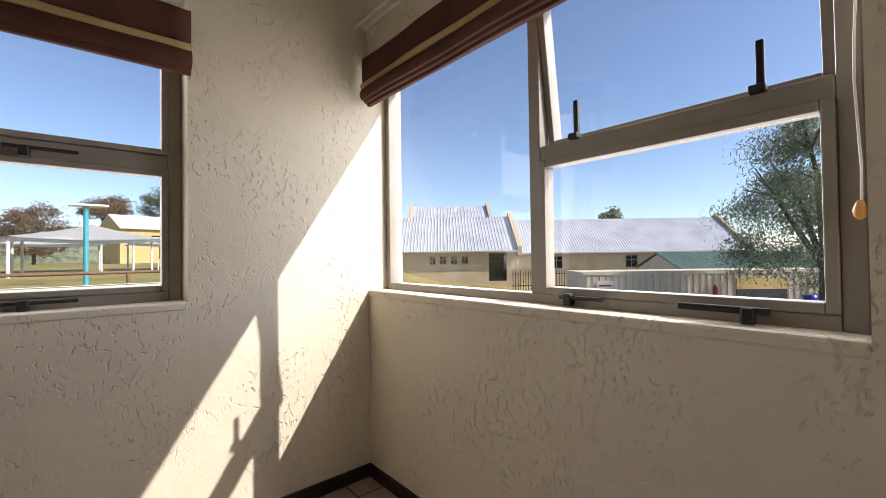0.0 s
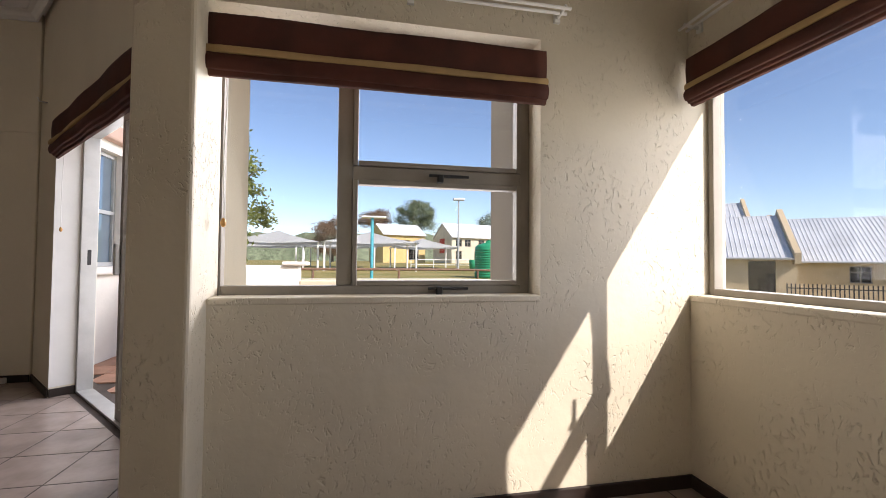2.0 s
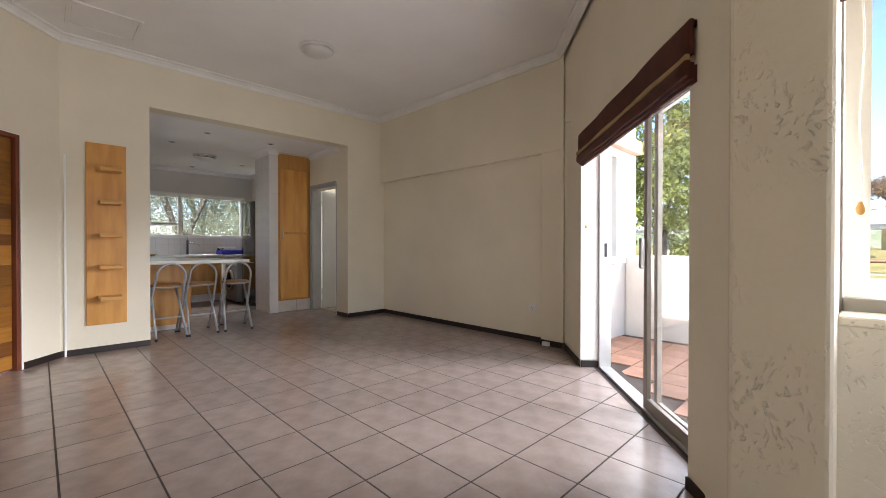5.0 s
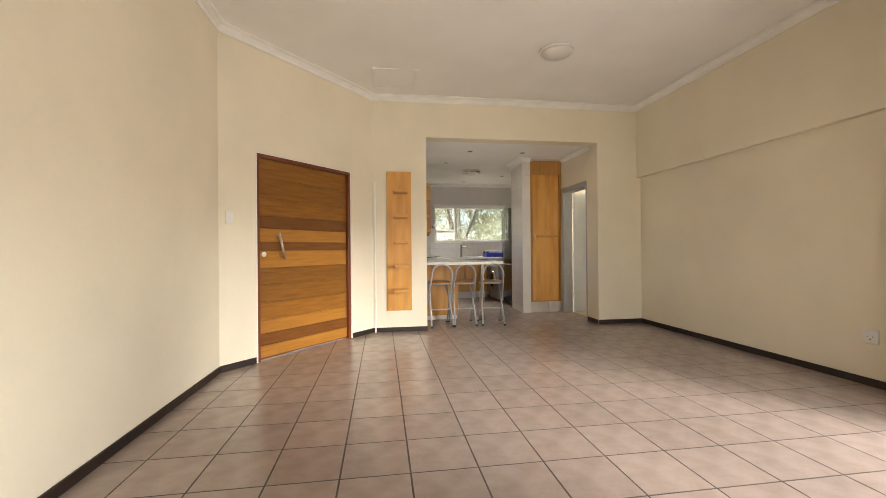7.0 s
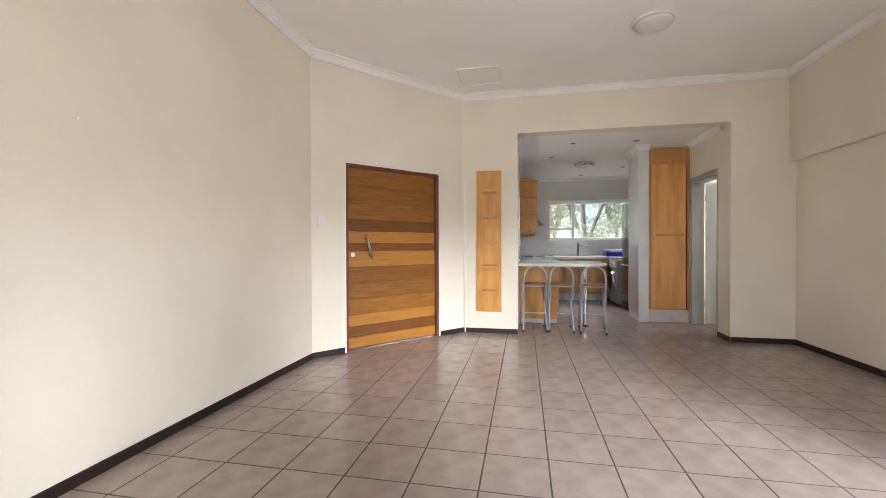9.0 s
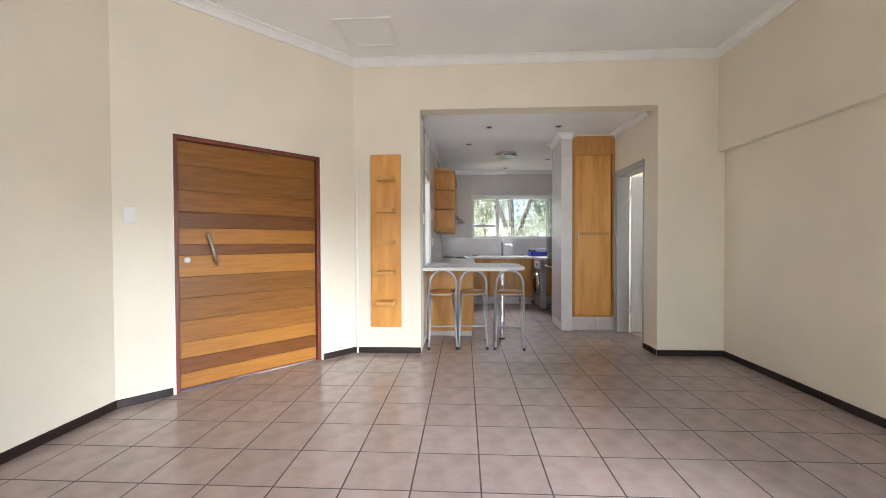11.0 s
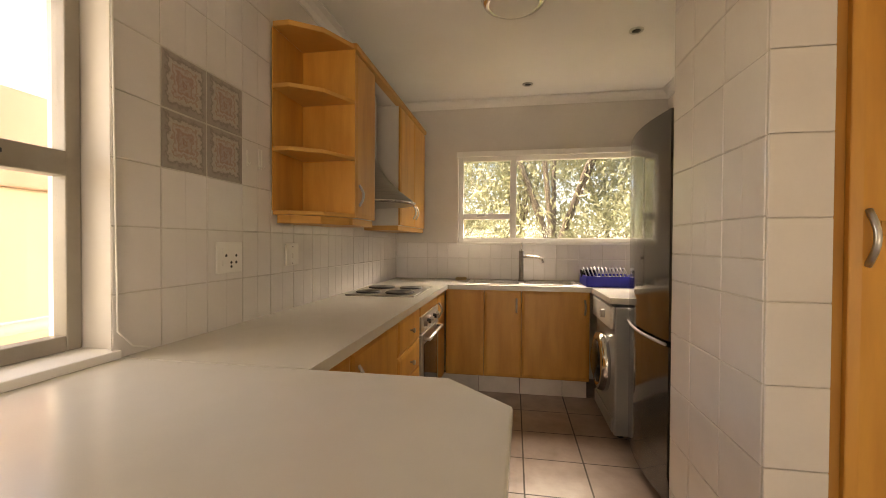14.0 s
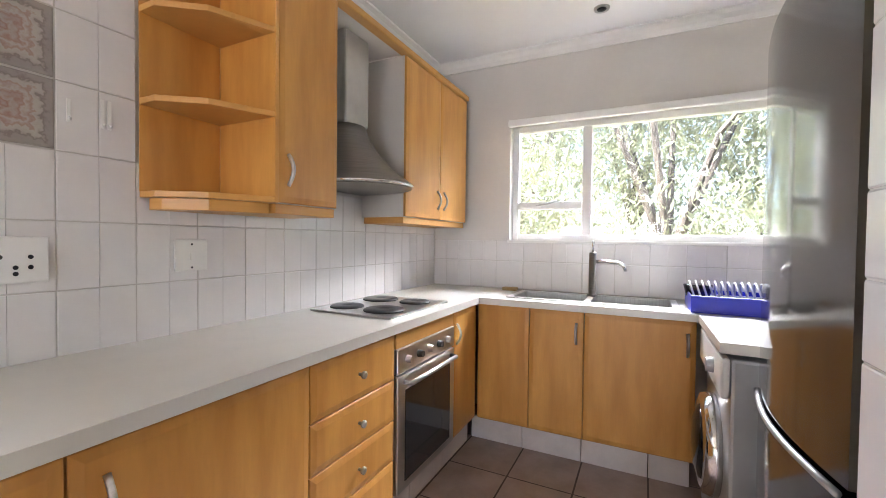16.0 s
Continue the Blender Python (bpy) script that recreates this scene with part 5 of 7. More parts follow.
curved_door("fridge_door", 0.80, 1.86)
fz = curved_door("freezer_door", 0.06, 0.772)
bm = bmesh.new()
add_tube(bm, [(FX0_ + 0.02 + (FX1_ - FX0_ - 0.04) * k / 10, FF - 0.055 - 0.035 * math.sin(math.pi * k / 10), 0.781) for k in range(11)], 0.008, 8)
part("handle", bm, M["silver_paint"], fz, "bright curved grip between the doors")
bar("plinth", (FX0_ + 0.03, FX1_ - 0.03, FF + 0.01, 3.6, 0.0, 0.02), M["black"], fr, 0)

# washing machine under the worktop
wm = thing("washing_machine", "silver front-loading washing machine under the worktop", "washing machine", base_at(-9.38, 3.32))
WX0, WX1, WF = -9.68, -9.085, 3.02
bar("body", (WX0, WX1, WF, 3.60, 0.02, 0.845), M["silver_paint"], wm, 0.012)
bar("control_panel", (WX0, WX1, WF - 0.03, WF - 0.001, 0.70, 0.845), M["white_plastic"], wm, 0.01)
bar("kick_panel", (WX0 + 0.02, WX1 - 0.02, WF - 0.012, WF - 0.001, 0.04, 0.13), M["silver_paint"], wm, 0.004)
mdoor = Matrix.Translation(((WX0 + WX1) / 2, WF, 0.42)) @ Matrix.Rotation(math.pi / 2, 4, "X")
bm = bmesh.new()
add_lathe(bm, [(0.20, 0.0), (0.205, 0.02), (0.195, 0.05), (0.165, 0.06), (0.15, 0.05)], seg=32, m=mdoor)
dw = part("door_ring", bm, M["chrome"], wm, "chrome porthole ring")
bm = bmesh.new()
add_lathe(bm, [(0.15, 0.049), (0.14, 0.065), (0.09, 0.08), (0.01, 0.085)], seg=32, m=mdoor)
part("porthole", bm, M["dark_glass"], dw, "dark domed glass")
bm = bmesh.new()
add_cyl(bm, (WX0 + 0.42, WF - 0.03, 0.775), (WX0 + 0.42, WF - 0.055, 0.775), 0.03, 0.026, seg=20)
part("dial", bm, M["silver_paint"], wm)
for x in (WX0 + 0.05, WX1 - 0.05):
    bm = bmesh.new()
    add_cyl(bm, (x, WF + 0.05, 0), (x, WF + 0.05, 0.021), 0.022, seg=12)
    part("foot", bm, M["black"], wm)

# tall cupboard in the recess
tcup = thing("tall_cupboard", "tall honey beech built-in cupboard with one door", "cupboard", base_at(-7.8, 3.4))
CXF = -7.475
bar("side", (-7.96, CXF - 0.02, 3.125, 3.145, 0.18, 2.50), M["beech"], tcup, 0)
bar("side", (-7.96, CXF - 0.02, 3.66, 3.68, 0.18, 2.50), M["beech"], tcup, 0)
bar("back", (-7.965, -7.95, 3.145, 3.66, 0.18, 2.50), M["beech"], tcup, 0)
bm = bmesh.new()
for d in ((3.125, 3.165, 0.18, 2.33), (3.645, 3.68, 0.18, 2.33), (3.165, 3.645, 0.18, 0.20)):
    add_box(bm, CXF - 0.02, CXF, d[0], d[1], d[2], d[3], 0.002)
part("frame", bm, M["beech_dark"], tcup)
bm = bmesh.new()
c = 0.07
pts = [(3.125, 2.33), (3.68, 2.33), (3.68, 2.57 - c)] + [(3.68 - c + c * math.cos(a * math.pi / 12), 2.57 - c + c * math.sin(a * math.pi / 12)) for a in range(1, 7)] + \
      [(3.125 + c - c * math.sin(a * math.pi / 12), 2.57 - c + c * math.cos(a * math.pi / 12)) for a in range(0, 7)]
add_prism(bm, [(y, z) for y, z in pts], -CXF - 0.0, -CXF + 0.02, 0, Matrix(((0, 0, -1, 0), (1, 0, 0, 0), (0, 1, 0, 0), (0, 0, 0, 1))))
part("header", bm, M["beech_dark"], tcup, "rounded beech header panel")
bm = bmesh.new()
add_front(bm, -3.628, -3.160, 0.195, 2.325, CXF + 0.02, Matrix.Rotation(-math.pi / 2, 4, "Z"))
dd = part("door", bm, M["beech"], tcup)
bar("rail", (CXF + 0.02, CXF + 0.0225, 3.22, 3.60, 1.265, 1.30), M["beech_dark"], dd, 0.0008, "darker horizontal band")
bow_handle(dd, (CXF + 0.02, 3.195, 1.26), (1, 0, 0), (0, 0, 1), 0.13)
for y0, y1 in ((3.125, 3.44), (3.44, 3.68)):
    box_part("plinth_tile", (CXF - 0.03, CXF - 0.01, y0 + 0.002, y1 - 0.002, 0, 0.178), M["ceramic"], None, 0.002, "pale glazed tile under the tall cupboard", category="plinth tile", group="plinth tiles")

box_part("wall_above_cupboard", (-7.96, CXF - 0.03, 3.122, 3.681, 2.44, KCEIL), M["paint_grey"], None, 0, "painted wall above the tall cupboard", category="wall", kind="structure")

# bar stools
def bar_stool():
    s = thing("bar_stool", "folding silver tubular bar stool with a round brown seat", "stool", group="bar stools at the breakfast bar")
    bm = bmesh.new()
    arc = [(0.185 + 0.0 * k, 0.145 * math.cos(math.pi * k / 12), 0.72 + 0.15 * math.sin(math.pi * k / 12)) for k in range(13)]
    add_tube(bm, [(-0.22, 0.165, 0.012), (0.0, 0.16, 0.40)] + arc + [(0.0, -0.16, 0.40), (-0.22, -0.165, 0.012)], 0.0125, 10)
    part("back_frame", bm, M["silver_paint"], s, "silver bent tube forming the back and legs")
    for y in (-1, 1):
        bm = bmesh.new()
        add_tube(bm, [(0.20, y * 0.155, 0.012), (0.02, y * 0.138, 0.36), (-0.11, y * 0.125, 0.59)], 0.0125, 10)
        lg = part("leg", bm, M["silver_paint"], s)
        for x, yy in ((0.20, 0.155), (-0.22, 0.165)):
            bm = bmesh.new()
            add_cyl(bm, (x, y * yy, 0), (x, y * yy, 0.03), 0.0155, seg=12)
            part("rubber_foot", bm, M["black"], lg)
    bm = bmesh.new()
    add_tube(bm, [(0.085, -0.146, 0.235), (0.085, 0.146, 0.235)], 0.009, 8)
    part("footrest", bm, M["silver_paint"], s)
    bm = bmesh.new()
    add_lathe(bm, [(0.15, 0.585), (0.168, 0.59), (0.17, 0.60), (0.166, 0.605)], (-0.01, 0, 0), 32)
    part("seat_ring", bm, M["silver_paint"], s)
    bm = bmesh.new()
    add_lathe(bm, [(0.158, 0.604), (0.160, 0.615), (0.15, 0.626), (0.10, 0.631), (0.01, 0.632)], (-0.01, 0, 0), 32)
    part("seat", bm, M["tan_seat"], s, "round glossy brown seat pad")
    return s


st = bar_stool()
st.matrix_basis = pose(-6.62, 1.445, 0, 0, 0, 5)
copy_thing(st, pose(-6.635, 1.79, 0, 0, 0, 1))
copy_thing(st, pose(-6.62, 2.205, 0, 0, 0, -5))

# kitchen ceiling lights
kl = thing("ceiling_lamp", "round ceiling lamp with a chrome ring and frosted glass", "lamp", base_at(-8.63, 2.375, KCEIL))
bm = bmesh.new()
add_lathe(bm, [(0.14, -0.055), (0.165, -0.05), (0.18, -0.02), (0.175, 0.0)], (-8.63, 2.375, KCEIL), 36)
part("ring", bm, M["chrome"], kl)
bm = bmesh.new()
add_lathe(bm, [(0.02, -0.095), (0.08, -0.088), (0.12, -0.07), (0.14, -0.052)], (-8.63, 2.375, KCEIL), 32)
part("shade", bm, M["lamp_glass"], kl, "frosted glass dome")
for x, y in ((-7.08, 2.01), (-7.09, 2.86), (-7.96, 1.77), (-9.93, 2.49), (-9.14, 3.14)):
    d = thing("downlight", "small recessed ceiling spotlight, switched off", "lamp", base_at(x, y, KCEIL), group="kitchen downlights")
    bm = bmesh.new()
    add_lathe(bm, [(0.028, -0.004), (0.042, -0.008), (0.045, -0.002), (0.045, 0.003)], (x, y, KCEIL), 20)
    part("ring", bm, M["steel"], d)
    bm = bmesh.new()
    add_lathe(bm, [(0.027, -0.007), (0.01, -0.008)], (x, y, KCEIL), 16)
    part("bulb", bm, M["black"], d)

# window over the sink
w3 = thing("window_3", "white framed kitchen window with a casement and a fixed pane", "window", base_at(KW - 0.10, 2.55, 1.25), kind="structure")
a0, a1, b0, b1, q0_, q1_ = 1.85, 3.55, 1.25, 2.085, KW - 0.13, KW - 0.07
for nm, d in (("frame_jamb", (q0_, q1_, a0, a0 + 0.045, b0, b1)), ("frame_jamb", (q0_, q1_, a1 - 0.045, a1, b0, b1)), ("frame_sill", (q0_, q1_, a0 + 0.045, a1 - 0.045, b0, b0 + 0.045)),
              ("frame_head", (q0_, q1_, a0 + 0.045, a1 - 0.045, b1 - 0.045, b1)), ("mullion", (q0_, q1_, 2.345, 2.405, b0 + 0.045, b1 - 0.045)), ("transom", (q0_, q1_, a0 + 0.045, 2.345, 1.475, 1.53))):
    bar(nm, d, M["white_plastic"], w3)
for d in ((a0 + 0.045, 2.345, 1.53, b1 - 0.045), (a0 + 0.045, 2.345, b0 + 0.045, 1.475), (2.405, a1 - 0.045, b0 + 0.045, b1 - 0.045)):
    g = bar("pane", (KW - 0.102, KW - 0.098, *d), M["glass"], w3, 0)
    g.visible_shadow = False
bm = bmesh.new()
add_tube(bm, [(KW - 0.065, 2.03, 1.505), (KW - 0.05, 2.10, 1.51), (KW - 0.055, 2.18, 1.535)], 0.007, 6)
part("window_stay", bm, M["steel"], w3)
box_part("window_sill_4", (KW - 0.068, KW + 0.012, a0 - 0.01, a1 + 0.01, b0 - 0.018, b0 + 0.002), M["cornice"], None, 0.003, "white sill of the kitchen window", category="sill", kind="structure")
rb = thing("roller_blind", "rolled-up white blind above the kitchen window", "blind", base_at(KW + 0.02, 2.55, 2.085))
bar("headbox", (KW + 0.001, KW + 0.035, a0 - 0.01, a1 + 0.01, 2.065, 2.115), M["cornice"], rb, 0.008)
# window beside the breakfast bar
w4 = thing("window_4", "grey aluminium window beside the breakfast bar", "window", base_at(-7.07, 1.10, 0.91), kind="structure")
for nm, d in (("frame_jamb", (-7.368, -7.325, 1.07, 1.12, 0.925, 2.03)), ("frame_jamb", (-6.815, -6.772, 1.07, 1.12, 0.925, 2.03)), ("frame_sill", (-7.325, -6.815, 1.07, 1.12, 0.925, 0.97)),
              ("frame_head", (-7.325, -6.815, 1.07, 1.12, 1.985, 2.03)), ("transom", (-7.325, -6.815, 1.065, 1.125, 1.43, 1.50))):
    bar(nm, d, M["alu"], w4)
for z0, z1 in ((0.97, 1.43), (1.50, 1.985)):
    g = bar("pane", (-7.325, -6.815, 1.092, 1.096, z0, z1), M["glass"], w4, 0)
    g.visible_shadow = False
stay(w4, -7.16, -6.98, 1.135, 1.147, 1.46, 1.472, (-7.05, 1.14, 1.462))
rb = thing("roller_blind", "rolled-up white blind above the bar window", "blind", base_at(-7.07, 1.2, 2.0))
bm = bmesh.new()
add_cyl(bm, (-7.365, 1.20, 1.985), (-6.775, 1.20, 1.985), 0.032, seg=16)
part("roll", bm, M["white_plastic"], rb)
bm = bmesh.new()
add_tube(bm, [(-7.355, 1.245, 1.97), (-7.357, 1.25, 1.4), (-7.36, 1.252, 0.98), (-7.40, 1.262, 0.93), (-7.45, 1.27, 0.915)], 0.003, 6)
part("chain", bm, M["cornice"], rb, "pale bead chain")

# glazed wall tiles
TP = 0.2055
tile_meshes = {}


def wall_tile_mesh(w, h, split, mat, gap=0.0014):
    """A glazed tile w by h with chamfered edges; split tiles carry a moulded upright groove down the middle."""
    key = (round(w, 4), round(h, 4), split, mat.name)
    if key not in tile_meshes:
        bm = bmesh.new()
        mid = w / 2
        for x0, x1 in (((gap, mid - 0.0003), (mid + 0.0003, w - gap)) if split else ((gap, w - gap),)):
            rings = []
            for y, c in ((-0.001, 0.0), (0.0042, 0.0), (0.006, 0.0022)):
                a = x0 + (c if x0 < mid / 2 else c * 0.3)
                b = x1 - (c if x1 > mid * 1.5 else c * 0.3)
                rings.append([bm.verts.new(p) for p in ((a, y, gap + c), (b, y, gap + c), (b, y, h - gap - c), (a, y, h - gap - c))])
            for a, b in zip(rings, rings[1:]):
                for k in range(4):
                    bm.faces.new((a[k], a[(k + 1) % 4], b[(k + 1) % 4], b[k]))
            bm.faces.new(rings[-1])
        bmesh.ops.recalc_face_normals(bm, faces=bm.faces[:])
        me = bpy.data.meshes.new("wall_tile")
        bm.to_mesh(me)
        bm.free()
        me.materials.append(mat)
        tile_meshes[key] = me
    return tile_meshes[key]


def pattern_tile():
    """A stone-coloured tile with a mottled red-brown square and border."""
    m = material("patterned_tile", (0.42, 0.36, 0.32), 0.3, vary=0.1, scale=30, fine=90, bump=0.05)
    nt = m.node_tree
    b = nt.nodes["Principled BSDF"]
    old = b.inputs["Base Color"].links[0].from_socket
    tc = nt.nodes.new("ShaderNodeTexCoord")
    sep = nt.nodes.new("ShaderNodeSeparateXYZ")
    nt.links.new(tc.outputs["Object"], sep.inputs[0])
    outs = []
    for ax in ("X", "Z"):
        s = nt.nodes.new("ShaderNodeMath")
        s.operation = "SUBTRACT"
        s.inputs[1].default_value = TP / 2
        nt.links.new(sep.outputs[ax], s.inputs[0])
        a = nt.nodes.new("ShaderNodeMath")
        a.operation = "ABSOLUTE"
        nt.links.new(s.outputs[0], a.inputs[0])
        outs.append(a)
    mx = nt.nodes.new("ShaderNodeMath")
    mx.operation = "MAXIMUM"
    nt.links.new(outs[0].outputs[0], mx.inputs[0])
    nt.links.new(outs[1].outputs[0], mx.inputs[1])
    nz = nt.nodes.new("ShaderNodeTexNoise")
    nz.inputs["Scale"].default_value, nz.inputs["Detail"].default_value = 60, 5
    nt.links.new(tc.outputs["Object"], nz.inputs["Vector"])
    ad = nt.nodes.new("ShaderNodeMath")
    ad.operation = "MULTIPLY_ADD"
    ad.inputs[1].default_value = 0.055
    nt.links.new(nz.outputs["Fac"], ad.inputs[0])
    nt.links.new(mx.outputs[0], ad.inputs[2])
    ramp = nt.nodes.new("ShaderNodeValToRGB")
    r = ramp.color_ramp
    r.interpolation = "LINEAR"
    r.elements[0].position, r.elements[0].color = 0.0, (0.40, 0.36, 0.33, 1)
    r.elements[1].position, r.elements[1].color = 1.0, (0.36, 0.33, 0.30, 1)
    for p, c in ((0.16, (0.36, 0.31, 0.29, 1)), (0.24, (0.30, 0.15, 0.11, 1)), (0.30, (0.40, 0.35, 0.32, 1)), (0.40, (0.33, 0.19, 0.15, 1)), (0.47, (0.45, 0.41, 0.38, 1)),
                 (0.56, (0.34, 0.22, 0.18, 1)), (0.60, (0.45, 0.42, 0.38, 1)), (0.68, (0.40, 0.36, 0.33, 1)), (0.72, (0.20, 0.17, 0.155, 1)), (0.78, (0.30, 0.27, 0.25, 1))):
        e = r.elements.new(p)
        e.color = c
    sc = nt.nodes.new("ShaderNodeMath")
    sc.operation = "MULTIPLY"
    sc.inputs[1].default_value = 7.0
    nt.links.new(ad.outputs[0], sc.inputs[0])
    nt.links.new(sc.outputs[0], ramp.inputs["Fac"])
    mix = nt.nodes.new("ShaderNodeMix")
    mix.data_type, mix.inputs["Factor"].default_value = "RGBA", 0.85
    nt.links.new(old, mix.inputs["A"])
    nt.links.new(ramp.outputs["Color"], mix.inputs["B"])
    nt.links.new(mix.outputs["Result"], b.inputs["Base Color"])
    return m


deco_mat = pattern_tile()


def tile_field(parent_name, origin, ang, xs, zs, skip=lambda x, j: False, deco=(), plain=()):
    """Tiles between the joints xs along a wall and zs up it, on a bed of grout; skip takes the tile's middle and its row."""
    parent = bpy.data.objects[parent_name]
    m = Matrix.Translation((*origin, 0)) @ Matrix.Rotation(ang, 4, "Z")
    bed = bmesh.new()
    for i, (x0, x1) in enumerate(zip(xs, xs[1:])):
        for j, (z0, z1) in enumerate(zip(zs, zs[1:])):
            if skip((x0 + x1) / 2, j):
                continue
            fancy = (i, j) in deco
            ob = new("patterned_tile" if fancy else "wall_tile", wall_tile_mesh(x1 - x0, z1 - z0, not fancy and j not in plain and x1 - x0 > 0.18,
                                                                                    deco_mat if fancy else M["walltile"], 0.003 if fancy else 0.0014))
            ob.parent = parent
            ob.matrix_basis = m @ Matrix.Translation((x0, 0, z0))
            add_box(bed, x0, x1, 0.0005, 0.0030, z0, z1, 0, m)
    part("grout_bed", bed, M["tile_grout"], parent)


ROWS = [0.888 + 0.2 * k for k in range(9)]
# south wall, from the window westwards to the corner
SX = [0.0] + [-7.523 + TP * (k - 13) + 10.27 for k in range(14)] + [10.27 - 7.353]
tile_field("wall_kitchen_south", (-10.27, KS), 0, SX, ROWS, lambda x, j: x - 10.27 < -8.14 and j > 2, {(12, 3), (13, 3), (12, 4), (13, 4)})
tile_field("wall_kitchen_south", (-6.77, KS), 0, [0.0, TP, 0.288], [0.088 + 0.2 * k for k in range(13)])
tile_field("wall_kitchen_west", (KW, 3.584), -math.pi / 2, [0.2033 * k for k in range(12)] + [3.584 - KS - 0.008], [0.90, 1.10, 1.249])
tile_field("wall_partition", (-7.452, 2.984), math.pi, [0.0, TP, 2 * TP, 0.583], [0.107 + 0.2 * k for k in range(6)] + [1.207, 1.312, 1.505, 1.705, 1.905, 2.105, 2.305, 2.505],
           plain=(0, 1, 2, 3, 4, 5, 8, 9, 10, 11, 12))
et = bpy.data.objects["wall_partition"]
for j in range(13):
    bm = bmesh.new()
    add_box(bm, -7.451, -7.443, 2.98, 3.118, max(0.107 + 0.2 * (j - 1), 0) + 0.001, min(0.107 + 0.2 * j, 2.5) - 0.001, 0.002, None, 1)
    part("edge_tile", bm, M["walltile"], et)

# ---- outdoors ----
def smooth(t):
    t = min(max(t, 0.0), 1.0)
    return t * t * (3 - 2 * t)


def ground_z(x, y):
    east = smooth((x - 2.0) / 9.0) * (1 - smooth((y - 0.85 * x - 4) / 9.0))
    north = smooth((y - 5.5) / 8.5) * (1 - smooth((x - 0.9 * y) / 12.0) * 1.0)
    return -0.28 - 1.30 * east + 0.56 * north + 0.25 * smooth((y - 30) / 40.0) * north


bm = bmesh.new()
axis = [-2500, -900, -400, -200, -120, -80, -60, -45, -35, -28, -22, -18] + list(range(-15, 31)) + [33, 36, 40, 45, 52, 60, 72, 90, 120, 200, 400, 900, 2500]
grid = [[bm.verts.new((x, y, ground_z(x, y) + (0.03 * noise.noise((x * 0.4, y * 0.4, 0)) if abs(x) < 60 and abs(y) < 90 else 0))) for y in axis] for x in axis]
for i in range(len(axis) - 1):
    for j in range(len(axis) - 1):
        bm.faces.new((grid[i][j], grid[i + 1][j], grid[i + 1][j + 1], grid[i][j + 1])).smooth = True
mesh_ob("ground", bm, M["grass"], None, "dry lawn and veld running to the horizon", "ground", kind="structure")


def sheet(name, corners, n, lift, mat, label, category):
    """A strip laid over the ground between two lines."""
    bm = bmesh.new()
    (a0, a1), (b0, b1) = corners
    rows = []
    for i in range(n + 1):
        row = []
        for k in range(7):
            a = Vector(a0).lerp(Vector(a1), i / n)
            b = Vector(b0).lerp(Vector(b1), i / n)
            p = a.lerp(b, k / 6)
            row.append(bm.verts.new((p.x, p.y, ground_z(p.x, p.y) + lift)))
        rows.append(row)
    for r, s in zip(rows, rows[1:]):
        for k in range(6):
            bm.faces.new((r[k], s[k], s[k + 1], r[k + 1]))
    bmesh.ops.recalc_face_normals(bm, faces=bm.faces[:])
    return mesh_ob(name, bm, mat, None, label, category, kind="structure")


sheet("road", (((-30, 7.2), (14, 7.2)), ((-30, 13.8), (14, 13.8))), 40, 0.06, M["asphalt"], "pale grey paved road", "road")
sheet("pavement_kerb", (((-30, 13.85), (14, 13.85)), ((-30, 14.1), (14, 14.1))), 40, 0.14, M["white_wall"], "white painted kerb along the road", "kerb")
sheet("yard", (((11, 1.0), (27, -8)), ((18, 17), (34, 9))), 20, 0.07, M["asphalt"], "grey paved yard beside the container", "pavement")

# patio with its parapet
bm = bmesh.new()
add_prism(bm, [(-2.95, 4.2), (-1.0, 2.15), (-0.9, 2.15), (0.3, 2.15), (0.3, 5.6), (-2.95, 5.6)], -0.3, -0.035)
patio = mesh_ob("pavement_patio", bm, M["grout"], None, "terracotta tiled patio outside the sliding door", "patio", kind="structure")
bm = bmesh.new()
add_box(bm, -0.146, 0.146, -0.146, 0.146, -0.035, -0.022, 0.003, None, 1)
pt_me = bpy.data.meshes.new("patio_tile")
bm.to_mesh(pt_me)
bm.free()
pt_me.materials.append(M["terracotta"])
for i in range(12):
    for j in range(13):
        x, y = -2.8 + 0.3 * i, 2.0 + 0.3 * j
        if y > 5.55 or x > 0.2 or (Vector((x, y)) - SL_C).dot(sl_n) < 0.42 or (x > -1.2 and y < 2.35):
            continue
        o = new("patio_tile", pt_me)
        o.location = (x, y, 0)
        o.parent = patio
pw = thing("parapet_wall", "white plastered patio parapet wall", "wall", base_at(-2.0, 5.7, -0.3))
bm = bmesh.new()
add_box(bm, -2.95, -1.12, 5.6, 5.82, -0.4, 0.96, 0.03)
part("wall_body", bm, M["white_wall"], pw)
bm = bmesh.new()
add_box(bm, -1.32, -1.02, 5.55, 5.87, 0.96, 1.01, 0.02)
part("end_cap", bm, M["white_wall"], pw)
pw2 = thing("low_garden_wall", "low cream garden wall along the road", "wall", base_at(0.0, 5.75, -0.3))
bm = bmesh.new()
add_box(bm, -1.119, 3.2, 5.62, 5.80, -0.5, 0.78, 0.02)
part("wall_body", bm, M["house_pale"], pw2)

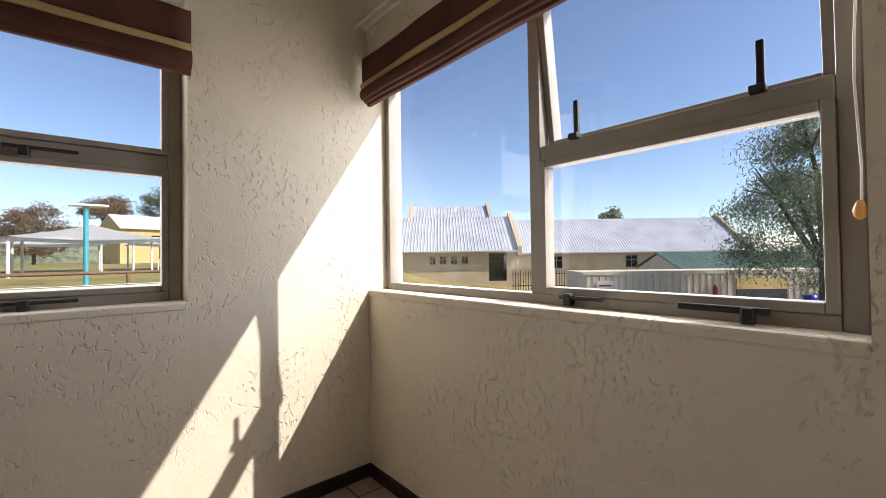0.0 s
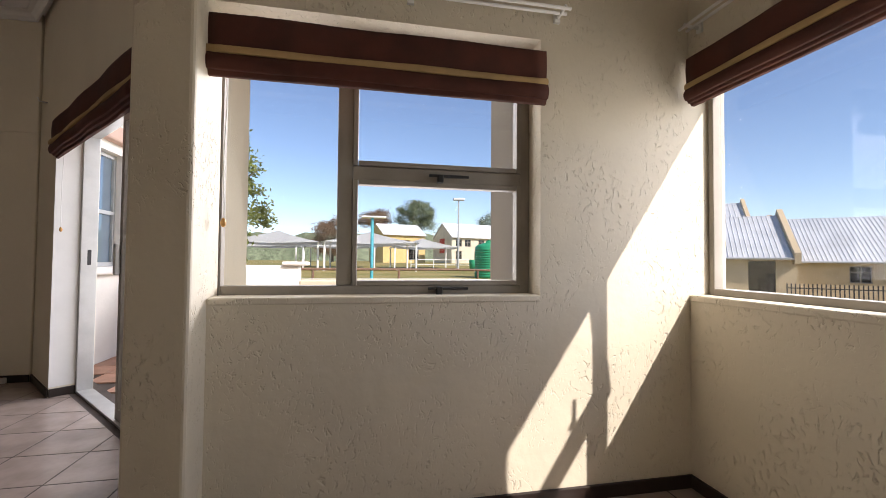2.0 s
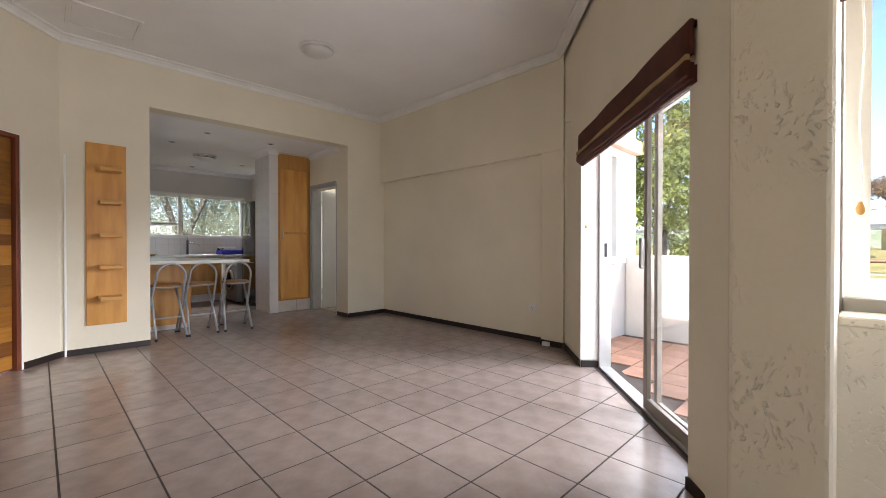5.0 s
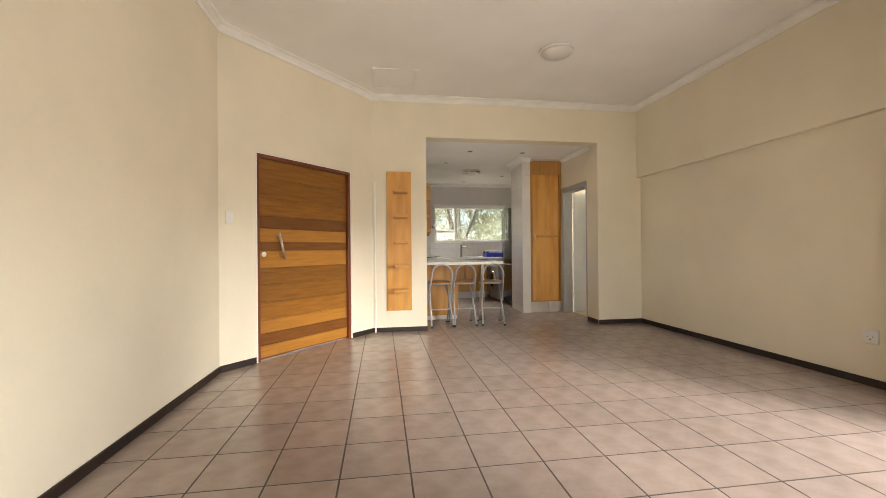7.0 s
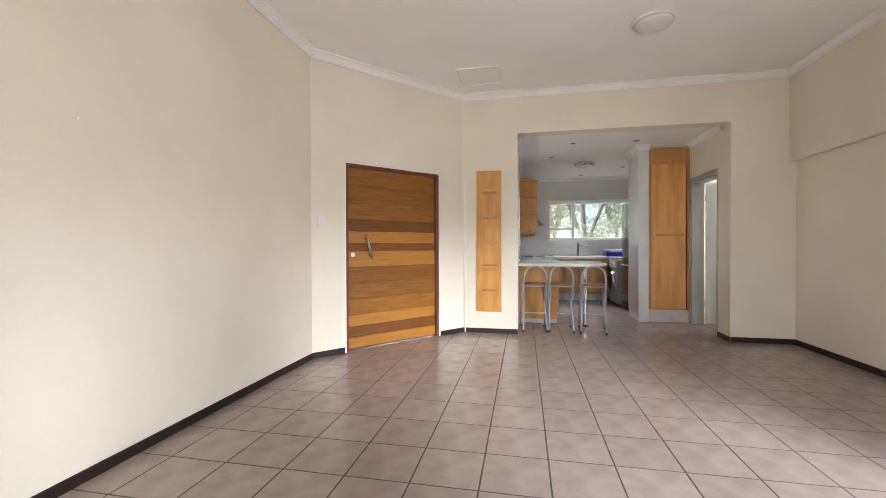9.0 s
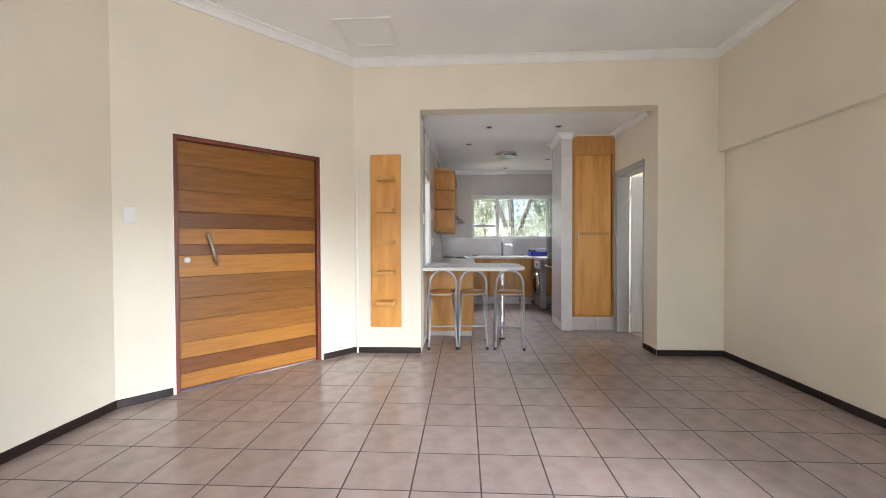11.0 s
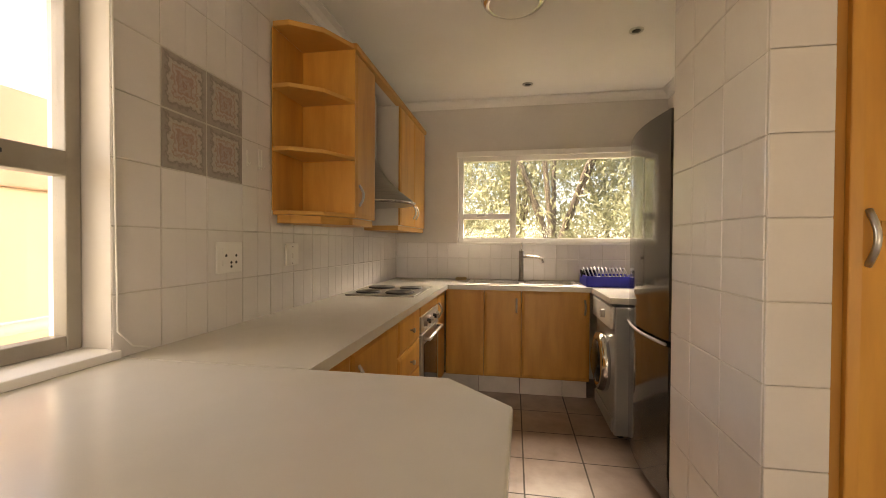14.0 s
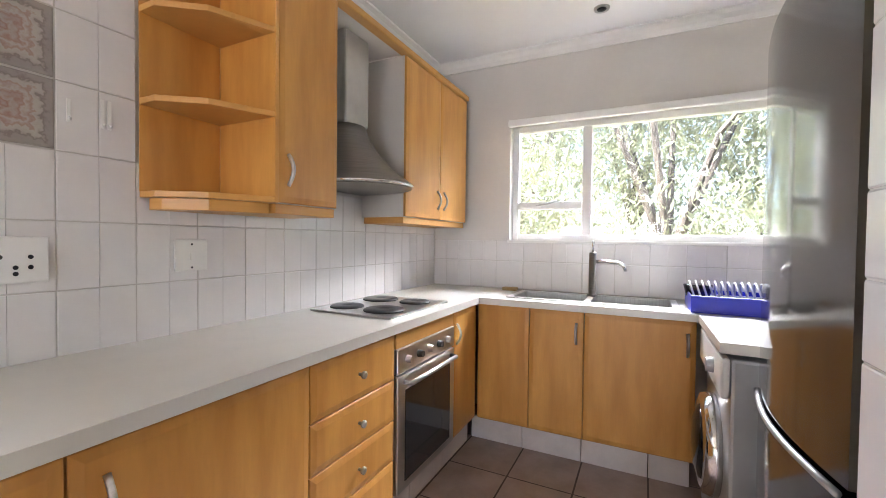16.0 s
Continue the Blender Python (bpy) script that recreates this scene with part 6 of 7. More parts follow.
# fin wall outside the nook window and the wing beyond the patio
box_part("wall_fin", (0.415, 0.62, 2.082, 2.66, -0.3, 3.2), M["fin"], None, 0.01, "plastered outer pier beside the window, its shade toned in as grey-beige", category="wall", kind="structure")
wg = thing("house_wing", "salmon and white plastered wing of the house with a window", "building", base_at(-3.5, 5.2))
bm = bmesh.new()
add_wall(bm, (-2.95, 4.56), (-2.95, 5.95), -0.25, -0.3, 3.2, [(0.22, 0.80, 0.95, 2.15)])
part("wall", bm, M["white_wall"], wg)
bm = bmesh.new()
add_box(bm, -3.3, -2.86, 4.7, 5.95, 2.25, 2.42, 0.02)
part("ledge", bm, M["pink_wall"], wg)
bm = bmesh.new()
add_box(bm, -3.0, -2.85, 4.75, 5.40, 0.87, 0.95, 0.015)
part("sill", bm, M["white_wall"], wg)
wf = bmesh.new()
for d in ((4.78, 4.82, 0.95, 2.15), (5.32, 5.36, 0.95, 2.15), (4.82, 5.32, 0.95, 0.99), (4.82, 5.32, 2.11, 2.15), (4.82, 5.32, 1.5, 1.54)):
    add_box(wf, -3.08, -3.03, d[0], d[1], d[2], d[3])
wo = part("window", wf, M["alu_silver"], wg)
# the pane's blue is a sky reflection put into its colour
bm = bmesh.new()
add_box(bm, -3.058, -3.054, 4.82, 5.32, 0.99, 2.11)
part("pane", bm, M["sky_tint_pane"], wo)
bm = bmesh.new()
add_box(bm, -6.5, -3.205, 4.6, 5.9, -0.3, 3.2)
part("core", bm, M["pink_wall"], wg)


def ribbed_slope(bm, p00, p10, p01, p11, ribs, h=0.035, thick=0.08):
    """A sheet roof slope from eave (p00, p10) to ridge (p01, p11) with raised ribs."""
    p00, p10, p01, p11 = (Vector(p) for p in (p00, p10, p01, p11))
    n = (p10 - p00).cross(p01 - p00).normalized()
    if n.z < 0:
        n = -n
    vs = [bm.verts.new(p - n * thick * k) for k in (0, 1) for p in (p00, p10, p11, p01)]
    for q in ((0, 1, 2, 3), (7, 6, 5, 4), (0, 4, 5, 1), (1, 5, 6, 2), (2, 6, 7, 3), (3, 7, 4, 0)):
        bm.faces.new([vs[k] for k in q])
    for i in range(ribs):
        u = (i + 0.5) / ribs
        a, b = p00.lerp(p10, u), p01.lerp(p11, u)
        s = (p10 - p00).normalized() * ((p10 - p00).length / ribs * 0.18)
        r = [bm.verts.new(v) for v in (a - s, a + n * h, a + s, b - s, b + n * h, b + s)]
        bm.faces.new((r[0], r[1], r[4], r[3]))
        bm.faces.new((r[1], r[2], r[5], r[4]))


def house(label, m, length, width, eave, rise, wall_mat, roof_mat, wins=(), doors=(), ribs=40, parapet=False, base=0.0, overhang=0.35, gable_win=()):
    """Local x along the ridge, front wall at y = 0 towards -y. wins: (x, z, w, h) on the front; gable_win: (y, z, w, h) on the end at x = 0."""
    h = thing("house", label, "house", m)

    def put(name, bm, mat, parent=h, label=""):
        bmesh.ops.recalc_face_normals(bm, faces=bm.faces[:])
        o = part(name, bm, mat, parent, label)
        o.matrix_parent_inverse = Matrix.Identity(4)
        return o

    bm = bmesh.new()
    add_wall(bm, (0, 0), (length, 0), -0.2, -1.5, eave, [(x - w / 2, x + w / 2, z, z + hh) for x, z, w, hh in list(wins) + list(doors)])
    add_box(bm, 0, length, width - 0.2, width, -1.5, eave)
    put("wall", bm, wall_mat)
    for x in (0, length - 0.2):
        bm = bmesh.new()
        v = [bm.verts.new((x + d, y, z)) for d in (0, 0.2) for y, z in ((0.2, -1.5), (width - 0.2, -1.5), (width - 0.2, eave), (width / 2, eave + rise * 0.97), (0.2, eave))]
        bm.faces.new(v[:5])
        bm.faces.new(v[5:])
        for k in range(5):
            bm.faces.new((v[k], v[(k + 1) % 5], v[5 + (k + 1) % 5], v[5 + k]))
        g = put("gable", bm, wall_mat)
        if x == 0:
            for y, z, w, hh in gable_win:
                bm = bmesh.new()
                add_box(bm, -0.05, 0.0, y - w / 2, y + w / 2, z, z + hh)
                put("gable_door", bm, M["red"], g, "red timber hatch in the gable")
    e = overhang
    k = rise / (width / 2)
    bm = bmesh.new()
    ribbed_slope(bm, (-0.1, -e, eave - e * k + 0.1), (length + 0.1, -e, eave - e * k + 0.1), (-0.1, width / 2, eave + rise + 0.1), (length + 0.1, width / 2, eave + rise + 0.1), ribs)
    ribbed_slope(bm, (-0.1, width + e, eave - e * k + 0.1), (length + 0.1, width + e, eave - e * k + 0.1), (-0.1, width / 2, eave + rise + 0.1), (length + 0.1, width / 2, eave + rise + 0.1), ribs)
    put("roof", bm, roof_mat)
    bm = bmesh.new()
    add_box(bm, -0.1, length + 0.1, -e - 0.12, -e, eave - e * k - 0.02, eave - e * k + 0.1, 0.02)
    put("gutter", bm, M["grey_frame"])
    if parapet:
        for x in (-0.1, length - 0.2):
            bm = bmesh.new()
            v = [bm.verts.new((x + d, y, z)) for d in (0, 0.3) for y, z in ((-0.5, eave - 0.5), (-0.5, eave + 0.15), (width / 2, eave + rise + 0.5), (width + 0.5, eave + 0.15), (width + 0.5, eave - 0.5))]
            bm.faces.new(v[:5])
            bm.faces.new(v[5:])
            for k2 in range(5):
                bm.faces.new((v[k2], v[(k2 + 1) % 5], v[5 + (k2 + 1) % 5], v[5 + k2]))
            put("parapet", bm, wall_mat)
    for x, z, w, hh in wins:
        bm = bmesh.new()
        for d in ((x - w / 2, x - w / 2 + 0.06, z, z + hh), (x + w / 2 - 0.06, x + w / 2, z, z + hh), (x - w / 2, x + w / 2, z, z + 0.06), (x - w / 2, x + w / 2, z + hh - 0.06, z + hh), (x - 0.03, x + 0.03, z, z + hh), (x - w / 2, x + w / 2, z + hh * 0.6, z + hh * 0.6 + 0.05)):
            add_box(bm, d[0], d[1], 0.06, 0.12, d[2], d[3])
        wo = put("window", bm, M["alu"])
        bm = bmesh.new()
        add_box(bm, x - w / 2, x + w / 2, 0.125, 0.135, z, z + hh)
        put("pane", bm, M["dark_glass"], wo)
    for x, z, w, hh in doors:
        bm = bmesh.new()
        add_box(bm, x - w / 2, x + w / 2, 0.12, 0.16, z, z + hh)
        put("door", bm, M["dark_glass"])
    return h


def facing(p0, p1, z):
    """A pose whose x runs from p0 to p1."""
    d = Vector(p1) - Vector(p0)
    return Matrix.Translation((*p0, z)) @ Matrix.Rotation(math.atan2(d.y, d.x), 4, "Z")


ha = facing((15.5, 26.5), (24.0, 19.2), -0.95)
la = (Vector((24.0, 19.2)) - Vector((15.5, 26.5))).length
house("single-storey beige house with a grey sheet roof and parapet gable", ha, la, 8.0, 2.45, 2.6, M["house_wall"], M["roof"],
      [(la - 6.4, 1.35, 0.5, 0.6), (la - 5.6, 1.35, 0.5, 0.6), (la - 4.8, 1.35, 0.5, 0.6), (la - 4.0, 1.35, 0.5, 0.6)], [(la - 1.6, 0.1, 1.3, 2.05)], 46, True)
house("further grey-roofed house behind the first", facing((27.0, 37.0), (34.0, 31.0), -0.5), 9.2, 8.0, 5.2, 2.2, M["house_wall"], M["roof"], [], [], 24, True)
hb_ = facing((28.2, 23.5), (44.0, 9.8), -1.1)
lb = (Vector((44.0, 9.8)) - Vector((28.2, 23.5))).length
house("long beige single-storey building with a pale sheet roof", hb_, lb, 8.5, 2.45, 3.0, M["house_wall"], M["roof"],
      [(4.0, 0.9, 1.1, 1.1), (10.6, 0.9, 1.1, 1.1), (13.4, 0.9, 1.2, 1.1)], [], 90, True)
house("two-storey cream house with a white roof and red gable hatch", facing((15.6, 72.2), (26.0, 75.4), 0.5), 10.9, 7.2, 4.9, 2.6, M["house_pale"], M["roof_white"],
      [(1.5, 0.8, 1.3, 1.5), (5.5, 0.8, 1.3, 1.5), (9.3, 0.8, 1.3, 1.5), (1.5, 3.1, 1.3, 1.3), (3.4, 3.1, 1.3, 1.3), (6.4, 3.1, 1.3, 1.3), (8.4, 3.1, 1.3, 1.3)], [], 30, gable_win=[(3.6, 1.9, 1.9, 2.7)])
house("second white-roofed cream house further along", facing((28.5, 80.0), (38.0, 83.0), 0.5), 10.0, 7.0, 4.9, 2.4, M["house_pale"], M["roof_white"],
      [(2.0, 3.0, 1.3, 1.3), (4.5, 3.0, 1.3, 1.3), (7.5, 3.0, 1.3, 1.3), (4.5, 0.8, 1.3, 1.4)], [], 28)
house("ochre two-storey house with a white roof", facing((3.8, 80.0), (12.5, 82.8), 0.5), 9.1, 8.0, 5.6, 2.2, M["ochre"], M["roof_white"],
      [(2.0, 3.2, 1.4, 1.3), (5.0, 3.2, 1.4, 1.3), (6.5, 0.6, 2.2, 2.2)], [], 28)

# ribbed container, shed and fence in the yard
ct = thing("shipping_container", "cream ribbed steel container in the yard", "container", facing((16.6, 9.8), (25.2, 2.3), -1.65))


def loc_part(name, bm, mat, parent, label=""):
    o = part(name, bm, mat, parent, label)
    o.matrix_parent_inverse = Matrix.Identity(4)
    return o


bm = bmesh.new()
L = 11.4
add_box(bm, 0, L, 0.04, 2.4, 0.05, 1.88)
for k in range(38):
    add_box(bm, 0.15 + k * 0.295, 0.15 + k * 0.295 + 0.16, 0.0, 0.06, 0.16, 1.76)
loc_part("body", bm, M["house_pale"], ct)
bm = bmesh.new()
add_box(bm, 0, L, -0.03, 0.05, 1.76, 1.90)
add_box(bm, 0, L, -0.03, 0.05, 0.02, 0.16)
loc_part("rail", bm, M["house_pale"], ct)
# no hole here: a dark panel gives the shade of the opening
bm = bmesh.new()
add_box(bm, 6.7, 8.9, -0.04, 0.0, 0.12, 1.05)
loc_part("opening", bm, M["dark_in"], ct, "dark panel painted as the shaded opening in the container side")
bm = bmesh.new()
add_box(bm, 6.7, 8.9, -0.05, 0.0, 1.05, 1.55)
loc_part("shutter", bm, M["ochre"], ct, "yellowish raised shutter")
sg = thing("container_sign", "small white notice on the container", "sign", facing((16.6, 9.8), (25.2, 2.3), -1.65))
bm = bmesh.new()
add_box(bm, 0.6, 1.3, -0.05, -0.03, 0.5, 1.5)
loc_part("board", bm, M["white_plastic"], sg)
for k in range(4):
    bm = bmesh.new()
    add_box(bm, 0.68, 1.22, -0.056, -0.05, 0.65 + k * 0.2, 0.73 + k * 0.2)
    loc_part("text_bar", bm, M["red" if k % 2 else "teal"], sg)
fe = thing("fire_extinguisher", "red extinguisher hung on the container", "extinguisher", facing((16.6, 9.8), (25.2, 2.3), -1.65))
bm = bmesh.new()
add_lathe(bm, [(0.09, 0.75), (0.09, 1.15), (0.03, 1.25), (0.03, 1.3)], (5.7, -0.13, 0), 12)
loc_part("cylinder", bm, M["red"], fe)
ch = thing("garden_chair", "small red chair standing by the container", "chair", facing((16.6, 9.8), (25.2, 2.3), -1.62))
bm = bmesh.new()
add_box(bm, 3.0, 3.45, -0.6, -0.15, 0.42, 0.46)
loc_part("seat", bm, M["red"], ch)
bm = bmesh.new()
add_box(bm, 3.0, 3.45, -0.19, -0.15, 0.5, 0.95)
loc_part("backrest", bm, M["red"], ch)
for x in (3.02, 3.40):
    for y in (-0.58, -0.18):
        bm = bmesh.new()
        add_box(bm, x, x + 0.03, y, y + 0.03, 0.0, 0.42)
        loc_part("leg", bm, M["red"], ch)
dm = [("blue", 0.0), ("silver_paint", 0.5), ("iron", 0.95)]
for mt, dx in dm:
    d = thing("drum", "storage drum standing beside the container", "drum", facing((16.6, 9.8), (25.2, 2.3), -1.62), group="drums in the yard")
    bm = bmesh.new()
    add_lathe(bm, [(0.24, 0.0), (0.25, 0.25), (0.24, 0.3), (0.25, 0.55), (0.24, 0.8)], (9.4 + dx, -0.6 - dx * 0.3, 0), 16)
    loc_part("barrel", bm, M[mt], d)
rl = thing("cable_reel", "large wooden cable reel standing in the yard", "reel", facing((16.6, 9.8), (25.2, 2.3), -1.62))
for y in (-0.9, -0.45):
    bm = bmesh.new()
    for k in range(20):
        a, b = 2 * math.pi * k / 20, 2 * math.pi * (k + 1) / 20
        add_tube(bm, [(10.95 + 0.5 * math.cos(a), y, 0.52 + 0.5 * math.sin(a)), (10.95 + 0.5 * math.cos(b), y, 0.52 + 0.5 * math.sin(b))], 0.035, 6)
    for k in range(4):
        a = math.pi * k / 4
        add_tube(bm, [(10.95 + 0.5 * math.cos(a), y, 0.52 + 0.5 * math.sin(a)), (10.95 - 0.5 * math.cos(a), y, 0.52 - 0.5 * math.sin(a))], 0.03, 6)
    loc_part("flange", bm, M["rail"], rl)
bm = bmesh.new()
add_cyl(bm, (10.95, -0.9, 0.52), (10.95, -0.45, 0.52), 0.22, seg=16)
loc_part("drum_core", bm, M["iron"], rl)
house("low shed with a green sheet roof behind the container", facing((25.6, 9.0), (31.8, 3.6), -1.5), 8.2, 5.0, 1.62, 0.85, M["house_pale"], M["roof_green"], [], [], 30)
fn = thing("palisade_fence", "dark steel palisade fence along the yard", "fence", facing((20.5, 17.0), (24.9, 13.1), -1.2))
for k in range(36):
    bm = bmesh.new()
    add_box(bm, k * 0.163, k * 0.163 + 0.05, 0, 0.02, 0.0, 1.25)
    loc_part("pale", bm, M["iron"], fn)
for z in (0.25, 1.0):
    bm = bmesh.new()
    add_box(bm, 0, 5.9, 0.021, 0.06, z, z + 0.05)
    loc_part("rail", bm, M["iron"], fn)

# shade-sail carports
def carport(x, y, w, d):
    z = ground_z(x, y)
    c = thing("carport", "pale shade-sail carport on white steel posts", "carport", base_at(x, y, z), group="carports on the lawn")
    for px, py in ((-w / 2, -d / 2), (w / 2, -d / 2), (-w / 2, d / 2), (w / 2, d / 2)):
        bm = bmesh.new()
        add_cyl(bm, (x + px, y + py, z - 0.3), (x + px, y + py, z + 1.95), 0.07, seg=10)
        part("post", bm, M["cornice"], c)
    bm = bmesh.new()
    n = 12
    rows = []
    for i in range(n + 1):
        r = []
        for j in range(n + 1):
            u, v = 2 * i / n - 1, 2 * j / n - 1
            hgt = 0.95 * (1 - max(abs(u), abs(v))) + 0.10 * (u * u + v * v) * 0.5 - 0.12 * (1 - abs(u)) * abs(v) - 0.12 * (1 - abs(v)) * abs(u)
            r.append(bm.verts.new((x + u * (w / 2 + 0.25), y + v * (d / 2 + 0.25), z + 1.85 + hgt)))
        rows.append(r)
    for i in range(n):
        for j in range(n):
            bm.faces.new((rows[i][j], rows[i + 1][j], rows[i + 1][j + 1], rows[i][j + 1])).smooth = True
    bmesh.ops.solidify(bm, geom=bm.faces[:], thickness=0.02)
    part("canopy", bm, M["sail"], c)


for x, y, w, d in ((0.3, 30.5, 6.0, 5.4), (-6.2, 31.5, 6.0, 5.4), (-12.7, 32.5, 6.0, 5.4), (5.3, 38.5, 5.6, 5.2), (-2.2, 39.5, 6.0, 5.4), (-9.0, 41.0, 6.0, 5.4), (-19.2, 34.5, 6.0, 5.4)):
    carport(x, y, w, d)

# tank, rail, post, lamp pole
gz = ground_z(5.35, 17.8)
tk = thing("water_tank", "large green ribbed plastic water tank", "tank", base_at(5.35, 17.8, gz))
prof = [(0.73, -0.1)]
for k in range(12):
    z = 0.08 + k * 0.105
    prof += [(0.73, z), (0.748, z + 0.02), (0.748, z + 0.05), (0.73, z + 0.07)]
prof += [(0.73, 1.36), (0.70, 1.43), (0.60, 1.50), (0.26, 1.60), (0.25, 1.66), (0.02, 1.67)]
bm = bmesh.new()
add_lathe(bm, prof, (5.35, 17.8, gz - 0.02), 40)
part("tank_body", bm, M["tank_green"], tk)
bm = bmesh.new()
add_lathe(bm, [(0.20, 1.645), (0.205, 1.70), (0.16, 1.72), (0.02, 1.725)], (5.35, 17.8, gz - 0.02), 24)
part("lid", bm, M["tank_green"], tk)
gb = thing("green_bin", "small green bin on the lawn", "bin", base_at(8.8, 33.0, ground_z(8.8, 33)))
bm = bmesh.new()
add_lathe(bm, [(0.35, -0.1), (0.4, 0.8), (0.36, 0.85)], (8.8, 33.0, ground_z(8.8, 33)), 16)
part("bin_body", bm, M["tank_green"], gb)
rf = thing("rail_fence", "low brown steel pipe rail on short posts", "fence", base_at(-4, 15.2, 0.2))
bm = bmesh.new()
add_tube(bm, [(x, 15.2 + 0.12 * math.sin(x * 0.3), ground_z(x, 15.2) + 0.42) for x in range(-24, 12)], 0.045, 8)
part("rail", bm, M["rail"], rf)
for x in range(-23, 12, 3):
    bm = bmesh.new()
    y = 15.2 + 0.12 * math.sin(x * 0.3)
    add_cyl(bm, (x, y, ground_z(x, y) - 0.2), (x, y, ground_z(x, y) + 0.42), 0.045, seg=8)
    part("post", bm, M["rail"], rf)
gz = ground_z(0.07, 17.2)
gp = thing("sports_post", "turquoise steel post with a small white board", "post", base_at(0.07, 17.2, gz))
bm = bmesh.new()
add_cyl(bm, (0.07, 17.2, gz - 0.3), (0.07, 17.2, gz + 2.5), 0.065, seg=12)
part("pole", bm, M["teal"], gp)
bm = bmesh.new()
add_box(bm, -0.35, 0.62, 17.0, 17.55, gz + 2.48, gz + 2.54, 0.01)
part("board", bm, M["cornice"], gp)
lp = thing("street_lamp", "thin grey lamp pole on the lawn", "lamp post", base_at(7.2, 31.9, 0.2))
bm = bmesh.new()
add_cyl(bm, (7.2, 31.9, 0), (7.2, 31.9, 5.9), 0.09, 0.06, seg=10)
part("pole", bm, M["alu_silver"], lp)
bm = bmesh.new()
add_box(bm, 6.75, 7.65, 31.7, 32.1, 5.82, 6.0, 0.03)
part("lamp_head", bm, M["alu_silver"], lp)
wfn = thing("pool_fence", "low white rail fence on the lawn", "fence", base_at(9, 36, 0.4))
for z in (0.35, 0.8):
    bm = bmesh.new()
    add_tube(bm, [(x, 37.0 - x * 0.12, ground_z(x, 36) + z) for x in range(4, 22)], 0.03, 6)
    part("rail", bm, M["cornice"], wfn)
for x in range(4, 22, 2):
    bm = bmesh.new()
    add_cyl(bm, (x, 37.0 - x * 0.12, ground_z(x, 36) - 0.1), (x, 37.0 - x * 0.12, ground_z(x, 36) + 0.85), 0.035, seg=6)
    part("post", bm, M["cornice"], wfn)


# trees
def tree(label, x, y, height, radius, leaf_mat, seed, leaves=4000, size=0.16, base=None, lean=0.0, low=0.3, clusters=46, trunk=0.16, squash=1.0, droop=0.0, slim=0.22):
    rng = random.Random(seed)
    z0 = ground_z(x, y) if base is None else base
    t = thing("tree", label, "tree", base_at(x, y, z0))
    bm = bmesh.new()
    fork = Vector((x + lean * 0.4, y, z0 + height * max(low, 0.22)))
    add_cyl(bm, (x, y, z0 - 0.3), fork, trunk, trunk * 0.7, seg=9)
    tops = []
    for k in range(7):
        a = 2 * math.pi * k / 7 + rng.uniform(-0.3, 0.3)
        f = rng.uniform(0.35, 0.85)
        tip = Vector((x + lean + radius * f * math.cos(a), y + radius * f * math.sin(a), z0 + height * rng.uniform(0.55, 0.95)))
        mid = fork.lerp(tip, 0.5) + Vector((rng.uniform(-0.2, 0.2), rng.uniform(-0.2, 0.2), 0.15 * height * 0.3))
        add_cyl(bm, fork, mid, trunk * 0.5, trunk * 0.32, seg=7)
        add_cyl(bm, mid, tip, trunk * 0.32, trunk * 0.08, seg=6)
        tops.append((mid, tip))
        for q in range(2):
            e = mid.lerp(tip, 0.4) + Vector((rng.uniform(-1, 1), rng.uniform(-1, 1), rng.uniform(-0.2, 0.8))) * radius * 0.4
            add_cyl(bm, mid.lerp(tip, 0.3), e, trunk * 0.2, trunk * 0.06, seg=5)
    part("trunk", bm, M["bark"], t)
    verts, faces = [], []
    cl = []
    zc, zr = z0 + height * (low + (1 - low) / 2), height * (1 - low) / 2
    while len(cl) < clusters:
        p = Vector((rng.uniform(-1, 1), rng.uniform(-1, 1), rng.uniform(-1, 1)))
        if 0.25 < p.length < 1:
            w = 1.0 - 0.25 * p.z
            cl.append((Vector((x + lean + p.x * radius * w, y + p.y * radius * w, zc + p.z * zr)), radius * rng.uniform(0.14, 0.30)))
    for k in range(leaves):
        c, r = cl[k % len(cl)]
        p = c + Vector((rng.gauss(0, 1), rng.gauss(0, 1), rng.gauss(0, 0.75) * squash)) * r * 0.62
        d = Vector((rng.uniform(-1, 1), rng.uniform(-1, 1), rng.uniform(-1, 0.6) - droop)).normalized()
        s = d.orthogonal().normalized()
        s.rotate(Matrix.Rotation(rng.uniform(0, 6.28), 3, d))
        q = size * rng.uniform(0.6, 1.3)
        i = len(verts)
        verts += [p - d * q * 0.5, p + s * q * slim, p + d * q * 0.5, p - s * q * slim]
        faces.append((i, i + 1, i + 2, i + 3))
    me = bpy.data.meshes.new("crown")
    me.from_pydata(verts, [], faces)
    me.materials.append(leaf_mat)
    o = new("crown", me)
    o.parent = t
    o.matrix_parent_inverse = t.matrix_basis.inverted()
    return t


tree("large grey-green gum tree beside the container", 19.9, 2.3, 8.6, 3.0, M["leaf"], 3, 42000, 0.15, low=0.16, droop=0.5, slim=0.13, clusters=70, trunk=0.25)
tree("bright green shrub in front of the gum tree", 18.4, 0.55, 3.6, 1.0, M["leaf_bright"], 4, 2500, 0.18, low=0.1, clusters=24, trunk=0.08)
tree("sunlit green and ochre tree beyond the parapet", -6.0, 17.0, 5.4, 1.9, M["leaf_bright"], 5, 8000, 0.20, low=0.02, clusters=55, trunk=0.14)
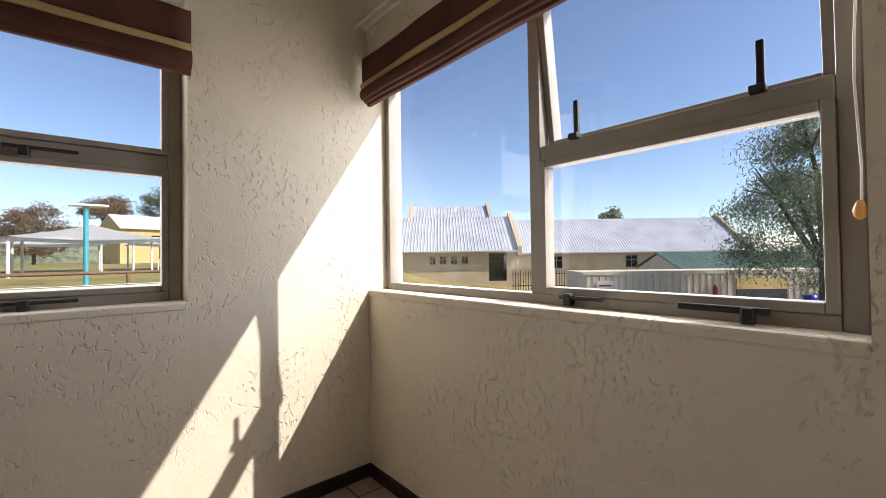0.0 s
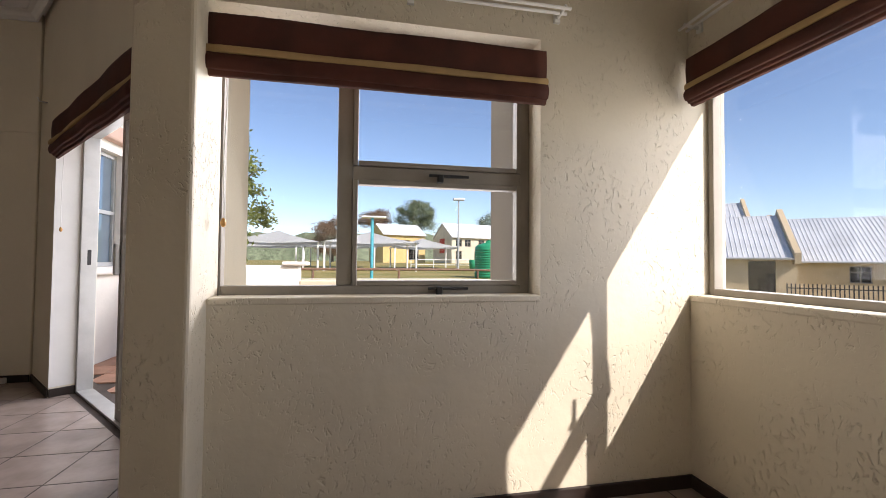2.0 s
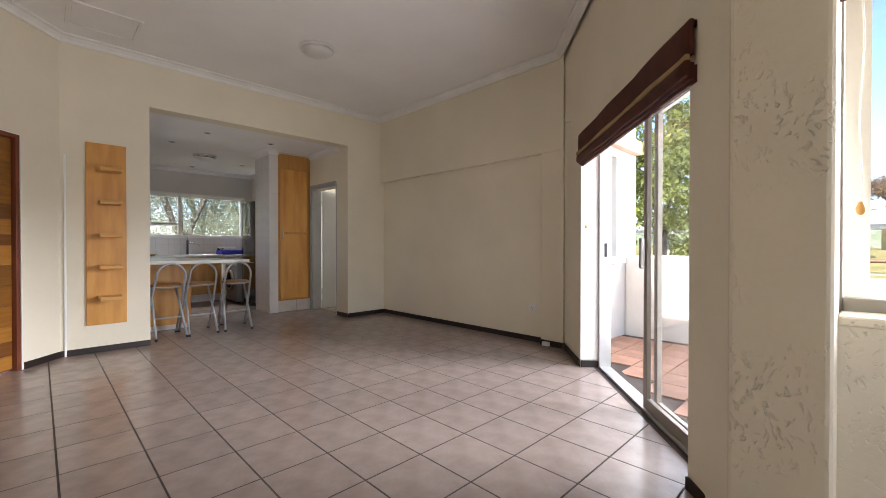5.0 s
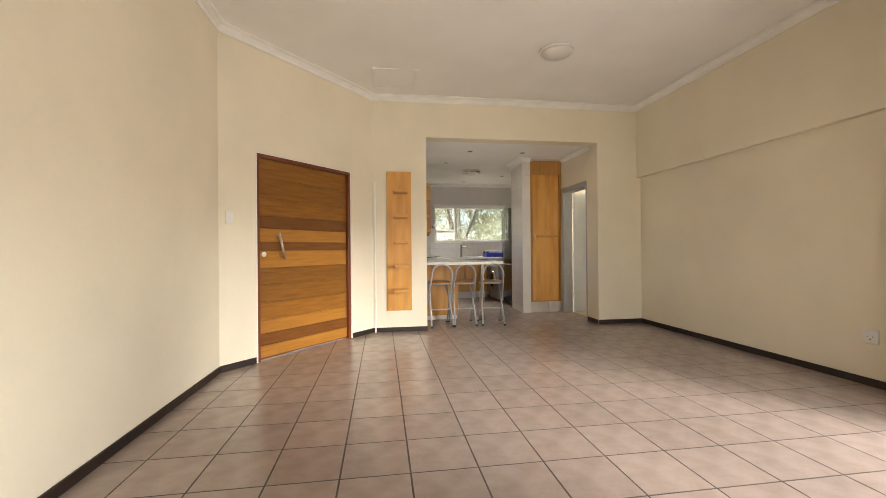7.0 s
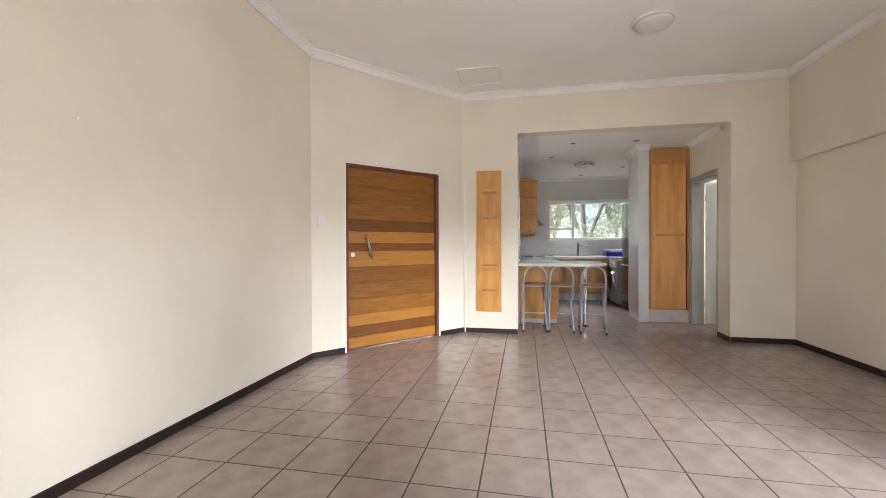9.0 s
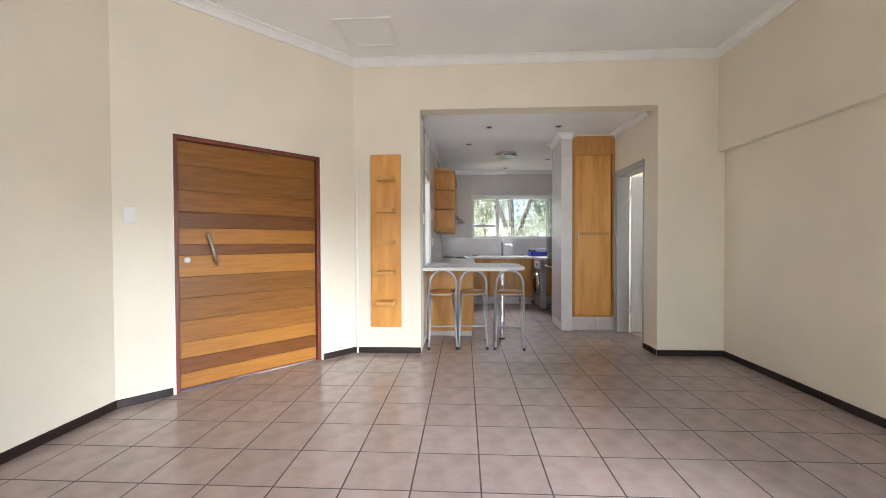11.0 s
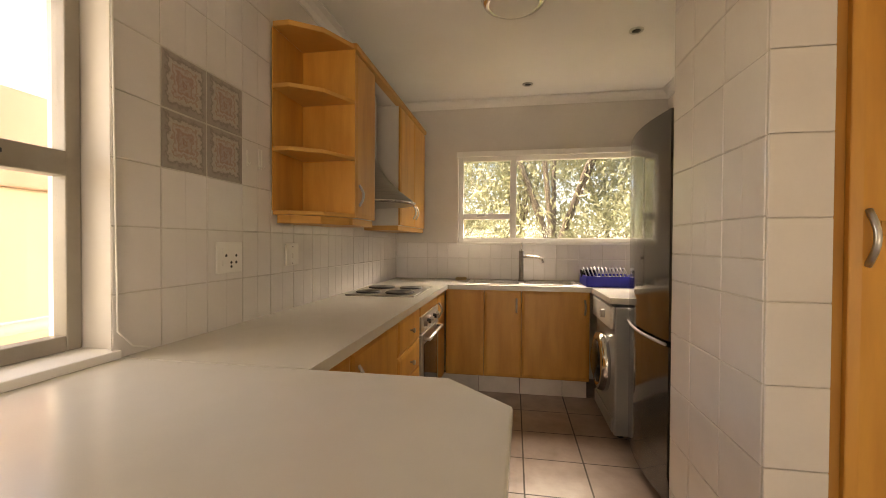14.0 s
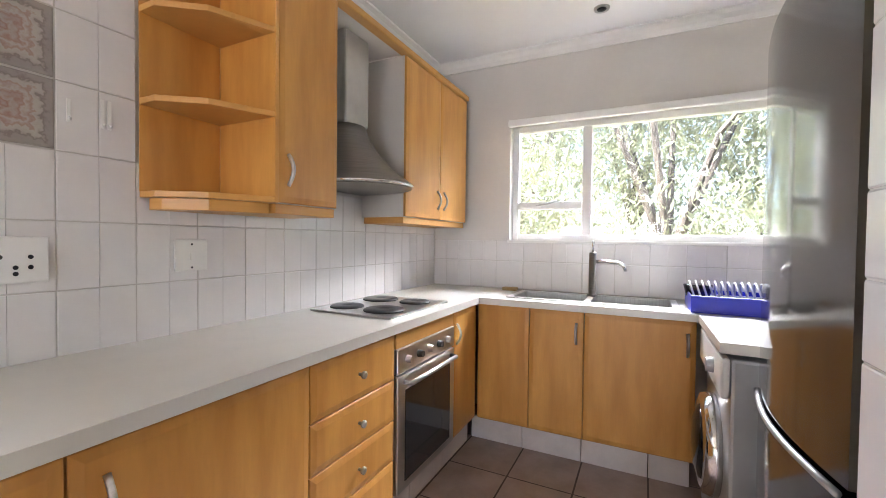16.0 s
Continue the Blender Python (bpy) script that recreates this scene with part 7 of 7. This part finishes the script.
tree("tall ochre-green tree beyond the parapet", -6.9, 19.0, 7.6, 1.8, M["leaf_bright"], 6, 6000, 0.22, low=0.35, clusters=40, trunk=0.15)
tree("small round tree far behind the roofs", 58.0, 29.0, 9.0, 2.6, M["leaf"], 7, 2500, 0.5, low=0.4, clusters=30)
tree("rust-coloured autumn tree in the distance", -6.4, 92.0, 9.5, 5.0, M["leaf_rust"], 8, 12000, 0.36, low=0.15, clusters=36, trunk=0.3)
tree("spreading gum tree behind the ochre house", 13.0, 98.0, 15.0, 5.5, M["leaf"], 9, 14000, 0.38, low=0.45, clusters=34, trunk=0.35)
tree("rust-brown tree behind the ochre house", 3.0, 100.0, 13.0, 4.0, M["leaf_rust"], 10, 9000, 0.38, low=0.5, clusters=26, trunk=0.3)
tree("tall tree far beyond the houses", 36.0, 112.0, 13.0, 6.0, M["leaf"], 12, 9000, 0.42, low=0.4, clusters=26, trunk=0.3)
for k, (x, y, h, r, s) in enumerate(((-13.0, 3.0, 6.0, 2.2, 21), (-14.5, 0.6, 6.5, 2.4, 22), (-14.2, 5.2, 6.0, 2.3, 23), (-17.5, 2.5, 8.0, 3.2, 24), (-16.8, -1.6, 7.0, 2.8, 25), (-16.5, 7.2, 7.0, 2.8, 26), (-21.0, 0.0, 9.0, 4.0, 27), (-21.0, 5.5, 9.0, 4.0, 28))):
    tree("feathery grey-green tree outside the kitchen window", x, y, h, r, M["leaf_pale"], s, 26000 if k < 4 else 14000, 0.10 if k < 4 else 0.17, low=0.06, clusters=64, trunk=0.10, droop=0.5, slim=0.12)
tree("sunlit green shrub outside the bar window", -12.6, -4.2, 3.2, 1.3, M["leaf_bright"], 31, 5000, 0.15, low=0.05, clusters=36, trunk=0.07)
tree("rust-tinted shrub outside the bar window", -13.9, -5.4, 3.8, 1.5, M["leaf_rust"], 32, 4000, 0.16, low=0.05, clusters=36, trunk=0.07)

# far wooded ridge
bm = bmesh.new()
prev = None
for i in range(121):
    x = -260 + 5 * i
    top = 13.0 + 4.0 * noise.noise((x * 0.012, 3, 0)) + 1.6 * noise.noise((x * 0.15, 7, 0)) + 0.9 * noise.noise((x * 0.6, 9, 0))
    yy = 175 + 12 * noise.noise((x * 0.02, 1, 0))
    cur = [bm.verts.new((x, yy, -2)), bm.verts.new((x + 1, yy + 6, top * 0.6)), bm.verts.new((x, yy + 16, top)), bm.verts.new((x, yy + 60, -2))]
    if prev:
        for k in range(3):
            bm.faces.new((prev[k], cur[k], cur[k + 1], prev[k + 1]))
    prev = cur
mesh_ob("backdrop", bm, M["leaf"], None, "low wooded ridge on the horizon", "woods", kind="structure")

# garden pier with a salmon cap on the south side, and the paving there
po = thing("garden_pier", "cream garden pier with a broad salmon cap", "pier", base_at(-8.72, -1.42, -0.3))
bm = bmesh.new()
add_box(bm, -8.95, -8.5, -1.75, -1.1, -0.5, 1.62, 0.02)
part("pier_body", bm, M["house_pale"], po)
bm = bmesh.new()
add_box(bm, -9.03, -8.42, -1.83, -1.02, 1.62, 2.3, 0.02)
part("cap", bm, M["pink_wall"], po, "salmon plastered cap")
sheet("pavement_south", (((-14, -7.0), (-4, -7.0)), ((-14, 0.95), (-4, 0.95))), 12, 0.1, M["asphalt"], "pale concrete paving beside the house", "pavement")
rl2 = thing("window_rail", "grey steel rail outside the bar window", "rail", base_at(-7.07, 0.7, 0.9))
bm = bmesh.new()
add_tube(bm, [(-7.9, 0.62, 0.93), (-6.55, 0.62, 0.93)], 0.025, 8)
part("rail", bm, M["grey_frame"], rl2)
for x in (-7.88, -6.57):
    bm = bmesh.new()
    add_cyl(bm, (x, 0.62, -0.2), (x, 0.62, 0.93), 0.022, seg=8)
    part("post", bm, M["grey_frame"], rl2)

# ---- floor tiles ----
TX, TY, JOINT, SINK = 0.349, 0.3355, 0.009, 0.0009
ang_n = Vector((ang_dir.y, -ang_dir.x))


def clipped(poly, origin, normal):
    """The part of a convex polygon on the side that the normal points to."""
    out = []
    for a, b in zip(poly, poly[1:] + poly[:1]):
        da, db = (Vector(a) - origin).dot(normal), (Vector(b) - origin).dot(normal)
        if da >= 0:
            out.append(a)
        if da * db < 0:
            f = da / (da - db)
            out.append((a[0] + (b[0] - a[0]) * f, a[1] + (b[1] - a[1]) * f))
    return out


def cut_to_rooms(poly):
    """Tiles end under the walls: at the angled front wall, the sliding door, the nook and the kitchen."""
    cx, cy = sum(p[0] for p in poly) / 4, sum(p[1] for p in poly) / 4
    walls = [((0, -1.0), (0, 1))]
    if cx > -0.95:
        walls += [((0, 2.14), (0, -1)), ((1.36, 0), (-1, 0))]
    elif cx > -6.5:
        walls += [(SL_C + sl_n * 0.11, -sl_n), (ANG_A - ang_n * 0.06, ang_n), ((0, 4.5), (0, -1))]
    else:
        walls += [((0, 1.05), (0, 1)), ((0, 3.9), (0, -1)), ((-10.45, 0), (1, 0))]
    for origin, normal in walls:
        if len(poly) > 2:
            poly = clipped(poly, Vector(origin), Vector(normal))
    return poly


def add_tile(bm, poly):
    up = [bm.verts.new((x, y, 0.0)) for x, y in poly]
    lo = [bm.verts.new((x, y, -SINK)) for x, y in poly]
    bm.faces.new(up)
    n = len(poly)
    for k in range(n):
        bm.faces.new((lo[k], lo[(k + 1) % n], up[(k + 1) % n], up[k]))


def outline(x, y):
    a, b = (TX - JOINT) / 2, (TY - JOINT) / 2
    return [(x - a, y - b), (x + a, y - b), (x + a, y + b), (x - a, y + b)]


bm = bmesh.new()
add_tile(bm, outline(0, 0))
tile_me = bpy.data.meshes.new("floor_tile")
bm.to_mesh(tile_me)
bm.free()
tile_me.materials.append(M["tile"])
rest = bmesh.new()
count = 0
for i in range(-30, 12):
    for j in range(-12, 10):
        x, y = -1.776 + TX * (i + 0.5), 2.1114 + TY * (j + 0.5)
        whole = outline(x, y)
        poly = cut_to_rooms(whole)
        if len(poly) < 3:
            continue
        if poly == whole and -7.6 < x < -1.2 and count < 298:
            ob = new("floor_tile", tile_me)
            ob.location = (x, y, 0)
            ob.parent = floor_ob
            count += 1
        else:
            add_tile(rest, poly)
mesh_ob("floor_tiles_further", rest, M["tile"], floor_ob, kind="stuff")
